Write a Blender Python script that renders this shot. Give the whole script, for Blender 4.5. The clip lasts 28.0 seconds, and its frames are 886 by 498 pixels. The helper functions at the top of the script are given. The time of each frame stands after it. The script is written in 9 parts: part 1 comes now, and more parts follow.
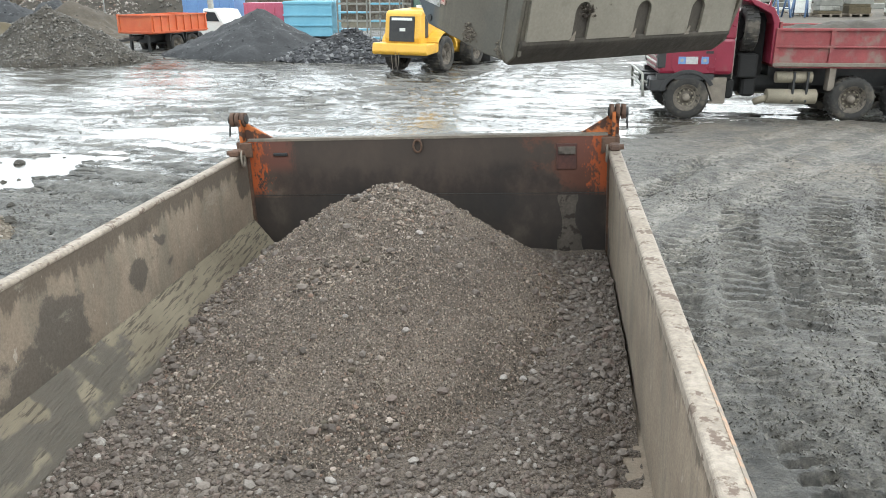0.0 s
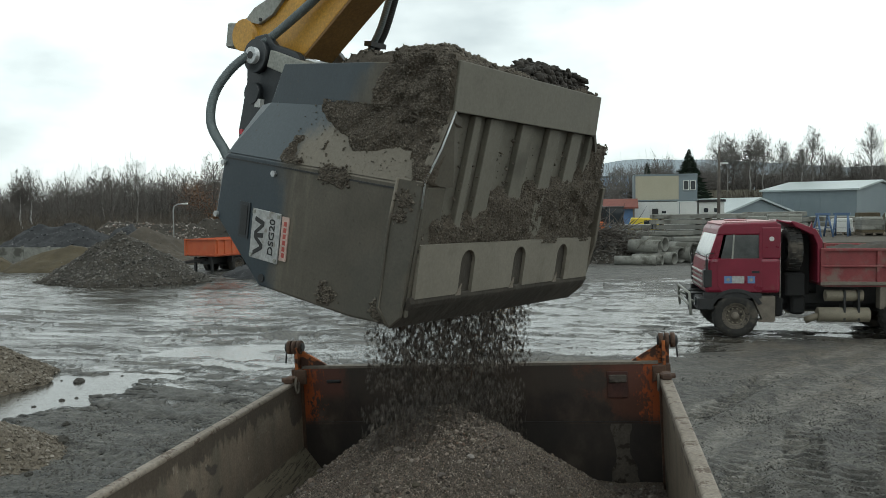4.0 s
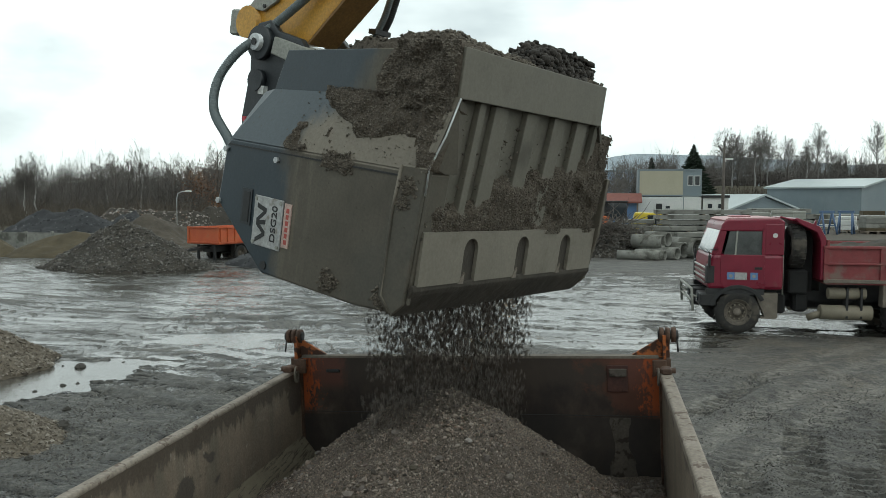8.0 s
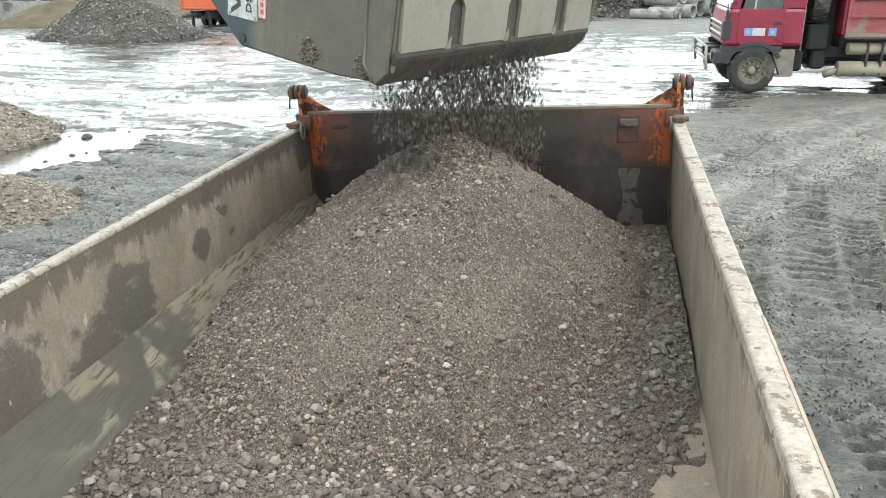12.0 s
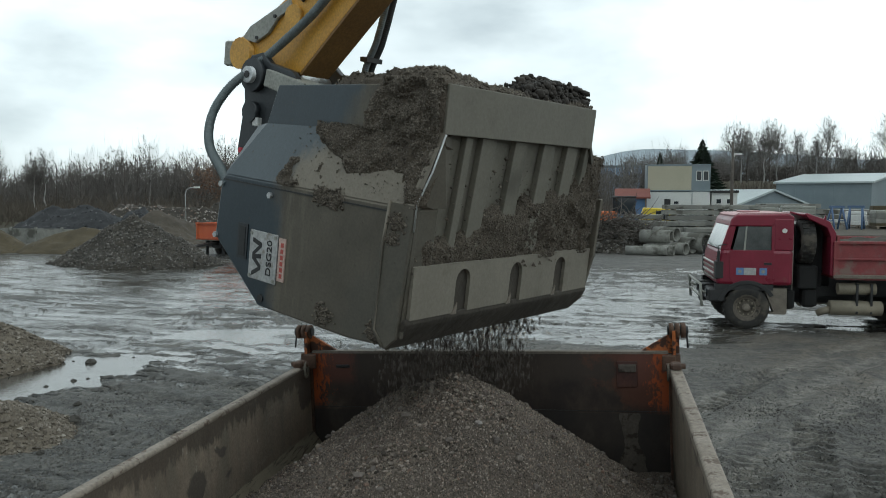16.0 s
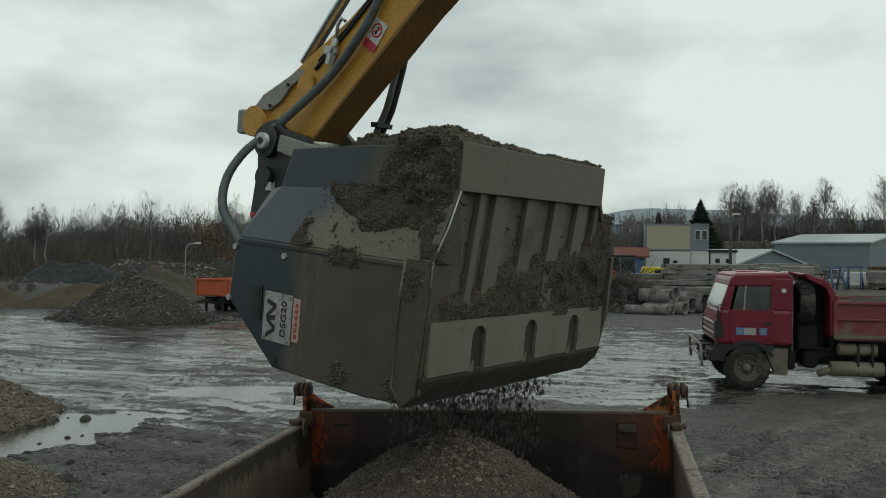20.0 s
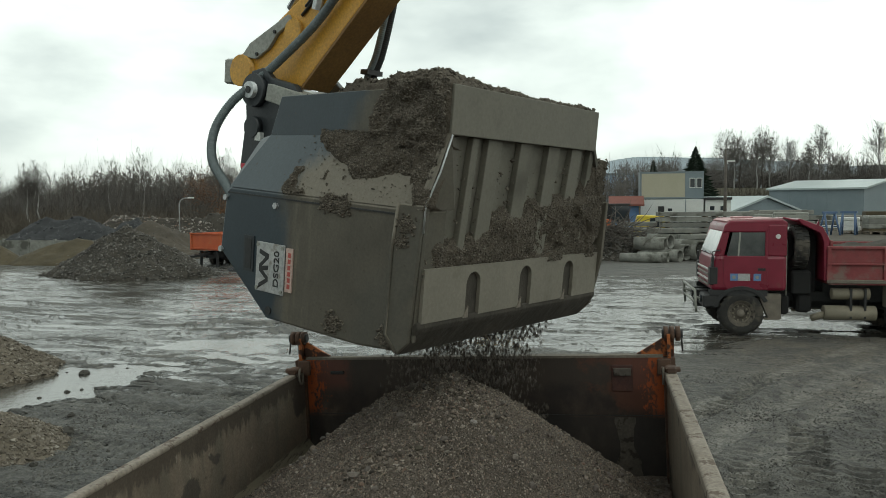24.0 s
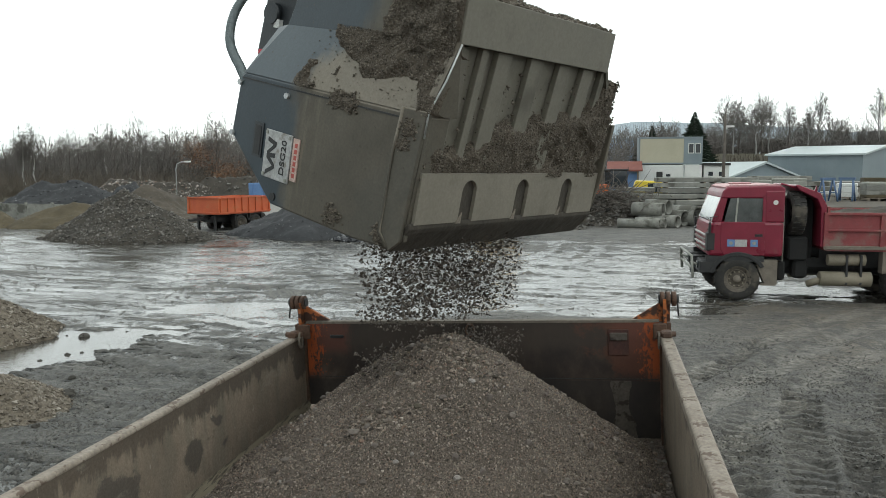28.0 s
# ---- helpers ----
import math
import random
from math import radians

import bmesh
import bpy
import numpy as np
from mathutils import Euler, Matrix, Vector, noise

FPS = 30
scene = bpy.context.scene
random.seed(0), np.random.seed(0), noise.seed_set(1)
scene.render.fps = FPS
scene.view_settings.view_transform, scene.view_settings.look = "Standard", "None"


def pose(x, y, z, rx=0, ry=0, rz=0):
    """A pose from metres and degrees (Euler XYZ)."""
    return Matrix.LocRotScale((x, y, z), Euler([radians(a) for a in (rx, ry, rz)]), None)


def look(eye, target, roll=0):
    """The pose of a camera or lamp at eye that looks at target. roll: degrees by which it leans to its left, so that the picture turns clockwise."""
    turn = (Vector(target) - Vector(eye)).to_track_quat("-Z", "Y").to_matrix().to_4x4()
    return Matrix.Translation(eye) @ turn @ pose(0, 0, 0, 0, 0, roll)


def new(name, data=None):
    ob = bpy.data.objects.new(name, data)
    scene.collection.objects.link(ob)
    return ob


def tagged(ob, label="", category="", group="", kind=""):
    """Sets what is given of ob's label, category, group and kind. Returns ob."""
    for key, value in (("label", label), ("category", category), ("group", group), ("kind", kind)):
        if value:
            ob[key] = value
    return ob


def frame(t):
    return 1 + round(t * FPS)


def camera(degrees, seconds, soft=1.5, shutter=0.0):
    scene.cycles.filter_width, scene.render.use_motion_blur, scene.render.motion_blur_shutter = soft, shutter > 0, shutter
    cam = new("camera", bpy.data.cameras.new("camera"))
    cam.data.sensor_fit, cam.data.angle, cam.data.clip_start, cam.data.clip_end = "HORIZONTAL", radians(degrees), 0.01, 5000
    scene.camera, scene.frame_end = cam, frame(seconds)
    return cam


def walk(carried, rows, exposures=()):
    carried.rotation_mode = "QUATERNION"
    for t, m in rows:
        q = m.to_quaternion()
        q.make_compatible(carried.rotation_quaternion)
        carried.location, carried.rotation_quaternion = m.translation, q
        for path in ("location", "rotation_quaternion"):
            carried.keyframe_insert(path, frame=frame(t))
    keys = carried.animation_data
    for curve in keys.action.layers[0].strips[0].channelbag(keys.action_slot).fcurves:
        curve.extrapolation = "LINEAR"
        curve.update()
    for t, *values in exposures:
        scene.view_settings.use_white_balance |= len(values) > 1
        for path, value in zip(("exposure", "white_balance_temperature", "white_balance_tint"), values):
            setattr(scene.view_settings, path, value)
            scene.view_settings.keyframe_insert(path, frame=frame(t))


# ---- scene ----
cam = camera(58.8, 28.0, soft=0.5, shutter=0.14)
PATH = [
    (0, (-0.03, 0.455, 3.34), (-0.286, 2.332, 2.7), -0.2),
    (0.5, (-0.028, 0.443, 3.352), (-0.296, 2.321, 2.716), -0.2),
    (1, (-0.034, 0.406, 3.387), (-0.333, 2.326, 2.912), -0.4),
    (1.5, (-0.04, 0.381, 3.445), (-0.401, 2.336, 3.231), -0.9),
    (2, (-0.03, 0.362, 3.464), (-0.411, 2.323, 3.361), -0.9),
    (2.5, (-0.034, 0.37, 3.455), (-0.415, 2.331, 3.368), -0.9),
    (3, (-0.028, 0.383, 3.448), (-0.41, 2.344, 3.362), -0.9),
    (3.5, (-0.034, 0.383, 3.447), (-0.416, 2.344, 3.361), -0.9),
    (4, (-0.034, 0.389, 3.437), (-0.421, 2.349, 3.33), -0.8),
    (4.5, (-0.035, 0.402, 3.432), (-0.423, 2.36, 3.304), -0.5),
    (6.5, (-0.034, 0.407, 3.432), (-0.425, 2.364, 3.304), -0.0),
    (7, (-0.029, 0.409, 3.432), (-0.421, 2.366, 3.303), -0.0),
    (7.5, (-0.027, 0.407, 3.432), (-0.42, 2.364, 3.304), 0.1),
    (8, (-0.029, 0.409, 3.431), (-0.423, 2.366, 3.303), 0.1),
    (8.5, (-0.028, 0.408, 3.433), (-0.422, 2.365, 3.305), 0.1),
    (9, (-0.024, 0.407, 3.434), (-0.42, 2.363, 3.306), 0.1),
    (9.5, (-0.024, 0.413, 3.427), (-0.42, 2.368, 3.292), -0.2),
    (10, (-0.027, 0.42, 3.418), (-0.424, 2.372, 3.243), -0.3),
    (10.5, (-0.034, 0.437, 3.391), (-0.431, 2.375, 3.097), -0.4),
    (11, (-0.045, 0.473, 3.337), (-0.439, 2.356, 2.788), -0.8),
    (11.5, (-0.051, 0.473, 3.314), (-0.442, 2.324, 2.664), -0.9),
    (12, (-0.052, 0.467, 3.315), (-0.441, 2.301, 2.619), -1.0),
    (12.5, (-0.054, 0.464, 3.316), (-0.443, 2.297, 2.617), -0.9),
    (14.5, (-0.053, 0.464, 3.321), (-0.446, 2.304, 2.643), -0.7),
    (15, (-0.051, 0.465, 3.325), (-0.447, 2.312, 2.667), -0.6),
    (15.4, (-0.047, 0.449, 3.383), (-0.454, 2.35, 2.915), -0.4),
    (15.5, (-0.047, 0.432, 3.384), (-0.455, 2.348, 2.981), -0.1),
    (16, (-0.038, 0.399, 3.432), (-0.451, 2.351, 3.293), -0.0),
    (16.5, (-0.039, 0.365, 3.451), (-0.452, 2.321, 3.417), 0.1),
    (17, (-0.042, 0.37, 3.441), (-0.457, 2.326, 3.442), 0.1),
    (17.5, (-0.04, 0.364, 3.44), (-0.456, 2.321, 3.443), 0.2),
    (18, (-0.036, 0.36, 3.44), (-0.452, 2.316, 3.446), 0.2),
    (18.5, (-0.035, 0.361, 3.44), (-0.452, 2.317, 3.446), 0.2),
    (19, (-0.038, 0.362, 3.438), (-0.455, 2.318, 3.445), 0.3),
    (19.5, (-0.037, 0.372, 3.437), (-0.454, 2.328, 3.444), 0.3),
    (20, (-0.035, 0.36, 3.437), (-0.448, 2.317, 3.444), 0.4),
    (20.5, (-0.034, 0.376, 3.432), (-0.444, 2.333, 3.44), 0.4),
    (22.5, (-0.026, 0.363, 3.436), (-0.423, 2.324, 3.445), 0.4),
    (23, (-0.031, 0.373, 3.434), (-0.428, 2.333, 3.442), 0.3),
    (23.5, (-0.032, 0.39, 3.419), (-0.43, 2.349, 3.373), -0.1),
    (24, (-0.034, 0.402, 3.406), (-0.434, 2.358, 3.29), -0.4),
    (24.5, (-0.035, 0.4, 3.408), (-0.435, 2.353, 3.251), -0.3),
    (25, (-0.034, 0.404, 3.403), (-0.433, 2.356, 3.221), -0.3),
    (25.5, (-0.037, 0.399, 3.407), (-0.436, 2.349, 3.216), -0.2),
    (26, (-0.037, 0.374, 3.405), (-0.436, 2.324, 3.214), -0.2),
    (26.5, (-0.037, 0.369, 3.407), (-0.436, 2.32, 3.213), -0.1),
    (27, (-0.038, 0.372, 3.404), (-0.437, 2.322, 3.206), -0.2),
    (27.5, (-0.037, 0.37, 3.406), (-0.434, 2.319, 3.197), -0.2),
    (28, (-0.036, 0.375, 3.41), (-0.429, 2.325, 3.205), -0.2),
]
walk(cam, [(t, look(eye, at, roll)) for t, eye, at, roll in PATH],
     [(0, 1.02, 6180, 6), (0.5, 1.02, 6180, 6), (1.0, 0.8, 5860, 2), (1.6, 0.05, 5950, 0), (2.1, -0.78, 5900, 1), (3.0, -0.65, 6130, 1), (4.5, -0.5, 6200, 0), (9.0, -0.45, 6180, -1), (10.0, -0.15, 6200, 0),
      (11.0, 0.8, 6230, 3), (11.6, 1.2, 6180, 2), (12.5, 1.35, 6040, 3), (15.0, 1.15, 5780, 2), (15.6, 0.1, 5930, 1), (16.2, -0.9, 5950, 0), (17.0, -1.27, 6060, -1), (20.0, -1.22, 6310, -3), (23.0, -1.15, 6310, -3),
      (24.0, -0.65, 6450, -3), (25.0, -0.25, 6420, 1), (26.0, -0.2, 6400, 2), (28.0, -0.1, 6300, 3)])
# ---- world and light ----
world = bpy.data.worlds.new("overcast_sky")
scene.world = world
world.use_nodes = True
wn, wl = world.node_tree.nodes, world.node_tree.links
wn.clear()
w_out, w_bg = wn.new("ShaderNodeOutputWorld"), wn.new("ShaderNodeBackground")
w_sky = wn.new("ShaderNodeTexSky")
w_sky.sky_type, w_sky.sun_disc = "NISHITA", False
w_sky.sun_elevation, w_sky.sun_rotation = radians(28), radians(160)
w_co, w_map, w_noise, w_ramp, w_mix = (wn.new("ShaderNodeTexCoord"), wn.new("ShaderNodeMapping"), wn.new("ShaderNodeTexNoise"),
                                       wn.new("ShaderNodeValToRGB"), wn.new("ShaderNodeMix"))
w_map.inputs["Scale"].default_value = (1.2, 1.2, 3.0)
w_map.inputs["Location"].default_value = (0.35, 0.1, 0.4)
w_noise.inputs["Scale"].default_value, w_noise.inputs["Detail"].default_value = 2.3, 8.0
w_noise.inputs["Roughness"].default_value = 0.5
w_ramp.color_ramp.elements[0].position, w_ramp.color_ramp.elements[0].color = 0.37, (7.4, 7.8, 8.0, 1)
w_ramp.color_ramp.elements[1].position, w_ramp.color_ramp.elements[1].color = 0.63, (15.0, 15.1, 14.8, 1)
w_mix.data_type, w_mix.inputs[0].default_value = "RGBA", 0.92
wl.new(w_co.outputs["Generated"], w_map.inputs["Vector"])
wl.new(w_map.outputs["Vector"], w_noise.inputs["Vector"])
w_sep, w_lean = wn.new("ShaderNodeSeparateXYZ"), wn.new("ShaderNodeMath")
w_lean.operation = "MULTIPLY_ADD"
w_lean.inputs[1].default_value = 0.10
wl.new(w_co.outputs["Generated"], w_sep.inputs[0])
wl.new(w_sep.outputs["X"], w_lean.inputs[0])
wl.new(w_noise.outputs["Fac"], w_lean.inputs[2])
w_front = wn.new("ShaderNodeMath")
w_front.operation = "MULTIPLY_ADD"
w_front.inputs[1].default_value = 0.13
wl.new(w_sep.outputs["Y"], w_front.inputs[0])
wl.new(w_lean.outputs[0], w_front.inputs[2])
wl.new(w_front.outputs[0], w_ramp.inputs["Fac"])
wl.new(w_sky.outputs["Color"], w_mix.inputs[6])
wl.new(w_ramp.outputs["Color"], w_mix.inputs[7])
wl.new(w_mix.outputs[2], w_bg.inputs["Color"])
w_bg.inputs["Strength"].default_value = 0.129
wl.new(w_bg.outputs["Background"], w_out.inputs["Surface"])
sun = new("sun", bpy.data.lights.new("sun", "SUN"))
sun.data.energy, sun.data.angle, sun.data.color = 0.5, radians(40), (1.0, 0.97, 0.93)
sun.matrix_world = look((6, -14, 22), (0, 0, 0))


# ---- materials ----
def material(name):
    m = bpy.data.materials.new(name)
    m.use_nodes = True
    n = m.node_tree.nodes
    return m, n, m.node_tree.links, n["Principled BSDF"]


def ramp_node(n, l, fac, stops):
    r = n.new("ShaderNodeValToRGB")
    while len(r.color_ramp.elements) < len(stops):
        r.color_ramp.elements.new(0.5)
    for e, (p, c) in zip(r.color_ramp.elements, stops):
        e.position, e.color = p, (*c, 1) if len(c) == 3 else c
    l.new(fac, r.inputs["Fac"])
    return r.outputs["Color"]


def noise_node(n, l, co, scale, detail=4.0, rough=0.55, stretch=None):
    if stretch:
        mp = n.new("ShaderNodeMapping")
        mp.inputs["Scale"].default_value = stretch
        l.new(co, mp.inputs["Vector"])
        co = mp.outputs["Vector"]
    t = n.new("ShaderNodeTexNoise")
    t.inputs["Scale"].default_value, t.inputs["Detail"].default_value, t.inputs["Roughness"].default_value = scale, detail, rough
    l.new(co, t.inputs["Vector"])
    return t.outputs["Fac"]


def mix_node(n, l, fac, a, b):
    m = n.new("ShaderNodeMix")
    m.data_type = "RGBA"
    for sock, v in ((m.inputs[0], fac), (m.inputs[6], a), (m.inputs[7], b)):
        if isinstance(v, (tuple, list)):
            sock.default_value = (*v, 1)
        elif isinstance(v, float):
            sock.default_value = v
        else:
            l.new(v, sock)
    return m.outputs[2]


def value_node(n, l, op, a, b):
    m = n.new("ShaderNodeMath")
    m.operation = op
    for sock, v in zip(m.inputs, (a, b)):
        if isinstance(v, (int, float)):
            sock.default_value = v
        else:
            l.new(v, sock)
    return m.outputs[0]


def step_node(n, l, fac, lo, hi):
    m = n.new("ShaderNodeMapRange")
    m.interpolation_type = "SMOOTHSTEP"
    l.new(fac, m.inputs["Value"])
    m.inputs["From Min"].default_value, m.inputs["From Max"].default_value = lo, hi
    return m.outputs["Result"]


def surf(name, c1, c2, rough=0.6, scale=6.0, bump=0.15, metal=0.0, dirt=None, dirt_scale=2.0, dirt_from=0.5, dirt_to=0.62,
         fine=60.0, vary=0.0, island=0.0, stretch=None, bump_scale=None, speck=0.23):
    """A painted, rusty, stony or earthy surface: two tones, fine grain, patches of dirt, relief."""
    m, n, l, b = material(name)
    co = n.new("ShaderNodeTexCoord").outputs["Object"]
    big = noise_node(n, l, co, scale, 5.0, 0.6, stretch)
    grain = noise_node(n, l, co, fine, 3.0, 0.6)
    col = ramp_node(n, l, big, [(0.3, c1), (0.7, c2)])
    dark = ramp_node(n, l, grain, [(0.27, (0.95 - speck,) * 3), (0.73, (0.95 + speck,) * 3)])
    mul = n.new("ShaderNodeMix")
    mul.data_type, mul.blend_type, mul.inputs[0].default_value = "RGBA", "MULTIPLY", 1.0
    l.new(col, mul.inputs[6]), l.new(dark, mul.inputs[7])
    col = mul.outputs[2]
    r = value_node(n, l, "MULTIPLY_ADD", big, 0.2)
    r.node.inputs[2].default_value = rough - 0.1
    if dirt:
        mask = step_node(n, l, noise_node(n, l, co, dirt_scale, 6.0, 0.62), dirt_from, dirt_to)
        col = mix_node(n, l, mask, col, dirt)
        rm = n.new("ShaderNodeMix")
        l.new(mask, rm.inputs[0]), l.new(r, rm.inputs[2])
        rm.inputs[3].default_value = 0.9
        r = rm.outputs[0]
    if vary or island:
        rnd = n.new("ShaderNodeObjectInfo").outputs["Random"] if vary else n.new("ShaderNodeNewGeometry").outputs["Random Per Island"]
        k = vary or island
        tone = ramp_node(n, l, rnd, [(0.0, (1 - k,) * 3), (1.0, (1 + k,) * 3)])
        m2 = n.new("ShaderNodeMix")
        m2.data_type, m2.blend_type, m2.inputs[0].default_value = "RGBA", "MULTIPLY", 1.0
        l.new(col, m2.inputs[6]), l.new(tone, m2.inputs[7])
        col = m2.outputs[2]
    l.new(col, b.inputs["Base Color"])
    l.new(r, b.inputs["Roughness"])
    b.inputs["Metallic"].default_value = metal
    if bump:
        bp = n.new("ShaderNodeBump")
        bp.inputs["Strength"].default_value, bp.inputs["Distance"].default_value = bump, 0.02
        l.new(noise_node(n, l, co, bump_scale or fine, 4.0, 0.6), bp.inputs["Height"])
        l.new(bp.outputs["Normal"], b.inputs["Normal"])
    return m


def around(n, l, co, cx, cy, long, fine, teeth):
    """Streaks that bend round a centre, as wheels leave them: noise over bearing and distance, and tread marks across them."""
    off = n.new("ShaderNodeVectorMath")
    off.operation = "SUBTRACT"
    l.new(co, off.inputs[0])
    off.inputs[1].default_value = (cx, cy, 0)
    sep = n.new("ShaderNodeSeparateXYZ")
    l.new(off.outputs[0], sep.inputs[0])
    ang = value_node(n, l, "ARCTAN2", sep.outputs["Y"], sep.outputs["X"])
    flat = n.new("ShaderNodeCombineXYZ")
    l.new(sep.outputs["X"], flat.inputs[0]), l.new(sep.outputs["Y"], flat.inputs[1])
    ln = n.new("ShaderNodeVectorMath")
    ln.operation = "LENGTH"
    l.new(flat.outputs[0], ln.inputs[0])
    r = ln.outputs["Value"]
    wob = value_node(n, l, "ADD", r, value_node(n, l, "MULTIPLY", noise_node(n, l, co, 0.5, 2.0), 1.2))
    pol = n.new("ShaderNodeCombineXYZ")
    l.new(value_node(n, l, "MULTIPLY", ang, long), pol.inputs[0]), l.new(value_node(n, l, "MULTIPLY", wob, fine), pol.inputs[1])
    streak = noise_node(n, l, pol.outputs[0], 1.8, 9.0, 0.7)
    lane = n.new("ShaderNodeCombineXYZ")
    l.new(value_node(n, l, "MULTIPLY", ang, long * 0.35), lane.inputs[0]), l.new(value_node(n, l, "MULTIPLY", wob, 0.75), lane.inputs[1])
    band = step_node(n, l, noise_node(n, l, lane.outputs[0], 1.0, 1.0), 0.52, 0.56)
    tooth = value_node(n, l, "SINE", value_node(n, l, "ADD", value_node(n, l, "MULTIPLY", ang, teeth), value_node(n, l, "MULTIPLY", value_node(n, l, "PINGPONG", wob, 0.3), 14.0)), 0)
    tooth = value_node(n, l, "MULTIPLY", step_node(n, l, value_node(n, l, "ADD", tooth, value_node(n, l, "MULTIPLY", noise_node(n, l, co, 3.0, 3.0), 1.6)), 0.6, 1.1), band)
    return streak, tooth


def ground_material():
    """Churned wet mud: curved wheel streaks, tread marks, crumbs, and films of water in the hollows."""
    m, n, l, b = material("wet_mud")
    co = n.new("ShaderNodeTexCoord").outputs["Object"]
    big = noise_node(n, l, co, 0.16, 5.0, 0.6, (0.55, 1.3, 1))
    mid = noise_node(n, l, co, 1.1, 6.0, 0.65, (0.6, 1.6, 1))
    fine = noise_node(n, l, co, 22.0, 5.0, 0.7)
    crumb = noise_node(n, l, co, 8.0, 7.0, 0.78)
    pick = step_node(n, l, noise_node(n, l, co, 0.14, 2.0), 0.47, 0.53)
    sa, ta = around(n, l, co, -6.0, 82.0, 16.0, 3.4, 1750.0)
    sb, tb = around(n, l, co, 9.5, 0.5, 6.0, 4.2, 300.0)
    sc, tc = around(n, l, co, -38.0, 4.0, 14.0, 3.6, 1180.0)
    pick2 = step_node(n, l, noise_node(n, l, co, 0.23, 2.0, 0.5, (1.0, 1.4, 1.0)), 0.48, 0.56)

    def blend(u, v, w):
        out = None
        for f, q in ((pick, v), (pick2, w)):
            mx = n.new("ShaderNodeMix")
            l.new(f, mx.inputs[0]), l.new(out or u, mx.inputs[2]), l.new(q, mx.inputs[3])
            out = mx.outputs[0]
        return out

    sep = n.new("ShaderNodeSeparateXYZ")
    l.new(co, sep.inputs[0])
    far = step_node(n, l, value_node(n, l, "ADD", sep.outputs["Y"], value_node(n, l, "MULTIPLY", value_node(n, l, "SUBTRACT", big, 0.5), 6.0)), 12.5, 17.0)
    ridges = value_node(n, l, "ADD", value_node(n, l, "MULTIPLY", noise_node(n, l, co, 1.7, 7.0, 0.68, (1.0, 2.6, 1.0)), 0.45),
                        value_node(n, l, "MULTIPLY", noise_node(n, l, co, 4.6, 6.0, 0.72, (0.8, 3.0, 1.0)), 0.55))
    mx = n.new("ShaderNodeMix")
    l.new(far, mx.inputs[0]), l.new(ridges, mx.inputs[2]), l.new(blend(sa, sb, sc), mx.inputs[3])
    streak, tooth = mx.outputs[0], value_node(n, l, "MULTIPLY", blend(ta, tb, tc), far)
    relief = value_node(n, l, "ADD", value_node(n, l, "MULTIPLY", streak, 0.62), value_node(n, l, "MULTIPLY", mid, 0.38))
    col = ramp_node(n, l, relief, [(0.38, (0.0248, 0.0235, 0.0202)), (0.49, (0.065, 0.0608, 0.052)), (0.60, (0.144, 0.134, 0.115))])
    col = mix_node(n, l, value_node(n, l, "MULTIPLY", step_node(n, l, big, 0.52, 0.7), 0.7), col, (0.098, 0.086, 0.07))
    churned = step_node(n, l, noise_node(n, l, co, 0.6, 5.0, 0.6, (1.0, 1.3, 1.0)), 0.45, 0.55)
    calm = value_node(n, l, "MULTIPLY", value_node(n, l, "SUBTRACT", 1.0, far), value_node(n, l, "SUBTRACT", 1.0, churned))
    pressed = ramp_node(n, l, noise_node(n, l, co, 2.4, 6.0, 0.62, (1.0, 0.6, 1.0)), [(0.33, (0.052, 0.049, 0.043)), (0.67, (0.104, 0.098, 0.086))])
    col = mix_node(n, l, value_node(n, l, "MULTIPLY", calm, 0.65), col, pressed)
    clay = value_node(n, l, "MULTIPLY", step_node(n, l, sep.outputs["X"], 1.5, 4.5), value_node(n, l, "MULTIPLY", step_node(n, l, sep.outputs["Y"], 12.0, 15.5), step_node(n, l, sep.outputs["Y"], 23.0, 20.5)))
    clay = value_node(n, l, "MULTIPLY", clay, step_node(n, l, noise_node(n, l, co, 0.7, 5.0, 0.6), 0.40, 0.56))
    side = value_node(n, l, "MULTIPLY", step_node(n, l, sep.outputs["X"], 0.5, 1.6), step_node(n, l, sep.outputs["Y"], 22.5, 19.5))
    col = mix_node(n, l, value_node(n, l, "MULTIPLY", side, 0.35), col, (0.080, 0.066, 0.048))
    broken = value_node(n, l, "ADD", value_node(n, l, "MULTIPLY", noise_node(n, l, co, 0.85, 3.0, 0.5, (1.0, 0.7, 1.0)), 0.5), value_node(n, l, "MULTIPLY", noise_node(n, l, co, 3.3, 8.0, 0.75, (0.8, 1.2, 1.0)), 0.5))
    broken = value_node(n, l, "MULTIPLY", step_node(n, l, broken, 0.515, 0.57), side)
    col = mix_node(n, l, value_node(n, l, "MULTIPLY", clay, 0.75), col, (0.118, 0.096, 0.069))
    swept, _ = around(n, l, co, 57.0, -20.0, 60.0, 5.0, 300.0)
    gap = n.new("ShaderNodeVectorMath")
    gap.operation = "DISTANCE"
    level = n.new("ShaderNodeCombineXYZ")
    l.new(sep.outputs["X"], level.inputs[0]), l.new(sep.outputs["Y"], level.inputs[1])
    l.new(level.outputs[0], gap.inputs[0])
    gap.inputs[1].default_value = (57.0, -20.0, 0.0)
    ring = value_node(n, l, "ADD", gap.outputs["Value"], value_node(n, l, "MULTIPLY", value_node(n, l, "SUBTRACT", mid, 0.5), 0.5))
    bands = None
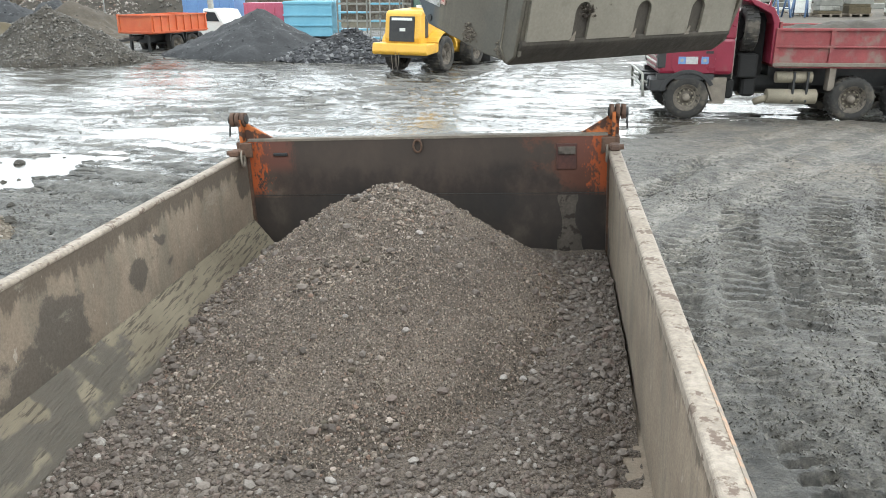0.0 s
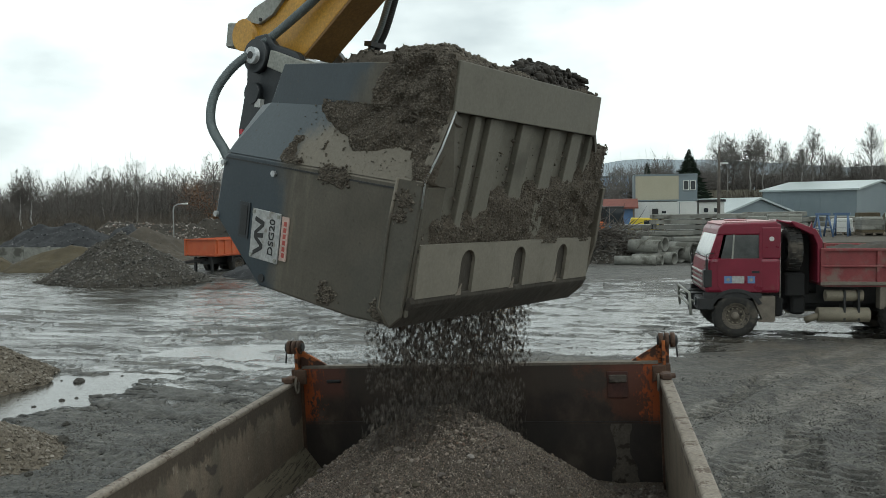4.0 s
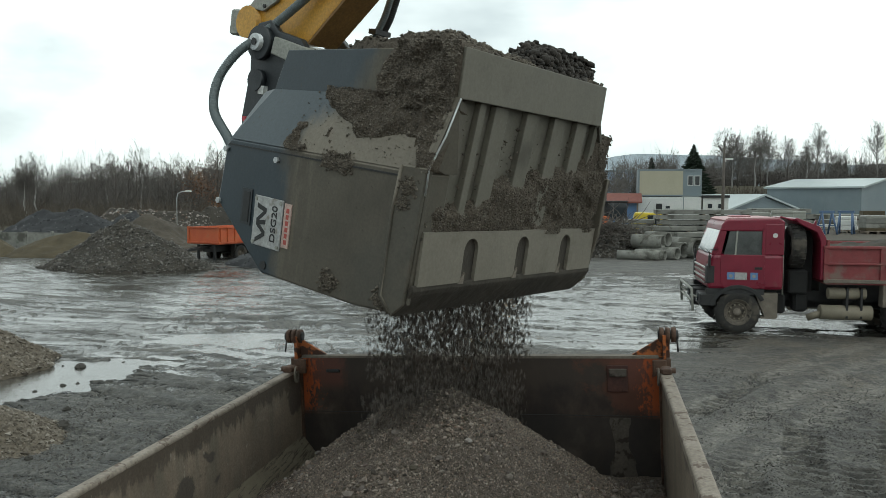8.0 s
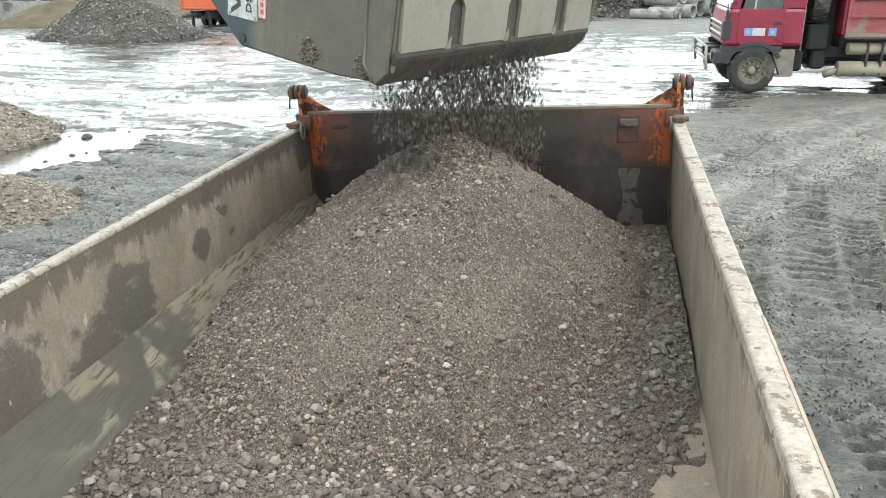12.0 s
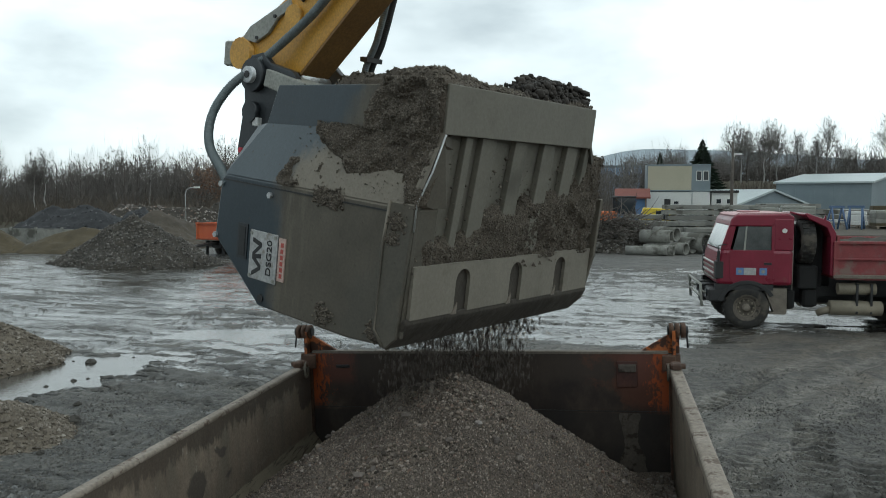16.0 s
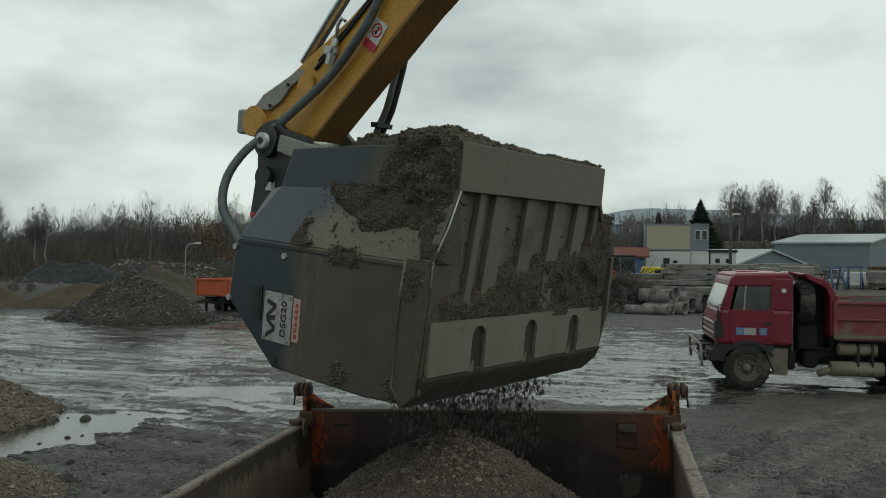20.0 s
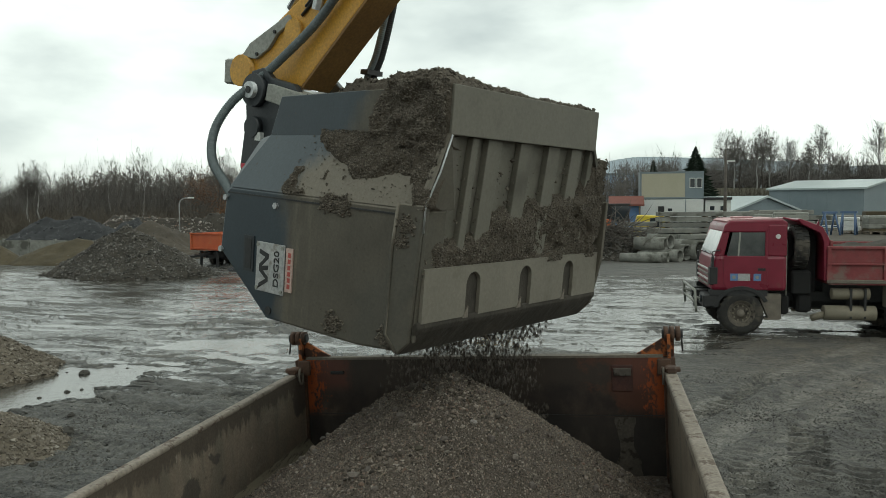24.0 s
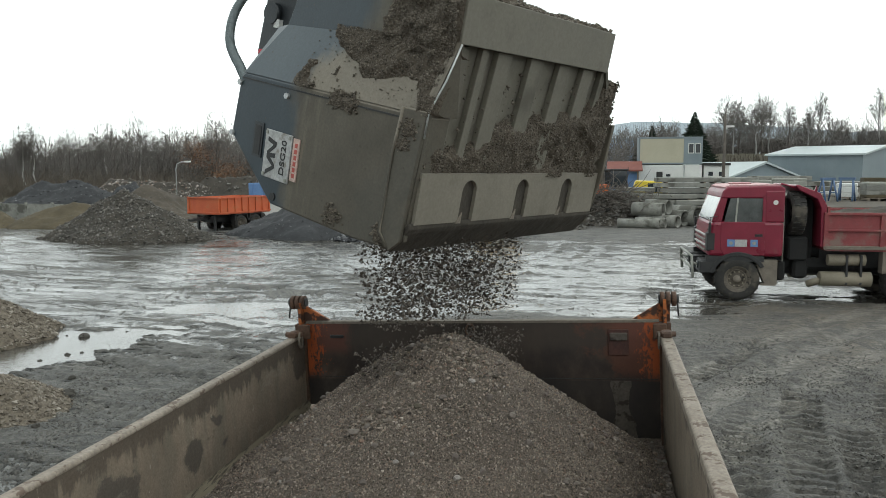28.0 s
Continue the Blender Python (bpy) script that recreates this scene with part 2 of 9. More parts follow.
    for at in (63.05, 63.9, 64.75):
        hit = step_node(n, l, value_node(n, l, "ABSOLUTE", value_node(n, l, "SUBTRACT", ring, at), 0), 0.30, 0.14)
        bands = hit if bands is None else value_node(n, l, "MAXIMUM", bands, hit)
    bands = value_node(n, l, "MULTIPLY", value_node(n, l, "MULTIPLY", bands, side), step_node(n, l, swept, 0.30, 0.55))
    col = mix_node(n, l, value_node(n, l, "MULTIPLY", bands, 0.7), col, (0.17, 0.155, 0.13))
    col = mix_node(n, l, value_node(n, l, "MULTIPLY", broken, 0.7), col, (0.027, 0.024, 0.019))
    both = value_node(n, l, "ADD", value_node(n, l, "MULTIPLY", fine, 0.45), value_node(n, l, "MULTIPLY", crumb, 0.55))
    tone = ramp_node(n, l, both, [(0.39, (0.25,) * 3), (0.5, (0.88,) * 3), (0.61, (1.75,) * 3)])
    tone = mix_node(n, l, value_node(n, l, "MULTIPLY", calm, 0.3), tone, (0.95, 0.95, 0.95))
    mul = n.new("ShaderNodeMix")
    mul.data_type, mul.blend_type, mul.inputs[0].default_value = "RGBA", "MULTIPLY", 1.0
    l.new(col, mul.inputs[6]), l.new(tone, mul.inputs[7])
    l.new(mul.outputs[2], b.inputs["Base Color"])
    lowland = step_node(n, l, sep.outputs["Z"], -0.04, 0.08)
    wet = step_node(n, l, value_node(n, l, "ADD", value_node(n, l, "MULTIPLY", lowland, 0.22), value_node(n, l, "ADD", relief, value_node(n, l, "MULTIPLY", side, 0.07))), 0.56, 0.605)
    r = n.new("ShaderNodeMapRange")
    l.new(wet, r.inputs["Value"])
    r.inputs["To Min"].default_value, r.inputs["To Max"].default_value = 0.08, 0.66
    l.new(r.outputs["Result"], b.inputs["Roughness"])
    b.inputs["IOR"].default_value = 1.65
    lump = noise_node(n, l, co, 9.0, 9.0, 0.8, (0.8, 1.3, 1.0))
    rough = value_node(n, l, "ADD", value_node(n, l, "MULTIPLY", fine, 0.35), value_node(n, l, "MULTIPLY", lump, 1.0))
    rough = value_node(n, l, "MULTIPLY", rough, value_node(n, l, "ADD", value_node(n, l, "MULTIPLY", wet, 0.85), 0.15))
    rough = value_node(n, l, "MULTIPLY", rough, value_node(n, l, "SUBTRACT", 1.0, value_node(n, l, "MULTIPLY", calm, 0.35)))
    h = value_node(n, l, "ADD", value_node(n, l, "ADD", rough, value_node(n, l, "MULTIPLY", streak, value_node(n, l, "ADD", value_node(n, l, "MULTIPLY", wet, 0.8), 0.3))), value_node(n, l, "MULTIPLY", tooth, -1.1))
    bp = n.new("ShaderNodeBump")
    bp.inputs["Strength"].default_value, bp.inputs["Distance"].default_value = 1.0, 0.052
    l.new(h, bp.inputs["Height"])
    l.new(bp.outputs["Normal"], b.inputs["Normal"])
    return m


def water_material():
    m, n, l, b = material("muddy_water")
    co = n.new("ShaderNodeTexCoord").outputs["Object"]
    col = ramp_node(n, l, noise_node(n, l, co, 0.5), [(0.3, (0.05, 0.047, 0.042)), (0.7, (0.085, 0.078, 0.066))])
    l.new(col, b.inputs["Base Color"])
    b.inputs["Roughness"].default_value, b.inputs["IOR"].default_value = 0.10, 2.0
    bp = n.new("ShaderNodeBump")
    bp.inputs["Strength"].default_value, bp.inputs["Distance"].default_value = 0.5, 0.012
    l.new(noise_node(n, l, co, 9.0, 4.0, 0.6, (0.6, 1.5, 1.0)), bp.inputs["Height"])
    l.new(bp.outputs["Normal"], b.inputs["Normal"])
    return m


def stone_material(name, tones, island=0.35, rough=0.85):
    """Loose stones: each one takes its own tone."""
    m, n, l, b = material(name)
    g = n.new("ShaderNodeNewGeometry")
    co = n.new("ShaderNodeTexCoord").outputs["Object"]
    steps = [(i / max(1, len(tones) - 1), c) for i, c in enumerate(tones)]
    col = ramp_node(n, l, g.outputs["Random Per Island"], steps)
    tone = ramp_node(n, l, noise_node(n, l, co, 120.0, 3.0), [(0.25, (0.75,) * 3), (0.75, (1.2,) * 3)])
    mul = n.new("ShaderNodeMix")
    mul.data_type, mul.blend_type, mul.inputs[0].default_value = "RGBA", "MULTIPLY", 1.0
    l.new(col, mul.inputs[6]), l.new(tone, mul.inputs[7])
    l.new(mul.outputs[2], b.inputs["Base Color"])
    b.inputs["Roughness"].default_value = rough
    return m


def tailgate_material():
    """Dark bare steel with orange paint left along the ends and scraped pale below."""
    m, n, l, b = material("worn_tailgate_steel")
    co = n.new("ShaderNodeTexCoord").outputs["Object"]
    sep = n.new("ShaderNodeSeparateXYZ")
    l.new(co, sep.inputs[0])
    edge = value_node(n, l, "ABSOLUTE", sep.outputs["X"], 0)
    big = noise_node(n, l, co, 2.6, 7.0, 0.66, (1.0, 1.0, 0.7))
    steel = ramp_node(n, l, big, [(0.32, (0.009, 0.0065, 0.0055)), (0.48, (0.024, 0.016, 0.012)), (0.6, (0.05, 0.034, 0.025)), (0.72, (0.115, 0.088, 0.068))])
    lowmask = step_node(n, l, value_node(n, l, "ADD", sep.outputs["Z"], value_node(n, l, "MULTIPLY", big, 0.03)), 0.435, 0.425)
    steel = mix_node(n, l, value_node(n, l, "MULTIPLY", lowmask, 0.55), steel, (0.020, 0.018, 0.016))
    flake = noise_node(n, l, co, 34.0, 7.0, 0.82, (1.0, 1.0, 0.5))
    reach = value_node(n, l, "ADD", flake, value_node(n, l, "MULTIPLY", value_node(n, l, "SUBTRACT", edge, 1.10), 1.15))
    high = step_node(n, l, sep.outputs["Z"], 0.40, 0.50)
    paint = value_node(n, l, "MULTIPLY", step_node(n, l, reach, 0.50, 0.54), high)
    band = value_node(n, l, "MULTIPLY", step_node(n, l, value_node(n, l, "ADD", sep.outputs["Z"], value_node(n, l, "MULTIPLY", value_node(n, l, "SUBTRACT", big, 0.5), 0.5)), 0.50, 0.66), 0.65)
    steel = mix_node(n, l, band, steel, (0.050, 0.036, 0.027))
    rust = noise_node(n, l, co, 3.1, 8.0, 0.72)
    rusty = value_node(n, l, "MULTIPLY", step_node(n, l, value_node(n, l, "ADD", rust, value_node(n, l, "MULTIPLY", value_node(n, l, "SUBTRACT", sep.outputs["X"], 0.78), 0.4)), 0.47, 0.58), high)
    rusty = value_node(n, l, "MULTIPLY", rusty, step_node(n, l, sep.outputs["X"], 0.45, 0.7))
    steel = mix_node(n, l, value_node(n, l, "MULTIPLY", rusty, 0.55), steel, (0.12, 0.038, 0.018))
    col = mix_node(n, l, paint, steel, (0.32, 0.068, 0.013))
    red = value_node(n, l, "MULTIPLY", step_node(n, l, value_node(n, l, "ADD", edge, value_node(n, l, "MULTIPLY", flake, 0.25)), 0.98, 1.06),
                     step_node(n, l, sep.outputs["Z"], 0.55, 0.66))
    col = mix_node(n, l, value_node(n, l, "MULTIPLY", red, value_node(n, l, "SUBTRACT", 0.75, paint)), col, (0.115, 0.038, 0.024))
    l.new(col, b.inputs["Base Color"])
    b.inputs["Roughness"].default_value = 0.7
    bp = n.new("ShaderNodeBump")
    bp.inputs["Strength"].default_value, bp.inputs["Distance"].default_value = 0.25, 0.01
    l.new(flake, bp.inputs["Height"])
    l.new(bp.outputs["Normal"], b.inputs["Normal"])
    return m


def bed_wall_material():
    """Dusty beige sheet steel with dark wet patches."""
    m, n, l, b = material("dusty_bed_wall")
    co = n.new("ShaderNodeTexCoord").outputs["Object"]
    sep = n.new("ShaderNodeSeparateXYZ")
    l.new(co, sep.inputs[0])
    big = noise_node(n, l, co, 2.2, 6.0, 0.6)
    col = ramp_node(n, l, big, [(0.3, (0.142, 0.11, 0.08)), (0.5, (0.212, 0.167, 0.124)), (0.72, (0.288, 0.232, 0.173))])
    streak = noise_node(n, l, co, 9.0, 4.0, 0.6, (1.0, 1.0, 0.18))
    col = mix_node(n, l, value_node(n, l, "MULTIPLY", step_node(n, l, streak, 0.44, 0.64), 0.6), col, (0.145, 0.126, 0.098))
    patch = noise_node(n, l, co, 1.35, 4.0, 0.62, (1.0, 1.0, 1.5))
    wet = value_node(n, l, "MULTIPLY", step_node(n, l, patch, 0.66, 0.69), step_node(n, l, sep.outputs["Z"], 0.72, 0.62))
    edgy = value_node(n, l, "MULTIPLY", value_node(n, l, "SUBTRACT", noise_node(n, l, co, 4.5, 7.0, 0.7), 0.5), 2.2)
    for cy, cz, rad in ((-2.22, 0.40, 0.19), (-2.52, 0.16, 0.26), (-2.15, 0.10, 0.13), (-1.58, 0.43, 0.09), (-0.10, 0.56, 0.13), (-3.1, 0.3, 0.3)):
        gap = n.new("ShaderNodeVectorMath")
        gap.operation = "DISTANCE"
        flat = n.new("ShaderNodeCombineXYZ")
        l.new(sep.outputs["Y"], flat.inputs[1]), l.new(sep.outputs["Z"], flat.inputs[2])
        l.new(flat.outputs[0], gap.inputs[0])
        gap.inputs[1].default_value = (0, cy, cz)
        near = value_node(n, l, "ADD", value_node(n, l, "DIVIDE", gap.outputs["Value"], rad), edgy)
        left_side = step_node(n, l, sep.outputs["X"], 0.2, -0.2)
        wet = value_node(n, l, "MAXIMUM", wet, value_node(n, l, "MULTIPLY", step_node(n, l, near, 1.12, 0.86), left_side))
    col = mix_node(n, l, value_node(n, l, "MULTIPLY", wet, 0.85), col, (0.068, 0.057, 0.046))
    drip = value_node(n, l, "ADD", value_node(n, l, "MULTIPLY", noise_node(n, l, co, 11.0, 5.0, 0.65, (1.0, 1.0, 0.3)), 0.5), value_node(n, l, "MULTIPLY", sep.outputs["Z"], 1.4))
    col = mix_node(n, l, value_node(n, l, "MULTIPLY", step_node(n, l, drip, 1.10, 1.17), 0.85), col, (0.075, 0.058, 0.042))
    pale = step_node(n, l, noise_node(n, l, co, 20.0, 3.0, 0.6, (1.0, 1.0, 0.5)), 0.68, 0.72)
    col = mix_node(n, l, value_node(n, l, "MULTIPLY", pale, 0.55), col, (0.36, 0.32, 0.27))
    scuff = step_node(n, l, noise_node(n, l, co, 6.0, 6.0, 0.7, (1.0, 0.35, 1.0)), 0.60, 0.70)
    col = mix_node(n, l, value_node(n, l, "MULTIPLY", scuff, 0.5), col, (0.25, 0.22, 0.175))
    drops = step_node(n, l, noise_node(n, l, co, 26.0, 2.0, 0.5), 0.71, 0.75)
    col = mix_node(n, l, value_node(n, l, "MULTIPLY", drops, 0.6), col, (0.12, 0.1, 0.08))
    grain = ramp_node(n, l, noise_node(n, l, co, 85.0, 4.0, 0.7), [(0.3, (0.78,) * 3), (0.7, (1.2,) * 3)])
    mul = n.new("ShaderNodeMix")
    mul.data_type, mul.blend_type, mul.inputs[0].default_value = "RGBA", "MULTIPLY", 1.0
    l.new(col, mul.inputs[6]), l.new(grain, mul.inputs[7])
    l.new(mul.outputs[2], b.inputs["Base Color"])
    b.inputs["Roughness"].default_value = 0.75
    bp = n.new("ShaderNodeBump")
    bp.inputs["Strength"].default_value, bp.inputs["Distance"].default_value = 0.2, 0.01
    l.new(noise_node(n, l, co, 40.0, 5.0, 0.65), bp.inputs["Height"])
    l.new(bp.outputs["Normal"], b.inputs["Normal"])
    return m


def bucket_material():
    """Dark blue-grey paint at the back, and from there to the mouth a dried coat of grey-tan dust with run-down streaks at its edge."""
    m, n, l, b = material("dusty_bucket_paint")
    co = n.new("ShaderNodeTexCoord").outputs["Object"]
    sep = n.new("ShaderNodeSeparateXYZ")
    l.new(co, sep.inputs[0])
    big = noise_node(n, l, co, 2.3, 6.0, 0.6)
    run = noise_node(n, l, co, 15.0, 5.0, 0.6, (1.0, 1.0, 0.16))
    paint = ramp_node(n, l, big, [(0.3, (0.017, 0.027, 0.035)), (0.7, (0.029, 0.043, 0.053))])
    dust = ramp_node(n, l, noise_node(n, l, co, 3.2, 6.0, 0.62), [(0.3, (0.07, 0.06, 0.044)), (0.7, (0.116, 0.10, 0.075))])
    up = value_node(n, l, "MAXIMUM", sep.outputs["Z"], 0.0)
    edge = value_node(n, l, "ADD", sep.outputs["Y"], value_node(n, l, "MULTIPLY", up, 0.75))
    edge = value_node(n, l, "ADD", edge, value_node(n, l, "MULTIPLY", value_node(n, l, "SUBTRACT", big, 0.5), 0.35))
    edge = value_node(n, l, "ADD", edge, value_node(n, l, "MULTIPLY", value_node(n, l, "SUBTRACT", run, 0.5), 0.16))
    cover = step_node(n, l, edge, 0.97, 0.84)
    band = value_node(n, l, "MULTIPLY", step_node(n, l, edge, 0.62, 0.84), step_node(n, l, run, 0.40, 0.62))
    dust = mix_node(n, l, value_node(n, l, "MULTIPLY", band, 0.6), dust, (0.17, 0.145, 0.105))
    low = value_node(n, l, "MULTIPLY", step_node(n, l, noise_node(n, l, co, 1.4, 5.0, 0.6), 0.48, 0.62), 0.45)
    dust = mix_node(n, l, low, dust, (0.058, 0.056, 0.046))
    # Up-facing faces are paled: settled dust, plus skylight put into the colour.
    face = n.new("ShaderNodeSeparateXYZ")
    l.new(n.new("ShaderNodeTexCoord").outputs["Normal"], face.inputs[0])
    dust_skylight = step_node(n, l, face.outputs["Z"], 0.1, 0.3)
    dust = mix_node(n, l, value_node(n, l, "MULTIPLY", dust_skylight, 0.75), dust, (0.21, 0.182, 0.14))
    paint = mix_node(n, l, value_node(n, l, "MULTIPLY", dust_skylight, 0.6), paint, (0.085, 0.10, 0.108))
    grain = ramp_node(n, l, noise_node(n, l, co, 70.0, 4.0, 0.65), [(0.3, (0.84,) * 3), (0.7, (1.12,) * 3)])
    mul = n.new("ShaderNodeMix")
    mul.data_type, mul.blend_type, mul.inputs[0].default_value = "RGBA", "MULTIPLY", 1.0
    l.new(mix_node(n, l, value_node(n, l, "MULTIPLY", cover, 0.96), paint, dust), mul.inputs[6]), l.new(grain, mul.inputs[7])
    spot = step_node(n, l, noise_node(n, l, co, 34.0, 2.0, 0.5), 0.70, 0.74)
    l.new(mix_node(n, l, value_node(n, l, "MULTIPLY", spot, 0.7), mul.outputs[2], (0.05, 0.04, 0.03)), b.inputs["Base Color"])
    r = n.new("ShaderNodeMapRange")
    l.new(cover, r.inputs["Value"])
    r.inputs["To Min"].default_value, r.inputs["To Max"].default_value = 0.36, 0.66
    l.new(r.outputs["Result"], b.inputs["Roughness"])
    bp = n.new("ShaderNodeBump")
    bp.inputs["Strength"].default_value, bp.inputs["Distance"].default_value = 0.10, 0.01
    l.new(noise_node(n, l, co, 45.0, 5.0, 0.65), bp.inputs["Height"])
    l.new(bp.outputs["Normal"], b.inputs["Normal"])
    return m


def slant_material():
    """Corner plate under dried tan slurry, scored along the bed; wet and dark towards the cab."""
    m, n, l, b = material("scored_dusty_plate")
    co = n.new("ShaderNodeTexCoord").outputs["Object"]
    sep = n.new("ShaderNodeSeparateXYZ")
    l.new(co, sep.inputs[0])
    big = noise_node(n, l, co, 2.6, 6.0, 0.62)
    col = ramp_node(n, l, big, [(0.3, (0.135, 0.112, 0.077)), (0.7, (0.215, 0.184, 0.131))])
    tilt = n.new("ShaderNodeMapping")
    tilt.inputs["Rotation"].default_value = (radians(-6), 0, 0)
    l.new(co, tilt.inputs["Vector"])
    score = noise_node(n, l, tilt.outputs["Vector"], 44.0, 6.0, 0.74, (1.0, 0.10, 1.2))
    cut = step_node(n, l, score, 0.49, 0.40)
    col = mix_node(n, l, value_node(n, l, "MULTIPLY", cut, 0.85), col, (0.045, 0.036, 0.026))
    edgy = value_node(n, l, "MULTIPLY", value_node(n, l, "SUBTRACT", noise_node(n, l, co, 3.4, 6.0, 0.66), 0.5), 1.6)
    reach = value_node(n, l, "ADD", sep.outputs["Y"], edgy)
    wet = step_node(n, l, reach, -1.96, -2.12)
    island = step_node(n, l, noise_node(n, l, co, 2.3, 3.0, 0.5), 0.545, 0.58)
    wet = value_node(n, l, "MULTIPLY", wet, value_node(n, l, "SUBTRACT", 1.0, value_node(n, l, "MULTIPLY", island, step_node(n, l, sep.outputs["Y"], -3.1, -2.6))))
    foot = step_node(n, l, value_node(n, l, "ADD", sep.outputs["Z"], value_node(n, l, "MULTIPLY", edgy, 0.07)), 0.10, 0.06)
    wet = value_node(n, l, "MAXIMUM", wet, value_node(n, l, "MULTIPLY", foot, step_node(n, l, sep.outputs["Y"], -0.7, -1.3)))
    l.new(mix_node(n, l, value_node(n, l, "MULTIPLY", wet, 0.9), col, (0.058, 0.049, 0.037)), b.inputs["Base Color"])
    rr = n.new("ShaderNodeMapRange")
    l.new(wet, rr.inputs["Value"])
    rr.inputs["To Min"].default_value, rr.inputs["To Max"].default_value = 0.85, 0.42
    l.new(rr.outputs["Result"], b.inputs["Roughness"])
    bp = n.new("ShaderNodeBump")
    bp.inputs["Strength"].default_value, bp.inputs["Distance"].default_value = 0.8, 0.012
    l.new(score, bp.inputs["Height"])
    l.new(bp.outputs["Normal"], b.inputs["Normal"])
    return m


def glass_material():
    m, n, l, b = material("window_glass")
    b.inputs["Base Color"].default_value = (0.03, 0.035, 0.04, 1)
    b.inputs["Roughness"].default_value, b.inputs["IOR"].default_value = 0.05, 1.5
    return m


MUD = ground_material()
WATER = water_material()
GLASS = glass_material()
TAILGATE = tailgate_material()
BEDWALL = bed_wall_material()
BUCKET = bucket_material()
GRAVEL = surf("grey_brown_gravel", (0.076, 0.06, 0.047), (0.148, 0.118, 0.094), 0.92, 1.6, 1.0, fine=130.0, bump_scale=90.0, speck=0.9)
STONES = stone_material("crushed_stones", [(0.022, 0.017, 0.013), (0.115, 0.091, 0.073), (0.2, 0.163, 0.132), (0.045, 0.035, 0.027), (0.26, 0.214, 0.176), (0.16, 0.103, 0.074), (0.33, 0.28, 0.236), (0.06, 0.05, 0.034), (0.165, 0.131, 0.1)])
PEBBLES = stone_material("grey_brown_pebbles", [(0.056, 0.045, 0.037), (0.102, 0.083, 0.07), (0.145, 0.12, 0.101), (0.083, 0.064, 0.053), (0.178, 0.15, 0.128), (0.122, 0.089, 0.073), (0.11, 0.092, 0.078), (0.27, 0.245, 0.22)], rough=0.75)
FALLING = stone_material("falling_grit", [(0.028, 0.022, 0.017), (0.07, 0.056, 0.045), (0.125, 0.104, 0.086), (0.05, 0.039, 0.031), (0.20, 0.172, 0.145), (0.09, 0.072, 0.058)])
SOIL = surf("clinging_soil", (0.068, 0.055, 0.041), (0.115, 0.094, 0.071), 0.95, 4.0, 0.9, fine=60.0, bump_scale=50.0)
SOIL_ST = stone_material("soil_crumbs", [(0.04, 0.032, 0.024), (0.09, 0.074, 0.056), (0.14, 0.118, 0.091), (0.065, 0.053, 0.04), (0.19, 0.163, 0.13)])
DARKSOIL = stone_material("dark_damp_soil", [(0.02, 0.017, 0.014), (0.045, 0.037, 0.03), (0.03, 0.025, 0.02)])
ORANGE = surf("worn_orange_paint", (0.32, 0.085, 0.015), (0.44, 0.125, 0.024), 0.55, 5.0, 0.15, dirt=(0.06, 0.03, 0.02), dirt_scale=11.0, dirt_from=0.47, dirt_to=0.53)
MUD_CLODS = stone_material("wet_mud_clods", [(0.020, 0.018, 0.015), (0.054, 0.048, 0.040), (0.11, 0.1, 0.085), (0.032, 0.029, 0.024), (0.14, 0.128, 0.108)], rough=0.45)
BANDCOAT = surf("thin_dust_coat", (0.135, 0.125, 0.10), (0.175, 0.162, 0.13), 0.7, 2.2, 0.08, dirt=(0.095, 0.088, 0.071), dirt_scale=2.2, dirt_from=0.5, dirt_to=0.75, speck=0.1)
DUSTCOAT = surf("clay_dust_coat", (0.165, 0.148, 0.117), (0.215, 0.194, 0.156), 0.75, 2.4, 0.1, dirt=(0.12, 0.105, 0.082), dirt_scale=3.0, dirt_from=0.54, dirt_to=0.74, speck=0.1)
TRAILERORANGE = surf("orange_trailer_paint", (0.46, 0.085, 0.03), (0.54, 0.125, 0.042), 0.5, 2.0, 0.05, dirt=(0.32, 0.15, 0.08), dirt_scale=2.0, dirt_from=0.55, dirt_to=0.75)
WASHED = surf("washed_steel_streak", (0.062, 0.051, 0.041), (0.10, 0.084, 0.068), 0.75, 9.0, 0.1, dirt=(0.035, 0.027, 0.021), dirt_scale=14.0, dirt_from=0.52, dirt_to=0.6)
PLATE = surf("dull_aluminium_plate", (0.33, 0.33, 0.32), (0.44, 0.44, 0.43), 0.5, 14.0, 0.05, dirt=(0.2, 0.18, 0.15), dirt_scale=9.0, dirt_from=0.56, dirt_to=0.7)
SLANT = slant_material()
FADEDORANGE = surf("faded_orange_paint", (0.28, 0.165, 0.10), (0.37, 0.245, 0.165), 0.7, 6.0, 0.15, dirt=(0.22, 0.185, 0.15), dirt_scale=16.0, dirt_from=0.44, dirt_to=0.54)
RAIL = surf("dusty_rail_top", (0.20, 0.163, 0.127), (0.325, 0.278, 0.23), 0.75, 5.0, 0.5, dirt=(0.13, 0.095, 0.074), dirt_scale=17.0, dirt_from=0.55, dirt_to=0.61, bump_scale=18.0)
RUST = surf("brown_rust", (0.055, 0.032, 0.022), (0.12, 0.065, 0.04), 0.8, 8.0, 0.3)
# Near-black for the truck's machinery: the gap's shadow is put into the colour.
SHADEBLACK = surf("shade_black_machinery", (0.008, 0.008, 0.008), (0.018, 0.017, 0.016), 0.9, 5.0, 0.3)
IRON = surf("black_iron", (0.012, 0.012, 0.013), (0.03, 0.029, 0.028), 0.55, 6.0, 0.1)
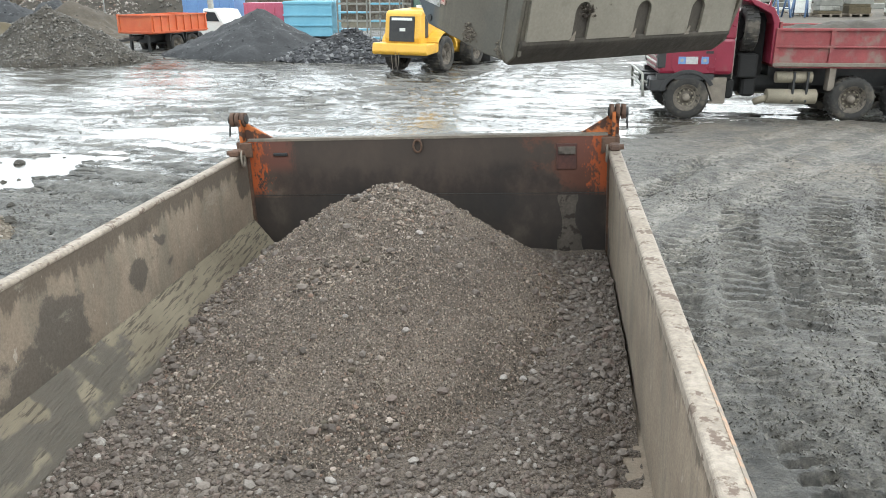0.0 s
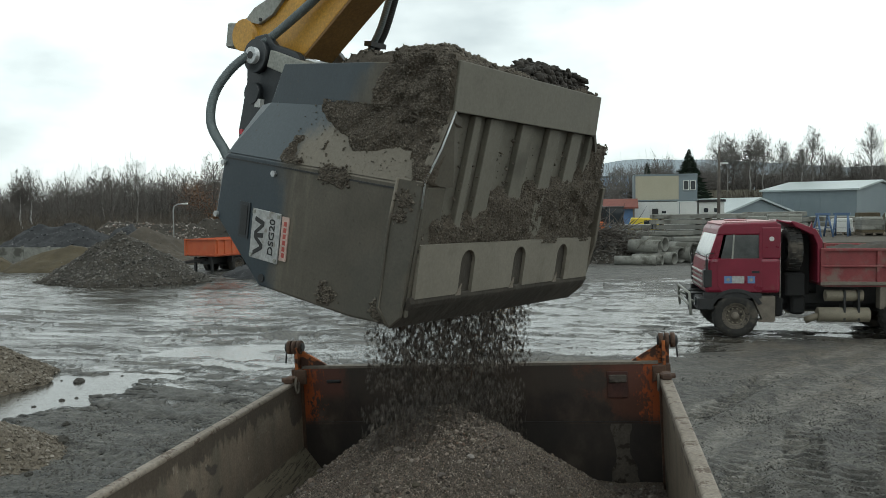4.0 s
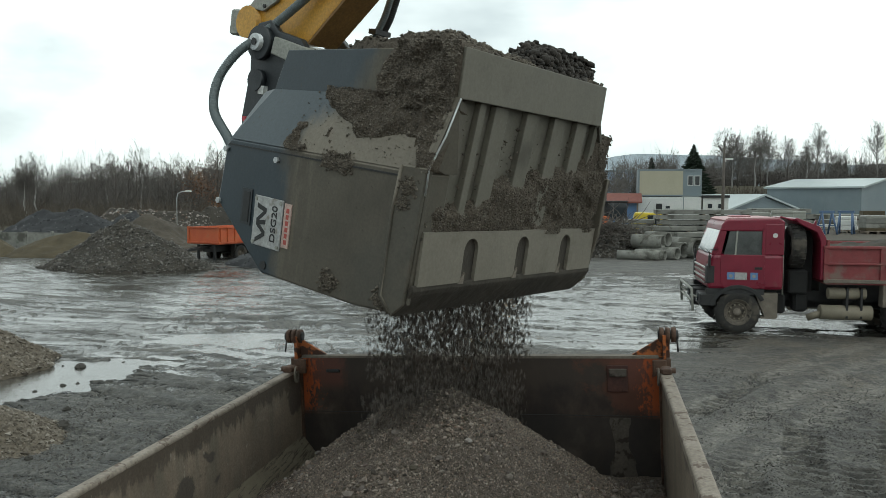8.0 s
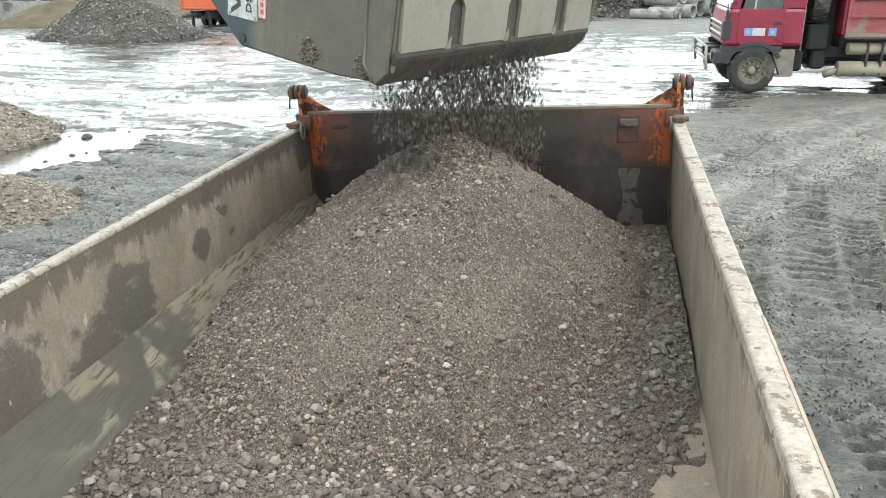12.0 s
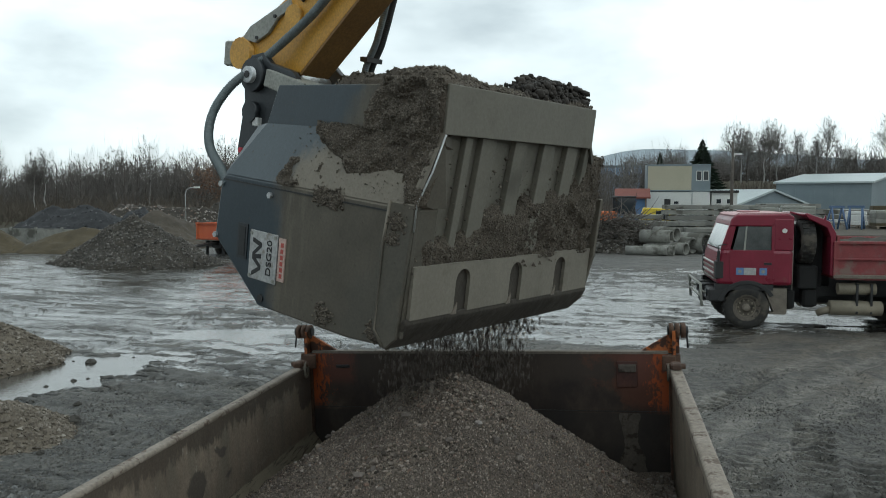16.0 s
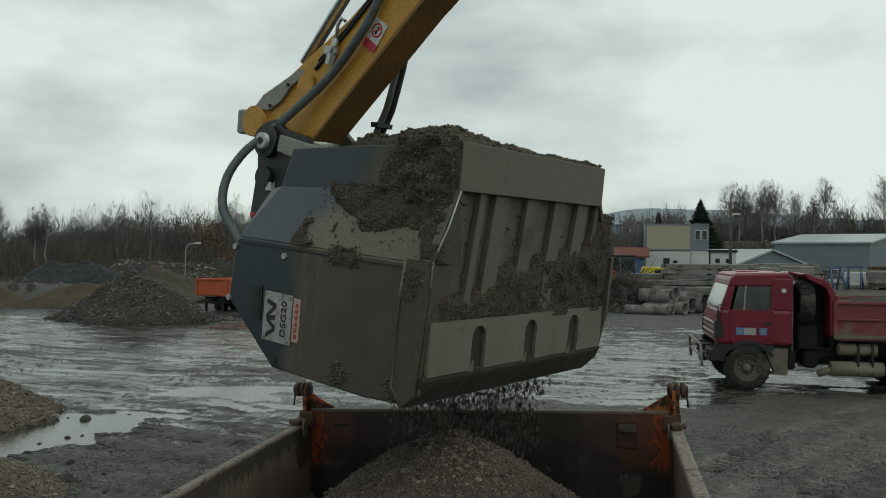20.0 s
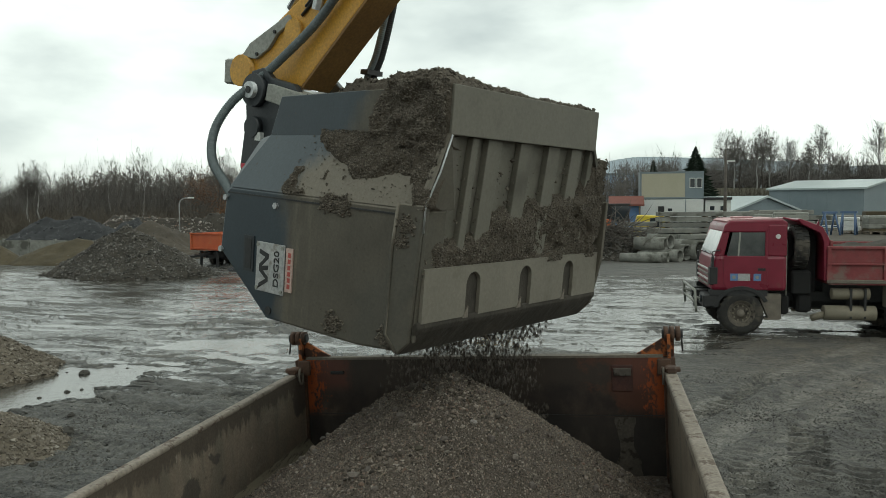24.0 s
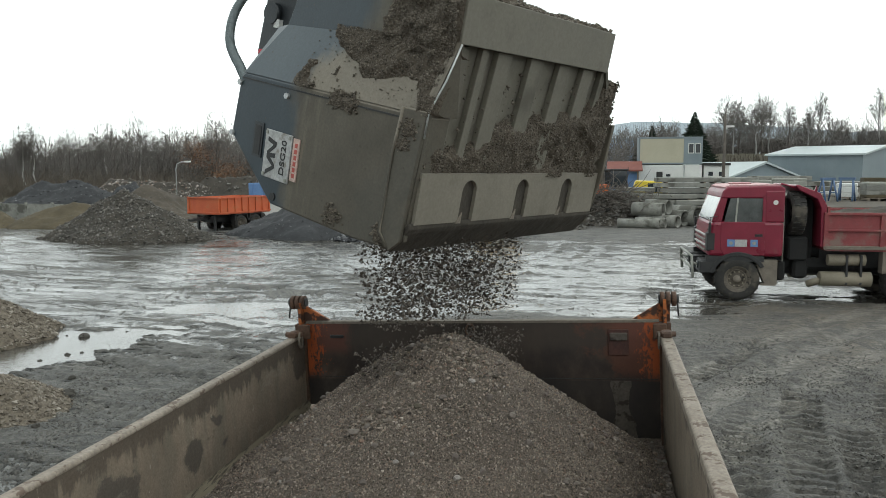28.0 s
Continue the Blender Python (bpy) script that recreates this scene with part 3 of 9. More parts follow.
HITCH = surf("dark_hitch_paint", (0.016, 0.019, 0.022), (0.03, 0.034, 0.037), 0.42, 4.0, 0.08)
YELLOW = surf("excavator_yellow", (0.50, 0.25, 0.028), (0.60, 0.32, 0.04), 0.4, 2.0, 0.05, dirt=(0.22, 0.13, 0.05), dirt_scale=3.0, dirt_from=0.58, dirt_to=0.78)
LOADERYELLOW = surf("loader_yellow", (0.58, 0.31, 0.03), (0.66, 0.38, 0.045), 0.4, 2.0, 0.05, dirt=(0.30, 0.2, 0.09), dirt_scale=1.6, dirt_from=0.6, dirt_to=0.8)
GREYPLATE = surf("grey_cover_paint", (0.24, 0.24, 0.21), (0.33, 0.33, 0.29), 0.5, 5.0, 0.08)
HOSE = surf("grey_corrugated_hose", (0.085, 0.105, 0.108), (0.14, 0.163, 0.165), 0.5, 9.0, 0.05)
RUBBER = surf("muddy_tyre_rubber", (0.016, 0.015, 0.014), (0.034, 0.031, 0.027), 0.85, 5.0, 0.4, dirt=(0.085, 0.073, 0.058), dirt_scale=3.0, dirt_from=0.46, dirt_to=0.66)
RIMMUD = surf("muddy_wheel_rim", (0.07, 0.058, 0.045), (0.15, 0.127, 0.10), 0.85, 7.0, 0.4, dirt=(0.03, 0.026, 0.022), dirt_scale=9.0, dirt_from=0.52, dirt_to=0.62)
CABGLASS = surf("dull_cab_glass", (0.035, 0.04, 0.04), (0.12, 0.125, 0.12), 0.12, 1.6, 0.0)
CHROME = surf("polished_rod", (0.55, 0.56, 0.58), (0.68, 0.69, 0.7), 0.22, 3.0, 0.0, metal=1.0)
ALU = surf("brushed_aluminium", (0.45, 0.46, 0.46), (0.58, 0.59, 0.59), 0.42, 8.0, 0.05, metal=0.6)
RED = surf("dull_red_paint", (0.15, 0.008, 0.024), (0.205, 0.015, 0.036), 0.3, 1.5, 0.05, dirt=(0.15, 0.075, 0.06), dirt_scale=1.7, dirt_from=0.6, dirt_to=0.85)
REDBED = surf("scuffed_red_steel", (0.18, 0.03, 0.034), (0.245, 0.052, 0.052), 0.6, 2.5, 0.12, dirt=(0.19, 0.13, 0.11), dirt_scale=2.4, dirt_from=0.48, dirt_to=0.7)
# Cab roof red paled to pink: its sky sheen is put into the colour.
SHEENPINK = surf("sheen_pink_cab_roof", (0.42, 0.20, 0.21), (0.56, 0.34, 0.34), 0.5, 3.0, 0.05)
MUDDED = surf("mud_caked_steel", (0.13, 0.11, 0.088), (0.21, 0.18, 0.145), 0.85, 4.0, 0.4)
TANK = surf("dusty_beige_tank", (0.19, 0.165, 0.12), (0.27, 0.235, 0.175), 0.75, 3.0, 0.1)
CONCRETE = surf("weathered_concrete", (0.17, 0.167, 0.148), (0.265, 0.26, 0.232), 0.85, 2.0, 0.3, dirt=(0.085, 0.082, 0.068), dirt_scale=0.8, vary=0.22)
WHITE = surf("off_white_panel", (0.60, 0.60, 0.57), (0.70, 0.70, 0.67), 0.6, 0.6, 0.05)
CREAM = surf("cream_panel", (0.40, 0.372, 0.275), (0.45, 0.418, 0.315), 0.6, 0.6, 0.05)
GREYBLUE = surf("grey_blue_sheet", (0.17, 0.21, 0.23), (0.22, 0.26, 0.28), 0.5, 0.5, 0.05)
ROOFSHEET = surf("pale_green_grey_roof", (0.38, 0.43, 0.43), (0.47, 0.52, 0.52), 0.4, 0.4, 0.05)
BLUE = surf("blue_steel_paint", (0.10, 0.19, 0.38), (0.14, 0.25, 0.45), 0.5, 0.8, 0.05)
TURQUOISE = surf("turquoise_steel_paint", (0.12, 0.32, 0.43), (0.17, 0.39, 0.50), 0.5, 0.8, 0.05)
TRESTLEBLUE = surf("dull_blue_paint", (0.07, 0.11, 0.20), (0.10, 0.16, 0.27), 0.6, 3.0, 0.05)
PINKRED = surf("raspberry_red_paint", (0.36, 0.07, 0.12), (0.43, 0.10, 0.15), 0.5, 0.8, 0.05)
REDTILE = surf("red_tile_roof", (0.16, 0.05, 0.04), (0.21, 0.075, 0.055), 0.8, 3.0, 0.3)
WOOD = surf("grey_wood", (0.16, 0.13, 0.10), (0.26, 0.22, 0.17), 0.85, 5.0, 0.3, stretch=(1, 1, 6), vary=0.2)
BARK = surf("grey_brown_bark", (0.085, 0.073, 0.062), (0.145, 0.125, 0.109), 0.95, 3.0, 0.3)
# Twig tones are lifted to carry the distance haze over the woods.
TWIGS = surf("hazed_brown_grey_twigs", (0.12, 0.107, 0.097), (0.185, 0.167, 0.153), 0.95, 0.3, 0.0)
BIRCH = surf("pale_birch_bark", (0.26, 0.25, 0.23), (0.40, 0.38, 0.36), 0.85, 1.2, 0.1, dirt=(0.06, 0.055, 0.05), dirt_scale=2.0, dirt_from=0.6, dirt_to=0.64)
NEEDLES = surf("dark_fir_needles", (0.02, 0.034, 0.022), (0.045, 0.062, 0.04), 0.9, 1.0, 0.0)
# Brush is paled like the twigs, with haze in its base tone.
BRUSH = surf("hazed_dry_brush", (0.095, 0.08, 0.062), (0.15, 0.125, 0.098), 0.95, 0.15, 0.0)
RUSTLEAF = surf("withered_oak_leaves", (0.17, 0.085, 0.04), (0.24, 0.13, 0.07), 0.9, 0.8, 0.0)
SPOIL = surf("light_brown_spoil", (0.085, 0.069, 0.05), (0.145, 0.12, 0.09), 0.95, 1.5, 0.7, fine=14.0, bump_scale=14.0)
SPOIL_ST = stone_material("brown_spoil_stones", [(0.06, 0.048, 0.035), (0.12, 0.099, 0.075), (0.18, 0.152, 0.12), (0.09, 0.073, 0.054), (0.27, 0.24, 0.2)])
COAL = surf("black_crushed_stone", (0.02, 0.0205, 0.022), (0.042, 0.0425, 0.045), 0.85, 1.4, 0.8, fine=9.0, bump_scale=11.0)
COAL_ST = stone_material("black_stones", [(0.02, 0.02, 0.024), (0.05, 0.05, 0.055), (0.09, 0.09, 0.092), (0.035, 0.035, 0.04), (0.2, 0.2, 0.2)])
BROWNHEAP = surf("brown_grey_rubble", (0.034, 0.029, 0.023), (0.068, 0.058, 0.046), 0.95, 1.2, 0.8, fine=9.0, bump_scale=10.0)
DEBRIS_ST = stone_material("pale_building_debris", [(0.08, 0.07, 0.06), (0.30, 0.27, 0.24), (0.14, 0.115, 0.095), (0.45, 0.42, 0.39), (0.22, 0.15, 0.115), (0.1, 0.085, 0.07)])
BROWN_ST = stone_material("rubble_stones", [(0.028, 0.026, 0.022), (0.062, 0.056, 0.048), (0.11, 0.102, 0.09), (0.045, 0.04, 0.033), (0.2, 0.187, 0.168), (0.075, 0.062, 0.049)])
TAN = surf("tan_sand", (0.066, 0.052, 0.03), (0.10, 0.08, 0.048), 0.95, 1.0, 0.5, fine=12.0, bump_scale=8.0)
EARTH = surf("grey_brown_earth", (0.055, 0.045, 0.034), (0.095, 0.079, 0.06), 0.95, 0.8, 0.5, fine=12.0, bump_scale=8.0)
FIELD = surf("winter_grass_bank", (0.05, 0.044, 0.027), (0.09, 0.076, 0.046), 0.95, 0.1, 0.2, fine=3.0)
# Far hills: the air's blue haze is mixed into their base colour.
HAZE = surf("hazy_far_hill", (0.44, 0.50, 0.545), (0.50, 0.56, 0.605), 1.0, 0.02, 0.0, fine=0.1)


# ---- building tools ----
class Shape:
    """Vertices and faces of one mesh, added to piece by piece."""

    def __init__(self):
        self.v, self.f, self.s, self.n = [], [], [], 0

    def add(self, verts, faces, smooth=False, m=None):
        verts = np.asarray(verts, float)
        if m is not None:
            a = np.array(m)
            verts = verts @ a[:3, :3].T + a[:3, 3]
        self.v.append(verts)
        self.f += [tuple(i + self.n for i in f) for f in faces]
        self.s += [smooth] * len(faces)
        self.n += len(verts)
        return self

    def box(self, x0, x1, y0, y1, z0, z1, m=None, cut=0.0):
        """A box; cut takes the corners off its upright edges and its rims."""
        if not cut:
            v = [(x, y, z) for z in (z0, z1) for y in (y0, y1) for x in (x0, x1)]
            return self.add(v, [(0, 2, 3, 1), (4, 5, 7, 6), (0, 1, 5, 4), (2, 6, 7, 3), (0, 4, 6, 2), (1, 3, 7, 5)], False, m)
        c = cut
        rings = []
        for z, k in ((z0, c), (z0 + c, 0), (z1 - c, 0), (z1, c)):
            a0, a1, b0, b1 = x0 + k, x1 - k, y0 + k, y1 - k
            rings.append([(a0 + c, b0, z), (a1 - c, b0, z), (a1, b0 + c, z), (a1, b1 - c, z), (a1 - c, b1, z), (a0 + c, b1, z), (a0, b1 - c, z), (a0, b0 + c, z)])
        f = [tuple(range(7, -1, -1)), tuple(range(24, 32))]
        for k in range(3):
            f += [(8 * k + i, 8 * k + (i + 1) % 8, 8 * k + 8 + (i + 1) % 8, 8 * k + 8 + i) for i in range(8)]
        return self.add([p for r in rings for p in r], f, False, m)

    def prism(self, outline, axis, a, b, m=None):
        """An outline (in the two other axes, in order) pulled along an axis from a to b."""
        k = len(outline)
        area = sum(outline[i][0] * outline[(i + 1) % k][1] - outline[(i + 1) % k][0] * outline[i][1] for i in range(k))
        if (area < 0) != (axis == "y"):
            outline = outline[::-1]

        def at(p, h):
            return {"x": (h, p[0], p[1]), "y": (p[0], h, p[1]), "z": (p[0], p[1], h)}[axis]

        v = [at(p, a) for p in outline] + [at(p, b) for p in outline]
        f = [tuple(range(k - 1, -1, -1)), tuple(range(k, 2 * k))] + [(i, (i + 1) % k, k + (i + 1) % k, k + i) for i in range(k)]
        return self.add(v, f, False, m)

    def tube(self, points, radii, seg=10, caps=True, smooth=True, m=None):
        """A round rod or hose through points, with one radius or one for each point."""
        p = np.asarray(points, float)
        r = np.broadcast_to(np.asarray(radii, float), (len(p),))
        t = np.gradient(p, axis=0)
        t /= np.linalg.norm(t, axis=1)[:, None] + 1e-12
        side = np.cross(t[0], (0, 0, 1) if abs(t[0][2]) < 0.9 else (1, 0, 0))
        side /= np.linalg.norm(side)
        a = np.arange(seg) * 2 * np.pi / seg
        v = []
        for q, d, k in zip(p, t, r):
            side = side - d * (side @ d)
            side /= np.linalg.norm(side) + 1e-12
            up = np.cross(d, side)
            v.append(q + k * (np.cos(a)[:, None] * side + np.sin(a)[:, None] * up))
        f = [(i * seg + j, i * seg + (j + 1) % seg, (i + 1) * seg + (j + 1) % seg, (i + 1) * seg + j) for i in range(len(p) - 1) for j in range(seg)]
        self.add(np.concatenate(v), f, smooth, m)
        if caps:
            n0 = self.n - len(p) * seg
            self.f += [tuple(n0 + j for j in range(seg - 1, -1, -1)), tuple(self.n - seg + j for j in range(seg))]
            self.s += [False, False]
        return self

    def lathe(self, profile, seg=24, m=None, smooth=True):
        """A profile of (radius, y) turned about the y axis."""
        a = np.arange(seg) * 2 * np.pi / seg
        v = [(r * math.cos(q), y, r * math.sin(q)) for r, y in profile for q in a]
        f = [(i * seg + j, i * seg + (j + 1) % seg, (i + 1) * seg + (j + 1) % seg, (i + 1) * seg + j) for i in range(len(profile) - 1) for j in range(seg)]
        return self.add(v, f, smooth, m)

    def sheet(self, x, y, z, smooth=True, m=None):
        """A height field over the lines x and y."""
        X, Y = np.meshgrid(x, y)
        i = np.arange(len(x) * len(y)).reshape(len(y), len(x))
        f = np.stack([i[:-1, :-1], i[:-1, 1:], i[1:, 1:], i[1:, :-1]], -1).reshape(-1, 4)
        return self.add(np.stack([X, Y, z], -1).reshape(-1, 3), f.tolist(), smooth, m)

    def stones(self, places, sizes, rng, flat=0.75, long=1.0, wild=1.0):
        """Angular stones, each of six corners."""
        k = len(places)
        base = np.array([(1, 0, 0), (0, 1, 0), (-1, 0, 0), (0, -1, 0), (0, 0, 1), (0, 0, -1)], float)
        v = base[None] * (1 + wild * (0.7 * rng.random((k, 6, 1)) - 0.35)) * np.asarray(sizes)[:, None, None] * np.array([1, 1, flat])
        v += (rng.random((k, 6, 3)) - 0.5) * 0.45 * wild * np.asarray(sizes)[:, None, None]
        q, e = rng.random(k) * 6.283, (rng.random(k) - 0.5) * 1.6
        c, s, ce, se = np.cos(q)[:, None], np.sin(q)[:, None], np.cos(e)[:, None], np.sin(e)[:, None]
        x, y, z = v[..., 0] * long, v[..., 1], v[..., 2]
        y, z = y * ce - z * se, y * se + z * ce
        v = np.stack([x * c - y * s, x * s + y * c, z], -1) + np.asarray(places)[:, None]
        tri = np.array([(0, 1, 4), (1, 2, 4), (2, 3, 4), (3, 0, 4), (1, 0, 5), (2, 1, 5), (3, 2, 5), (0, 3, 5)])
        f = (tri[None] + 6 * np.arange(k)[:, None, None]).reshape(-1, 3)
        return self.add(v.reshape(-1, 3), f.tolist(), False)

    def pebbles(self, places, sizes, rng, smooth=True):
        """Rounded or broken stones of twenty faces."""
        k, g = len(places), 1.618
        base = np.array([(0, a, b * g) for a in (-1, 1) for b in (-1, 1)] + [(a, b * g, 0) for a in (-1, 1) for b in (-1, 1)] + [(b * g, 0, a) for a in (-1, 1) for b in (-1, 1)], float) / 1.9
        tri = [(i, j, q) for i in range(12) for j in range(i + 1, 12) for q in range(j + 1, 12)
               if max(np.linalg.norm(base[i] - base[j]), np.linalg.norm(base[j] - base[q]), np.linalg.norm(base[i] - base[q])) < 1.15]
        tri = np.array([t if np.dot(np.cross(base[t[1]] - base[t[0]], base[t[2]] - base[t[0]]), base[t[0]]) > 0 else (t[0], t[2], t[1]) for t in tri])
        v = base[None] * (0.8 + 0.4 * rng.random_sample((k, 12, 1))) * (0.6 + 0.7 * rng.random_sample((k, 1, 3)))
        q = rng.random_sample(k) * 6.283
        c, s = np.cos(q)[:, None], np.sin(q)[:, None]
        v = np.stack([v[..., 0] * c - v[..., 1] * s, v[..., 0] * s + v[..., 1] * c, v[..., 2] * 0.8], -1) * np.asarray(sizes)[:, None, None] + np.asarray(places)[:, None]
        return self.add(v.reshape(-1, 3), (tri[None] + 12 * np.arange(k)[:, None, None]).reshape(-1, 3).tolist(), smooth)

    def grit(self, places, sizes, rng):
        """Small chips, each of four corners."""
        k = len(places)
        base = np.array([(1, 1, 1), (1, -1, -1), (-1, 1, -1), (-1, -1, 1)], float) * 0.75
        v = (base[None] + (rng.random_sample((k, 4, 3)) - 0.5) * 0.9) * np.asarray(sizes)[:, None, None] + np.asarray(places)[:, None]
        tri = np.array([(0, 1, 2), (0, 3, 1), (0, 2, 3), (1, 3, 2)])
        return self.add(v.reshape(-1, 3), (tri[None] + 4 * np.arange(k)[:, None, None]).reshape(-1, 3).tolist(), False)

    def slivers(self, feet, ways, thick):
        """Thin tapering twigs of three sides."""
        k = len(feet)
        side = np.cross(ways, np.array([0.3, 0.9, 0.1]))
        side /= np.linalg.norm(side, axis=1)[:, None]
        other = np.cross(ways, side)
        other /= np.linalg.norm(other, axis=1)[:, None]
        t = np.asarray(thick)[:, None]
        v = np.stack([feet + t * side, feet - 0.5 * t * side + 0.87 * t * other, feet - 0.5 * t * side - 0.87 * t * other, feet + ways], 1)
        f = (np.array([(0, 1, 3), (1, 2, 3), (2, 0, 3)])[None] + 4 * np.arange(k)[:, None, None]).reshape(-1, 3)
        return self.add(v.reshape(-1, 3), f.tolist(), False)

    def mesh(self, name):
        me = bpy.data.meshes.new(name)
        me.from_pydata(np.concatenate(self.v).tolist(), [], self.f)
        me.polygons.foreach_set("use_smooth", self.s)
        me.update()
        return me


def part(name, shape, mat, parent=None, label="", m=None, round_off=0.0):
    """One mesh object, under a thing or a part, or a thing of its own."""
    me = shape.mesh(name)
    me.materials.append(mat)
    ob = new(name, me)
    if parent is not None:
        ob.parent = parent
    if m is not None:
        ob.matrix_basis = m
    if round_off:
        b = ob.modifiers.new("rounded_edges", "BEVEL")
        b.width, b.segments, b.limit_method, b.angle_limit = round_off, 2, "ANGLE", radians(35)
    if label:
        tagged(ob, label)
    return ob


def thing(name, m, label, category, group="", kind=""):
    ob = new(name)
    ob.empty_display_size = 0.2
    ob.matrix_basis = m
    return tagged(ob, label, category, group, kind)


LATTICE = np.random.RandomState(7).rand(8, 256, 256)


def value_noise(x, y, k=0):
    xi, yi = np.floor(x).astype(int), np.floor(y).astype(int)
    u, v = x - xi, y - yi
    u, v = u * u * (3 - 2 * u), v * v * (3 - 2 * v)
    t = LATTICE[k]
    a, b = t[yi & 255, xi & 255], t[yi & 255, (xi + 1) & 255]
    c, d = t[(yi + 1) & 255, xi & 255], t[(yi + 1) & 255, (xi + 1) & 255]
    return (a * (1 - u) + b * u) * (1 - v) + (c * (1 - u) + d * u) * v - 0.5


def fbm(x, y, octaves=4, k=0):
    x, y = np.asarray(x, float), np.asarray(y, float)
    out, amp = 0.0, 1.0
    for o in range(octaves):
        out, amp = out + amp * value_noise(x * 2.03 ** o + 17.3 * o, y * 2.03 ** o - 9.1 * o, (k + o) % 8), amp * 0.5
    return out


def smooth(a, b, x):
    t = np.clip((x - a) / (b - a), 0, 1)
    return t * t * (3 - 2 * t)


def spread(a, b, step):
    return np.linspace(a, b, max(2, int(round((b - a) / step)) + 1))


def write(text, size, mat, parent, m, name="lettering", deep=0.002):
    """Raised letters in the built-in font, made into a mesh part."""
    cu = bpy.data.curves.new(name, "FONT")
    cu.body, cu.size, cu.extrude, cu.align_x, cu.align_y = text, size, deep, "CENTER", "CENTER"
    tmp = bpy.data.objects.new(name, cu)
    me = bpy.data.meshes.new_from_object(tmp)
    bpy.data.objects.remove(tmp)
    bpy.data.curves.remove(cu)
    me.materials.append(mat)
    ob = new(name, me)
    ob.parent, ob.matrix_basis = parent, m
    return ob


# ---- ground and water ----
WATER_Z = -0.035


def arc_track(x, y, cx, cy, r, w, a0, a1):
    """Depth of a pair of ruts on a circle round (cx, cy), within two bearings in degrees."""
    d, a = np.hypot(x - cx, y - cy), np.degrees(np.arctan2(y - cy, x - cx))
    on = smooth(a0, a0 + 4, a) * (1 - smooth(a1 - 4, a1, a))
    q = np.minimum(abs(d - r), abs(d - r - 1.9))
    lug = 0.5 + 0.5 * np.sin(a * r * 0.0175 * 24 + q * 20)
    return on * ((q < w) * (0.018 + 0.02 * lug) - 0.03 * np.exp(-((q - w - 0.12) / 0.1) ** 2))


def lug_track(x, y, x0, y0, x1, y1, w=0.27, pitch=0.2, lean=2.2):
    """Depth of one straight tyre track with slanted lug marks."""
    L = math.hypot(x1 - x0, y1 - y0)
    ux, uy = (x1 - x0) / L, (y1 - y0) / L
    s, d = (x - x0) * ux + (y - y0) * uy, (x - x0) * -uy + (y - y0) * ux
    d = d + 0.12 * np.sin(s * 0.7 + x0)
    on = smooth(0, 0.3, s) * smooth(L, L - 0.3, s) * smooth(w + 0.05, w - 0.03, abs(d))
    lug = smooth(-0.2, 0.2, np.sin(2 * np.pi * (s / pitch + abs(d) * lean)) + 1.2 * fbm(x * 2.3, y * 2.3, 3, 5)) * (0.4 + 0.8 * smooth(-0.25, 0.1, fbm(x * 1.1 + x0, y * 1.1, 2, 4)))
    rim = np.exp(-((abs(d) - w - 0.1) / 0.09) ** 2) * (s > 0) * (s < L)
    return on * (0.004 + (0.075 - 0.045 * (x < 0)) * lug) - 0.03 * rim * (0.6 + fbm(x * 4, y * 4, 2, 3))


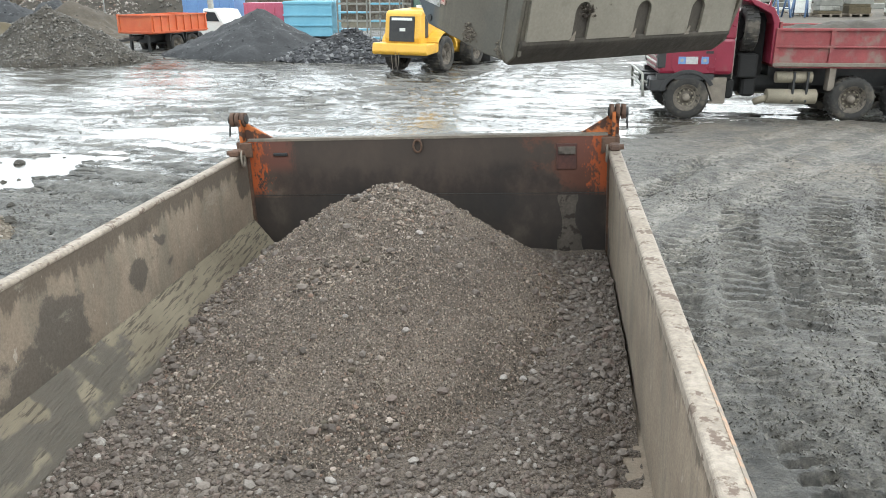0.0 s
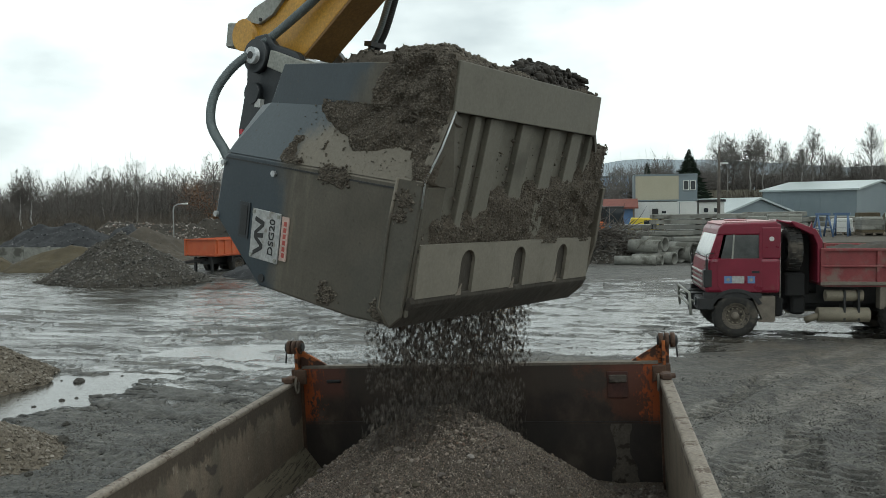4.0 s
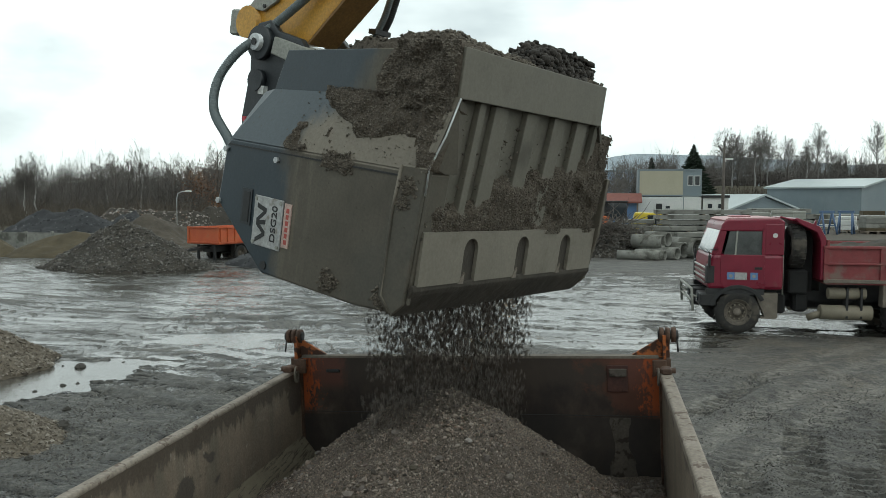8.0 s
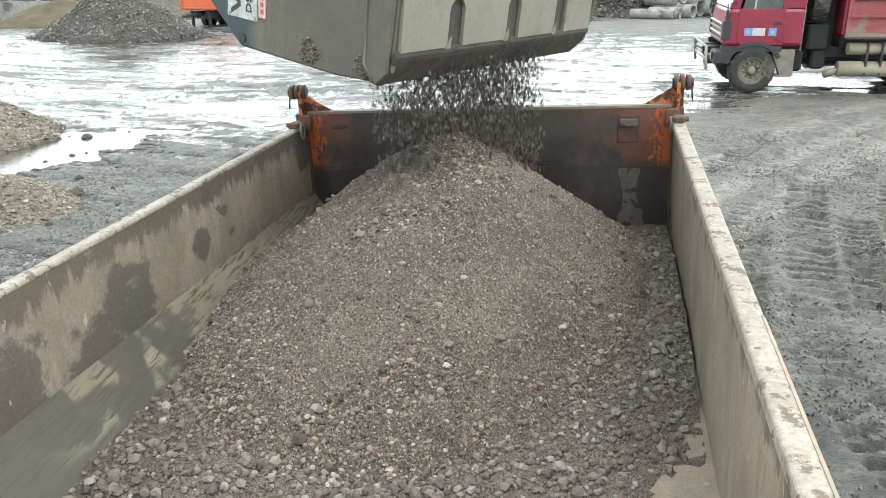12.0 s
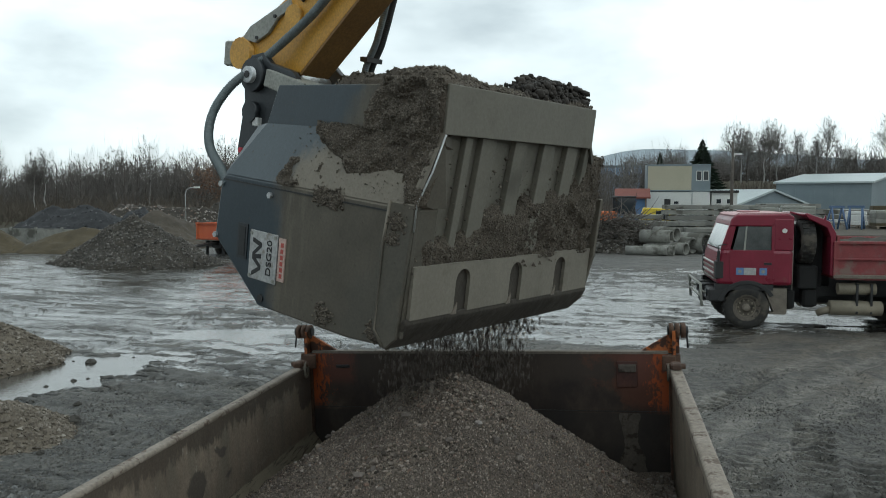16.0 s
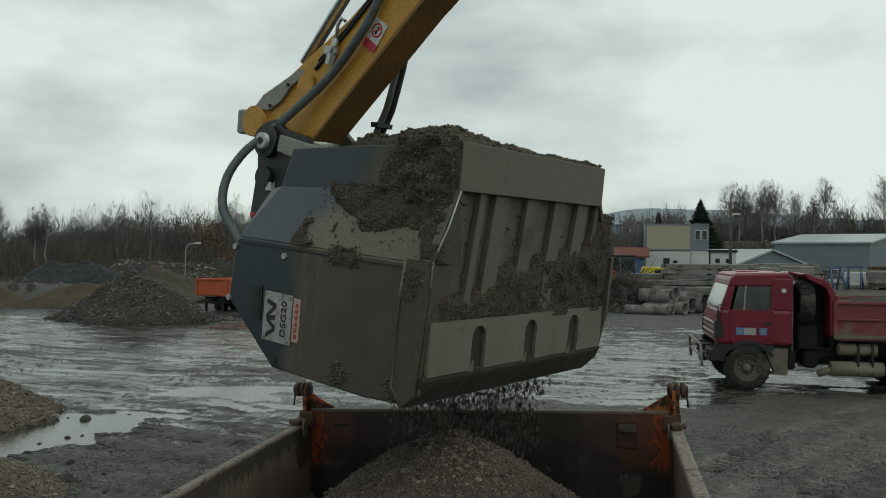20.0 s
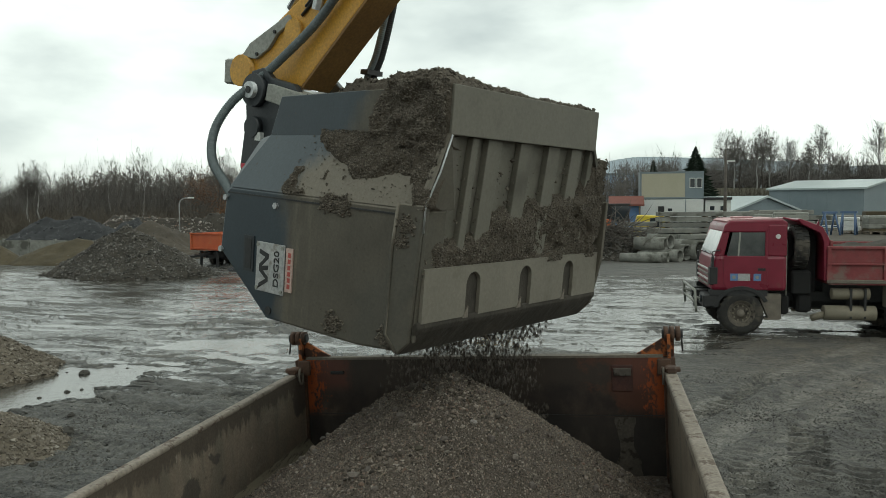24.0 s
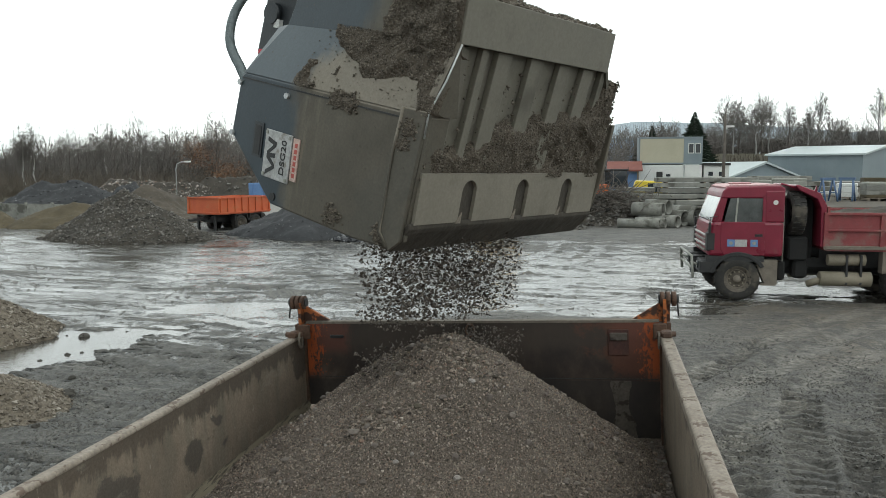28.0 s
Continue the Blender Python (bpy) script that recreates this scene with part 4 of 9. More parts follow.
def ground_height(x, y):
    h = 0.05 * fbm(x * 0.22, y * 0.3, 3, 1) + 0.03 * fbm(x * 1.3, y * 1.6, 4, 2) + ((0.07 - 0.022 * smooth(-2, -3.5, x)) * fbm(x * 3.2, y * 4.2, 5, 4) - 0.04 * np.maximum(0, 0.12 - abs(fbm(x * 2.6 + 9, y * 2.2, 4, 3)))) * (1 - 0.5 * smooth(14, 18, y)) * (1 - 0.72 * smooth(0, 2, x)) + 0.024 * fbm(x * 6.5, y * 13, 3, 7) * (1 - smooth(15, 18, y))
    dry = smooth(2.0, 4.5, x)
    yard = smooth(15.5, 20, y + 0.10 * x - 3.6 * dry) * (1 - smooth(36, 41, y)) * (1 - smooth(6, 10, x))
    left = smooth(-3, -7, x) * smooth(12.5, 16, y) * (1 - smooth(36, 41, y))
    wet = np.maximum(yard, left)
    ra, rb = np.hypot(x + 4, y - 78), np.hypot(x - 5, y - 3)
    aa, ab = np.arctan2(y - 78, x + 4) * 50, np.arctan2(y - 3, x - 5) * 20
    streak = 0.8 * fbm(aa * 0.5, ra * 2.0, 5, 3) + 0.7 * fbm(ab * 0.55, rb * 2.2, 5, 6) * smooth(-14, -4, x) + 0.55 * fbm(x * 0.12, y * 0.25, 2, 7) + 0.35 * fbm(aa * 1.9, ra * 4.6, 3, 1)
    h = h * (1 - 0.15 * wet) + wet * (0.06 * streak - 0.008) + (1 - wet) * (0.105 - 0.075 * smooth(-2.5, -4, x))
    for cx, cy, rx, ry, tilt, deep in ((-10.5, 13.25, 1.5, 2.2, -0.35, 0.40), (-0.4, 24.8, 3.2, 1.9, -0.5, 0.045), (-9.4, 18.3, 2.2, 0.8, 0.3, 0.045),
                                       (7.6, 22.0, 2.2, 0.7, 0.0, 0.13), (5.2, 23.4, 2.6, 0.8, 0.0, 0.06), (-21.0, 27.5, 3.0, 0.8, 0.0, 0.06)):
        c, s = math.cos(tilt), math.sin(tilt)
        u, v = ((x - cx) * c + (y - cy) * s) / rx, (-(x - cx) * s + (y - cy) * c) / ry
        rad = np.hypot(u, v) + 0.3 * fbm(x * 0.9, y * 0.9, 3, 5) + 0.6 * fbm(x * 1.3, y * 4.5, 4, 2)
        h = h - deep * (1 - smooth(0.75, 1.2, rad))
    for t in ((-2, 9, 14.0, 0.3, 20, 120), (6, 40, 15.0, 0.3, -150, -60), (-14, 34, 12.0, 0.3, -110, 10), (2, 34, 11.5, 0.28, -170, -80), (-12, 2, 13.0, 0.26, 10, 100)):
        h = h - 0.75 * arc_track(x, y, *t)
    for t in ((1.85, 7.6, 3.05, 12.6, 0.24, 0.23, 0.8), (1.1, 7.4, 1.9, 11.2, 0.22, 0.22, 0.9), (2.5, 7.8, 3.3, 10.9, 0.2, 0.21, 0.6), (3.3, 8.6, 4.4, 13.4, 0.26, 0.24, 0.7),
              (4.2, 9.5, 6.2, 16.0, 0.28, 0.24, 0.5), (5.6, 8.0, 7.0, 15.0), (1.3, 13.0, 3.2, 16.0, 0.2, 0.2, 0.6), (2.4, 3.0, 1.9, 7.4, 0.24, 0.2, 1.0), (3.6, 3.0, 3.2, 8.2, 0.24, 0.2, 1.0),
              (-5.0, 6.0, -6.4, 14.0, 0.26, 0.15), (-3.2, 11.0, -8.8, 12.4, 0.24, 0.15, 3.0), (-3.0, 9.4, -9.5, 10.4, 0.26, 0.22, 0.5), (-3.0, 12.6, -10.5, 13.2, 0.28, 0.22, 0.5), (-3.2, 8.2, -7.5, 8.0, 0.25, 0.2, 0.6), (-2.9, 13.6, -9.0, 16.8, 0.28, 0.24, 0.5)):
        h = h - lug_track(x, y, *t)
    swept = np.hypot(x - 57, y + 20)
    for r, deep in ((63.05, 0.02), (63.9, 0.03), (64.75, 0.02)):
        q = abs(swept - r + 0.12 * fbm(x * 0.8, y * 0.8, 2, 3))
        h = h - deep * (smooth(0.28, 0.16, q) - 0.9 * np.exp(-((q - 0.36) / 0.08) ** 2)) * smooth(0.5, 1.5, x) * (1 - smooth(17, 20, y))
    return h


def ground():
    out = np.array([12.0, 25, 50, 90, 160, 300, 600, 1100, 2000])
    x = np.concatenate([-46 - out[::-1], spread(-46, -15, 0.36)[:-1], spread(-15, -9, 0.09)[:-1], spread(-9, -2, 0.05)[:-1], spread(-2, 1.3, 0.15)[:-1], spread(1.3, 8.2, 0.04)[:-1], spread(8.2, 30, 0.3), 30 + out])
    y = np.concatenate([1 - out[::-1] / 8, spread(1, 3.5, 0.06)[:-1], spread(3.5, 15, 0.04)[:-1], spread(15, 42, 0.11)[:-1], spread(42, 60, 0.7), 60 + out * 1.6])
    X, Y = np.meshgrid(x, y)
    near = (1 - smooth(38, 48, Y)) * (1 - smooth(24, 34, X)) * (1 - smooth(-40, -48, X)) * smooth(-2, 1, Y)
    H = ground_height(X, Y) * near + (1 - near) * 0.02
    tagged(part("ground", Shape().sheet(x, y, H), MUD), "rutted wet grey mud yard with tyre tracks", "ground", kind="structure")
    rng = np.random.RandomState(77)
    for x0, x1, y0, y1, n, size in ((1.2, 8.5, 3.0, 15.0, 30000, 0.019), (-10.0, -2.6, 5.5, 15.5, 30000, 0.024)):
        px, py = rng.uniform(x0, x1, n), rng.uniform(y0, y1, n)
        k = fbm(px * 0.9, py * 0.9, 4, 6) + 0.13 * rng.randn(n) > 0.08 + 0.5 * smooth(y1 - 5, y1, py)
        k &= (px < 0) | (abs(abs(np.hypot(px - 57, py + 20) - 63.9) - 0.43) > 0.3) | (rng.random(n) < 0.15)
        px, py = px[k], py[k]
        pz = ground_height(px, py)
        k = pz > WATER_Z + 0.005
        sz = size * (0.25 + 0.95 * rng.random(k.sum()) ** 3)
        clods = Shape().stones(np.stack([px[k], py[k], pz[k] - 0.1 * sz], 1), sz, rng, flat=0.6)
        tagged(part("mud_clods", clods, MUD_CLODS), "crumbs and clods of churned wet mud", "mud", kind="stuff")
    for x0, x1, y0, y1, n in ((1.2, 6.4, 4.5, 16.5, 60000), (-9.5, -2.6, 6.5, 13.5, 36000)):
        px, py = rng.uniform(x0, x1, n), rng.uniform(y0, y1, n)
        k = fbm(px * 1.3, py * 1.3, 4, 2) + 0.25 * rng.randn(n) > 0.05 + 0.5 * smooth(y1 - 6, y1, py)
        px, py = px[k], py[k]
        sz = 0.006 + 0.012 * rng.random_sample(len(px)) ** 2
        tagged(part("mud_crumbs", Shape().grit(np.stack([px, py, ground_height(px, py) + 0.2 * sz], 1), sz, rng), MUD_CLODS), "fine crumbs of mud thrown up by tyres", "mud", kind="stuff")
    w = Shape().box(-46, 20, 8, 41.5, WATER_Z - 0.01, WATER_Z)
    tagged(part("water", w, WATER), "shallow puddles of muddy rainwater mirroring the sky", "puddle", kind="structure")


ground()


# ---- the loaded truck bed ----
BED = pose(-0.82, 5.487, 1.58, 0, -2.3, 0)


def truck_bed():
    bed = thing("truck_bed", BED, "open orange tipper truck bed with dusty beige side walls", "truck bed")
    part("bed_floor", Shape().box(-1.26, 1.26, -4.76, 0.0, -0.06, 0.0), BEDWALL, bed, "dusty steel bed floor")
    for s, n in ((-1, "side_wall"), (1, "side_wall")):
        sheet = Shape().box(min(s * 1.204, s * 1.25), max(s * 1.204, s * 1.25), -4.76, -0.03, 0.0, 0.716)
        wall = part(n, sheet, BEDWALL, bed, "dusty beige steel side wall with dark wet patches")
        w = 1.188 if s > 0 else 1.2
        rail = Shape().prism([(s * w, 0.69 if s > 0 else 0.714), (s * 1.262, 0.69), (s * 1.262, 0.728), (s * 1.252, 0.738), (s * (w + 0.008), 0.738), (s * w, 0.73)], "y", -4.76, -0.035)
        part("top_rail", rail, RAIL, wall, "worn top rail with scraped orange paint", round_off=0.006)
        if s > 0:
            part("bare_edge", Shape().prism([(1.2505, 0.7395), (1.2635, 0.728), (1.2635, 0.70), (1.2625, 0.70), (1.262, 0.7275), (1.2500, 0.738)], "y", -4.7, -2.9), FADEDORANGE, wall, "scraped orange paint on the rail's edge")
        for k in range(7):
            y = -4.5 + 0.72 * k
            part("rib", Shape().box(min(s * 1.25, s * 1.31), max(s * 1.25, s * 1.262), y - 0.04, y + 0.04, 0.0, 0.68), ORANGE, wall)
        # ring latch at the end of the rail
        latch = Shape().box(s * 1.225 - 0.03, s * 1.225 + 0.03, -0.20, -0.10, 0.735, 0.775, cut=0.008)
        latch.tube([(s * 1.165, -0.15, 0.755), (s * 1.28, -0.15, 0.755)], 0.017, 8)
        lt = part("latch", latch, RUST, wall, "rusty iron corner latch")
        ring = [(s * 1.178, -0.15 + 0.028 * math.cos(a), 0.715 + 0.05 * math.sin(a)) for a in np.linspace(0, 2 * np.pi, 17)]
        part("ring", Shape().tube(ring, 0.008, 6, False), MUDDED, lt)
    part("corner_plate", Shape().prism([(-1.2, 0.265), (-1.0, 0.0), (-1.2, 0.0)], "y", -4.76, -0.03), SLANT, bed, "slanted dusty corner plate")
    part("headboard", Shape().box(-1.26, 1.26, -4.82, -4.76, -0.06, 0.80), ORANGE, bed, "worn orange steel headboard")
    # tailgate with its frame, hooks, pocket and ring
    gate = part("tailgate", Shape().box(-1.19, 1.19, 0.0, 0.045, 0.012, 0.80), TAILGATE, bed, "dark bare steel tailgate with flaking orange paint")
    part("top_edge", Shape().box(-1.19, 1.19, -0.006, 0.055, 0.80, 0.816), MUDDED, gate, "pale scraped top edge")
    part("bottom_edge", Shape().box(-1.19, 1.19, -0.02, 0.05, -0.004, 0.012), IRON, gate)
    part("seam", Shape().box(-1.18, 1.18, -0.003, 0.0, 0.426, 0.430), IRON, gate)
    zs = np.linspace(0.03, 0.415, 22)
    rim = [(0.885 + 0.05 * fbm(z * 9, 2.0, 3, 2), z) for z in zs] + [(1.025 + 0.06 * fbm(z * 8, 7.0, 3, 4), z) for z in zs[::-1]]
    part("washed_streak", Shape().prism(rim, "y", -0.003, 0.0), WASHED, gate, "pale washed streak below the pocket")
    pk = Shape().box(0.868, 1.0, -0.012, 0.0, 0.585, 0.755, cut=0.004)
    pocket = part("pocket", pk, surf("dull_maroon", (0.042, 0.017, 0.013), (0.075, 0.028, 0.02), 0.7, 9.0), gate, "maroon pocket with a grey bar")
    part("bar", Shape().box(0.880, 0.990, -0.028, -0.008, 0.686, 0.735, cut=0.004), WASHED, pocket)
    part("slot_handle", Shape().box(-1.02, -0.92, -0.014, 0.0, 0.70, 0.722, cut=0.005), IRON, gate, "short black bar")
    ring = [(-0.03 + 0.027 * math.cos(a), -0.018, 0.755 + 0.04 * math.sin(a)) for a in np.linspace(0, 2 * np.pi, 19)]
    rg = part("lifting_ring", Shape().tube(ring, 0.007, 6, False), RUST, gate, "small welded iron ring")
    part("ring_eye", Shape().box(-0.05, -0.01, -0.02, 0.0, 0.785, 0.803), RUST, rg)
    for s in (-1, 1):
        post = part("corner_post", Shape().box(min(s * 1.19, s * 1.262), max(s * 1.19, s * 1.262), -0.03, 0.06, -0.06, 0.80), RUST, bed, "rust-streaked corner post")
        arm = Shape().prism([(s * 1.262, 0.74), (s * 1.262, 0.93), (s * 1.245, 0.945), (s * 1.215, 0.93), (s * 1.03, 0.818), (s * 1.03, 0.80), (s * 1.19, 0.795)], "y", 0.03, 0.055)
        hk = part("hinge_arm", arm, ORANGE, bed, "orange triangular hinge arm", round_off=0.004)
        part("web", Shape().box(min(s * 1.215, s * 1.235), max(s * 1.215, s * 1.235), -0.03, 0.05, 0.72, 0.95), ORANGE, hk)
        part("hinge_pin", Shape().tube([(s * 1.19, 0.03, 0.945), (s * 1.315, 0.03, 0.945)], 0.03, 12), IRON, hk, "black greased hinge pin")
        for k in range(3):
            a = s * (1.213 + 0.036 * k)
            part("hinge_collar", Shape().tube([(a - 0.014, 0.03, 0.945), (a + 0.014, 0.03, 0.945)], 0.047, 14), RUST, hk)
        part("cotter", Shape().tube([(s * 1.305, 0.02, 0.945), (s * 1.31, -0.005, 0.84)], 0.006, 5), IRON, hk)
        part("side_latch", Shape().box(min(s * 1.15, s * 1.235), max(s * 1.15, s * 1.235), -0.055, -0.03, 0.70, 0.80, cut=0.006), RUST, post)
    # what carries the bed
    for s in (-1, 1):
        part("chassis_beam", Shape().box(s * 0.45 - 0.06, s * 0.45 + 0.06, -6.6, -0.3, -0.55, -0.06), IRON, bed)
        for y in (-1.1, -2.45, -5.7):
            wheel = Shape().lathe([(0.0, -0.14), (0.3, -0.14), (0.5, -0.15), (0.545, -0.1), (0.545, 0.1), (0.5, 0.15), (0.3, 0.14), (0.0, 0.14)], 24, pose(s * 1.05, y, -1.02, 0, 0, 90))
            part("wheel", wheel, RUBBER, bed)
    for y in (-1.1, -2.45, -5.7):
        part("axle", Shape().tube([(-1.05, y, -1.02), (1.05, y, -1.02)], 0.09, 10), IRON, bed)
        part("spring_block", Shape().box(-0.5, 0.5, y - 0.1, y + 0.1, -1.0, -0.5), IRON, bed)


truck_bed()


# ---- gravel in the bed ----
APEX = (-0.86, 4.55)


def cone_height(x, y):
    dx, dy = x - APEX[0], y - APEX[1]
    r = np.hypot(dx * np.where(dx > 0, 1.18, 1.13), np.where(dy < 0, dy * 0.74, dy * 0.98))
    r = np.sqrt(r * r + 0.16 * 0.16) - 0.09 + 0.05 * fbm(x * 2.2, y * 2.2, 3, 2)
    return 2.35 - 0.63 * r - 0.02 * np.exp(-(r / 0.16) ** 2) + 0.030 * fbm(x * 7, y * 7, 3, 1) + 0.02 * fbm(x * 22, y * 22, 3, 4)


def layer_height(x, y):
    bed = 1.58 + 0.04 * (x + 0.82)
    thick = (0.06 + 0.05 * smooth(-0.5, 0.3, x) * smooth(3.2, 4.0, y)) * smooth(1.9, 2.75, y - 0.8 * smooth(-0.25, 0.35, x) + 0.2 * fbm(x * 2.5, y * 2.5, 3, 3)) - 0.02
    thick = thick + 0.05 * smooth(-1.5, -1.9, x) * smooth(3.4, 4.6, y) - 0.05 * smooth(-0.3, 0.3, x) * smooth(4.7, 5.3, y)
    return bed + thick + 0.02 * fbm(x * 9, y * 9, 3, 5) + 0.012 * fbm(x * 30, y * 30, 2, 6)


def gravel():
    rng = np.random.RandomState(11)
    x, y = spread(-2.0, 0.365, 0.016), spread(2.1, 5.46, 0.016)
    X, Y = np.meshgrid(x, y)

    def rough(px, py):
        """The cone with small lumps and the shallow runs that rolling stones leave."""
        a = np.arctan2(py - APEX[1], px - APEX[0])
        r = np.hypot(px - APEX[0], py - APEX[1])
        return cone_height(px, py) + 0.018 * fbm(a * 7, r * 1.2, 3, 6) * smooth(0.1, 0.6, r) + 0.012 * fbm(px * 45, py * 45, 2, 2)

    def coarse(px, py):
        """Where the coarse stones gather: in patches, at the top and towards the foot."""
        r = np.hypot(px - APEX[0], (py - APEX[1]) * 0.8)
        return np.clip(0.32 + 1.1 * fbm(px * 2.6, py * 2.6, 4, 5) + 0.5 * smooth(0.95, 1.5, r) + 0.35 * smooth(0.4, 0.1, r), 0.03, 1)

    heap = tagged(part("gravel_heap", Shape().sheet(x, y, rough(X, Y)), GRAVEL), "heap of fine grey-brown crushed gravel growing in the bed", "gravel heap", kind="stuff")
    n = 130000
    px, py = rng.uniform(-1.99, 0.355, n), 2.3 + 3.14 * rng.random(n) ** 1.15
    sz = 0.0022 + 0.0034 * rng.random(n) ** 2
    tagged(part("fine_grit", Shape().grit(np.stack([px, py, rough(px, py) + 0.35 * sz], 1), sz, rng), STONES, heap), kind="stuff")
    n = 40000
    px, py = rng.uniform(-1.99, 0.355, n), rng.uniform(2.3, 5.44, n)
    k = rng.random(n) < coarse(px, py)
    px, py = px[k], py[k]
    sz = (0.0036 + 0.0085 * rng.random(len(px)) ** 3) * (0.7 + 0.5 * coarse(px, py))
    big = rng.random(len(px)) < 0.012
    sz[big] += 0.004 + 0.012 * rng.random(big.sum()) ** 1.5
    at, k = np.stack([px, py, rough(px, py) + 0.35 * sz], 1), sz > 0.0068
    tagged(part("loose_stones", Shape().pebbles(at[k], sz[k], rng, False).stones(at[~k], sz[~k], rng, flat=0.9), STONES, heap), kind="stuff")
    n = 520
    px, py = rng.uniform(-1.95, 0.33, n), rng.uniform(2.4, 5.3, n)
    sz = 0.010 + 0.014 * rng.random(n) ** 3
    tagged(part("rolled_stones", Shape().pebbles(np.stack([px, py, rough(px, py) + 0.3 * sz], 1), sz, rng, False), PEBBLES, heap), kind="stuff")
    sticks = Shape()
    for _ in range(45):
        cx, cy, a, L = rng.uniform(-1.9, 0.3), rng.uniform(2.4, 4.9), rng.uniform(0, 6.28), rng.uniform(0.012, 0.032)
        q = np.array([(cx + f * L * math.cos(a), cy + f * L * math.sin(a)) for f in (-1, 0, 1)])
        sticks.tube(np.column_stack([q, rough(q[:, 0], q[:, 1]) + 0.007]), [0.003, 0.0028, 0.0015], 4)
    tagged(part("broken_twigs", sticks, WOOD, heap), kind="stuff")
    lay = tagged(part("gravel_layer", Shape().sheet(x, y, layer_height(X, Y)), GRAVEL), "thin layer of coarse gravel on the bed floor", "gravel", kind="stuff")
    n = 12000
    px, py = rng.uniform(-1.98, 0.36, n), 2.2 + 3.2 * rng.random(n) ** 1.25
    keep = layer_height(px, py) - (1.58 + 0.04 * (px + 0.82)) > rng.random(n) * 0.03 - 0.002
    px, py = px[keep], py[keep]
    sz = 0.005 + 0.011 * rng.random(len(px)) ** 2
    tagged(part("loose_stones", Shape().pebbles(np.stack([px, py, layer_height(px, py) + 0.35 * sz], 1), sz, rng, False), PEBBLES, lay), kind="stuff")
    # larger stones that have rolled to the edges
    n = 6400
    px, py = rng.uniform(-1.9, 0.35, n), rng.uniform(2.35, 5.3, n)
    rim = np.maximum(np.maximum(smooth(-1.5, -1.8, px), smooth(-0.15, 0.25, px)), smooth(3.2, 2.5, py))
    pz = np.maximum(layer_height(px, py), rough(px, py))
    k = (rng.random(n) < 0.012 + 0.6 * rim) & (pz > 1.58 + 0.04 * (px + 0.82))
    px, py, pz = px[k], py[k], pz[k]
    sz = 0.009 + 0.016 * rng.random(len(px)) ** 2.0
    tagged(part("edge_stones", Shape().pebbles(np.stack([px, py, pz + 0.35 * sz], 1), sz, rng, False), PEBBLES, lay), kind="stuff")
    return heap


HEAP = gravel()


# ---- the screening bucket and the excavator's arm ----
# Local axes: x along the bucket's width, y from the mouth to the back, z up.
def soil_patch(rng, outline, height, thick, n, size, parent, name, label, mat=None, mat2=None, m=None):
    """A crust of crumbs: outline tells where, height gives the surface, thick the depth."""
    (x0, x1), (y0, y1) = outline
    x, y = spread(x0, x1, 0.016), spread(y0, y1, 0.016)
    X, Y = np.meshgrid(x, y)
    Z = height(X, Y) + thick(X, Y)
    for rim in (np.s_[0], np.s_[-1], np.s_[:, 0], np.s_[:, -1]):
        Z[rim] -= 0.06
    ob = part(name, Shape().sheet(x, y, Z, m=m), mat or SOIL, parent, label)
    px, py = rng.uniform(x0, x1, n), rng.uniform(y0, y1, n)
    t = thick(px, py)
    k = t > 0.0
    px, py, t = px[k], py[k], t[k]
    s = size * (0.4 + 0.9 * rng.random(len(px)) ** 2)
    at = np.stack([px, py, height(px, py) + t], 1)
    if m is not None:
        at = at @ np.array(m)[:3, :3].T + np.array(m)[:3, 3]
    tagged(part("crumb_crust", Shape().stones(at, s, rng, flat=0.95, wild=0.55), mat2 or SOIL_ST, ob), kind="stuff")
    return ob


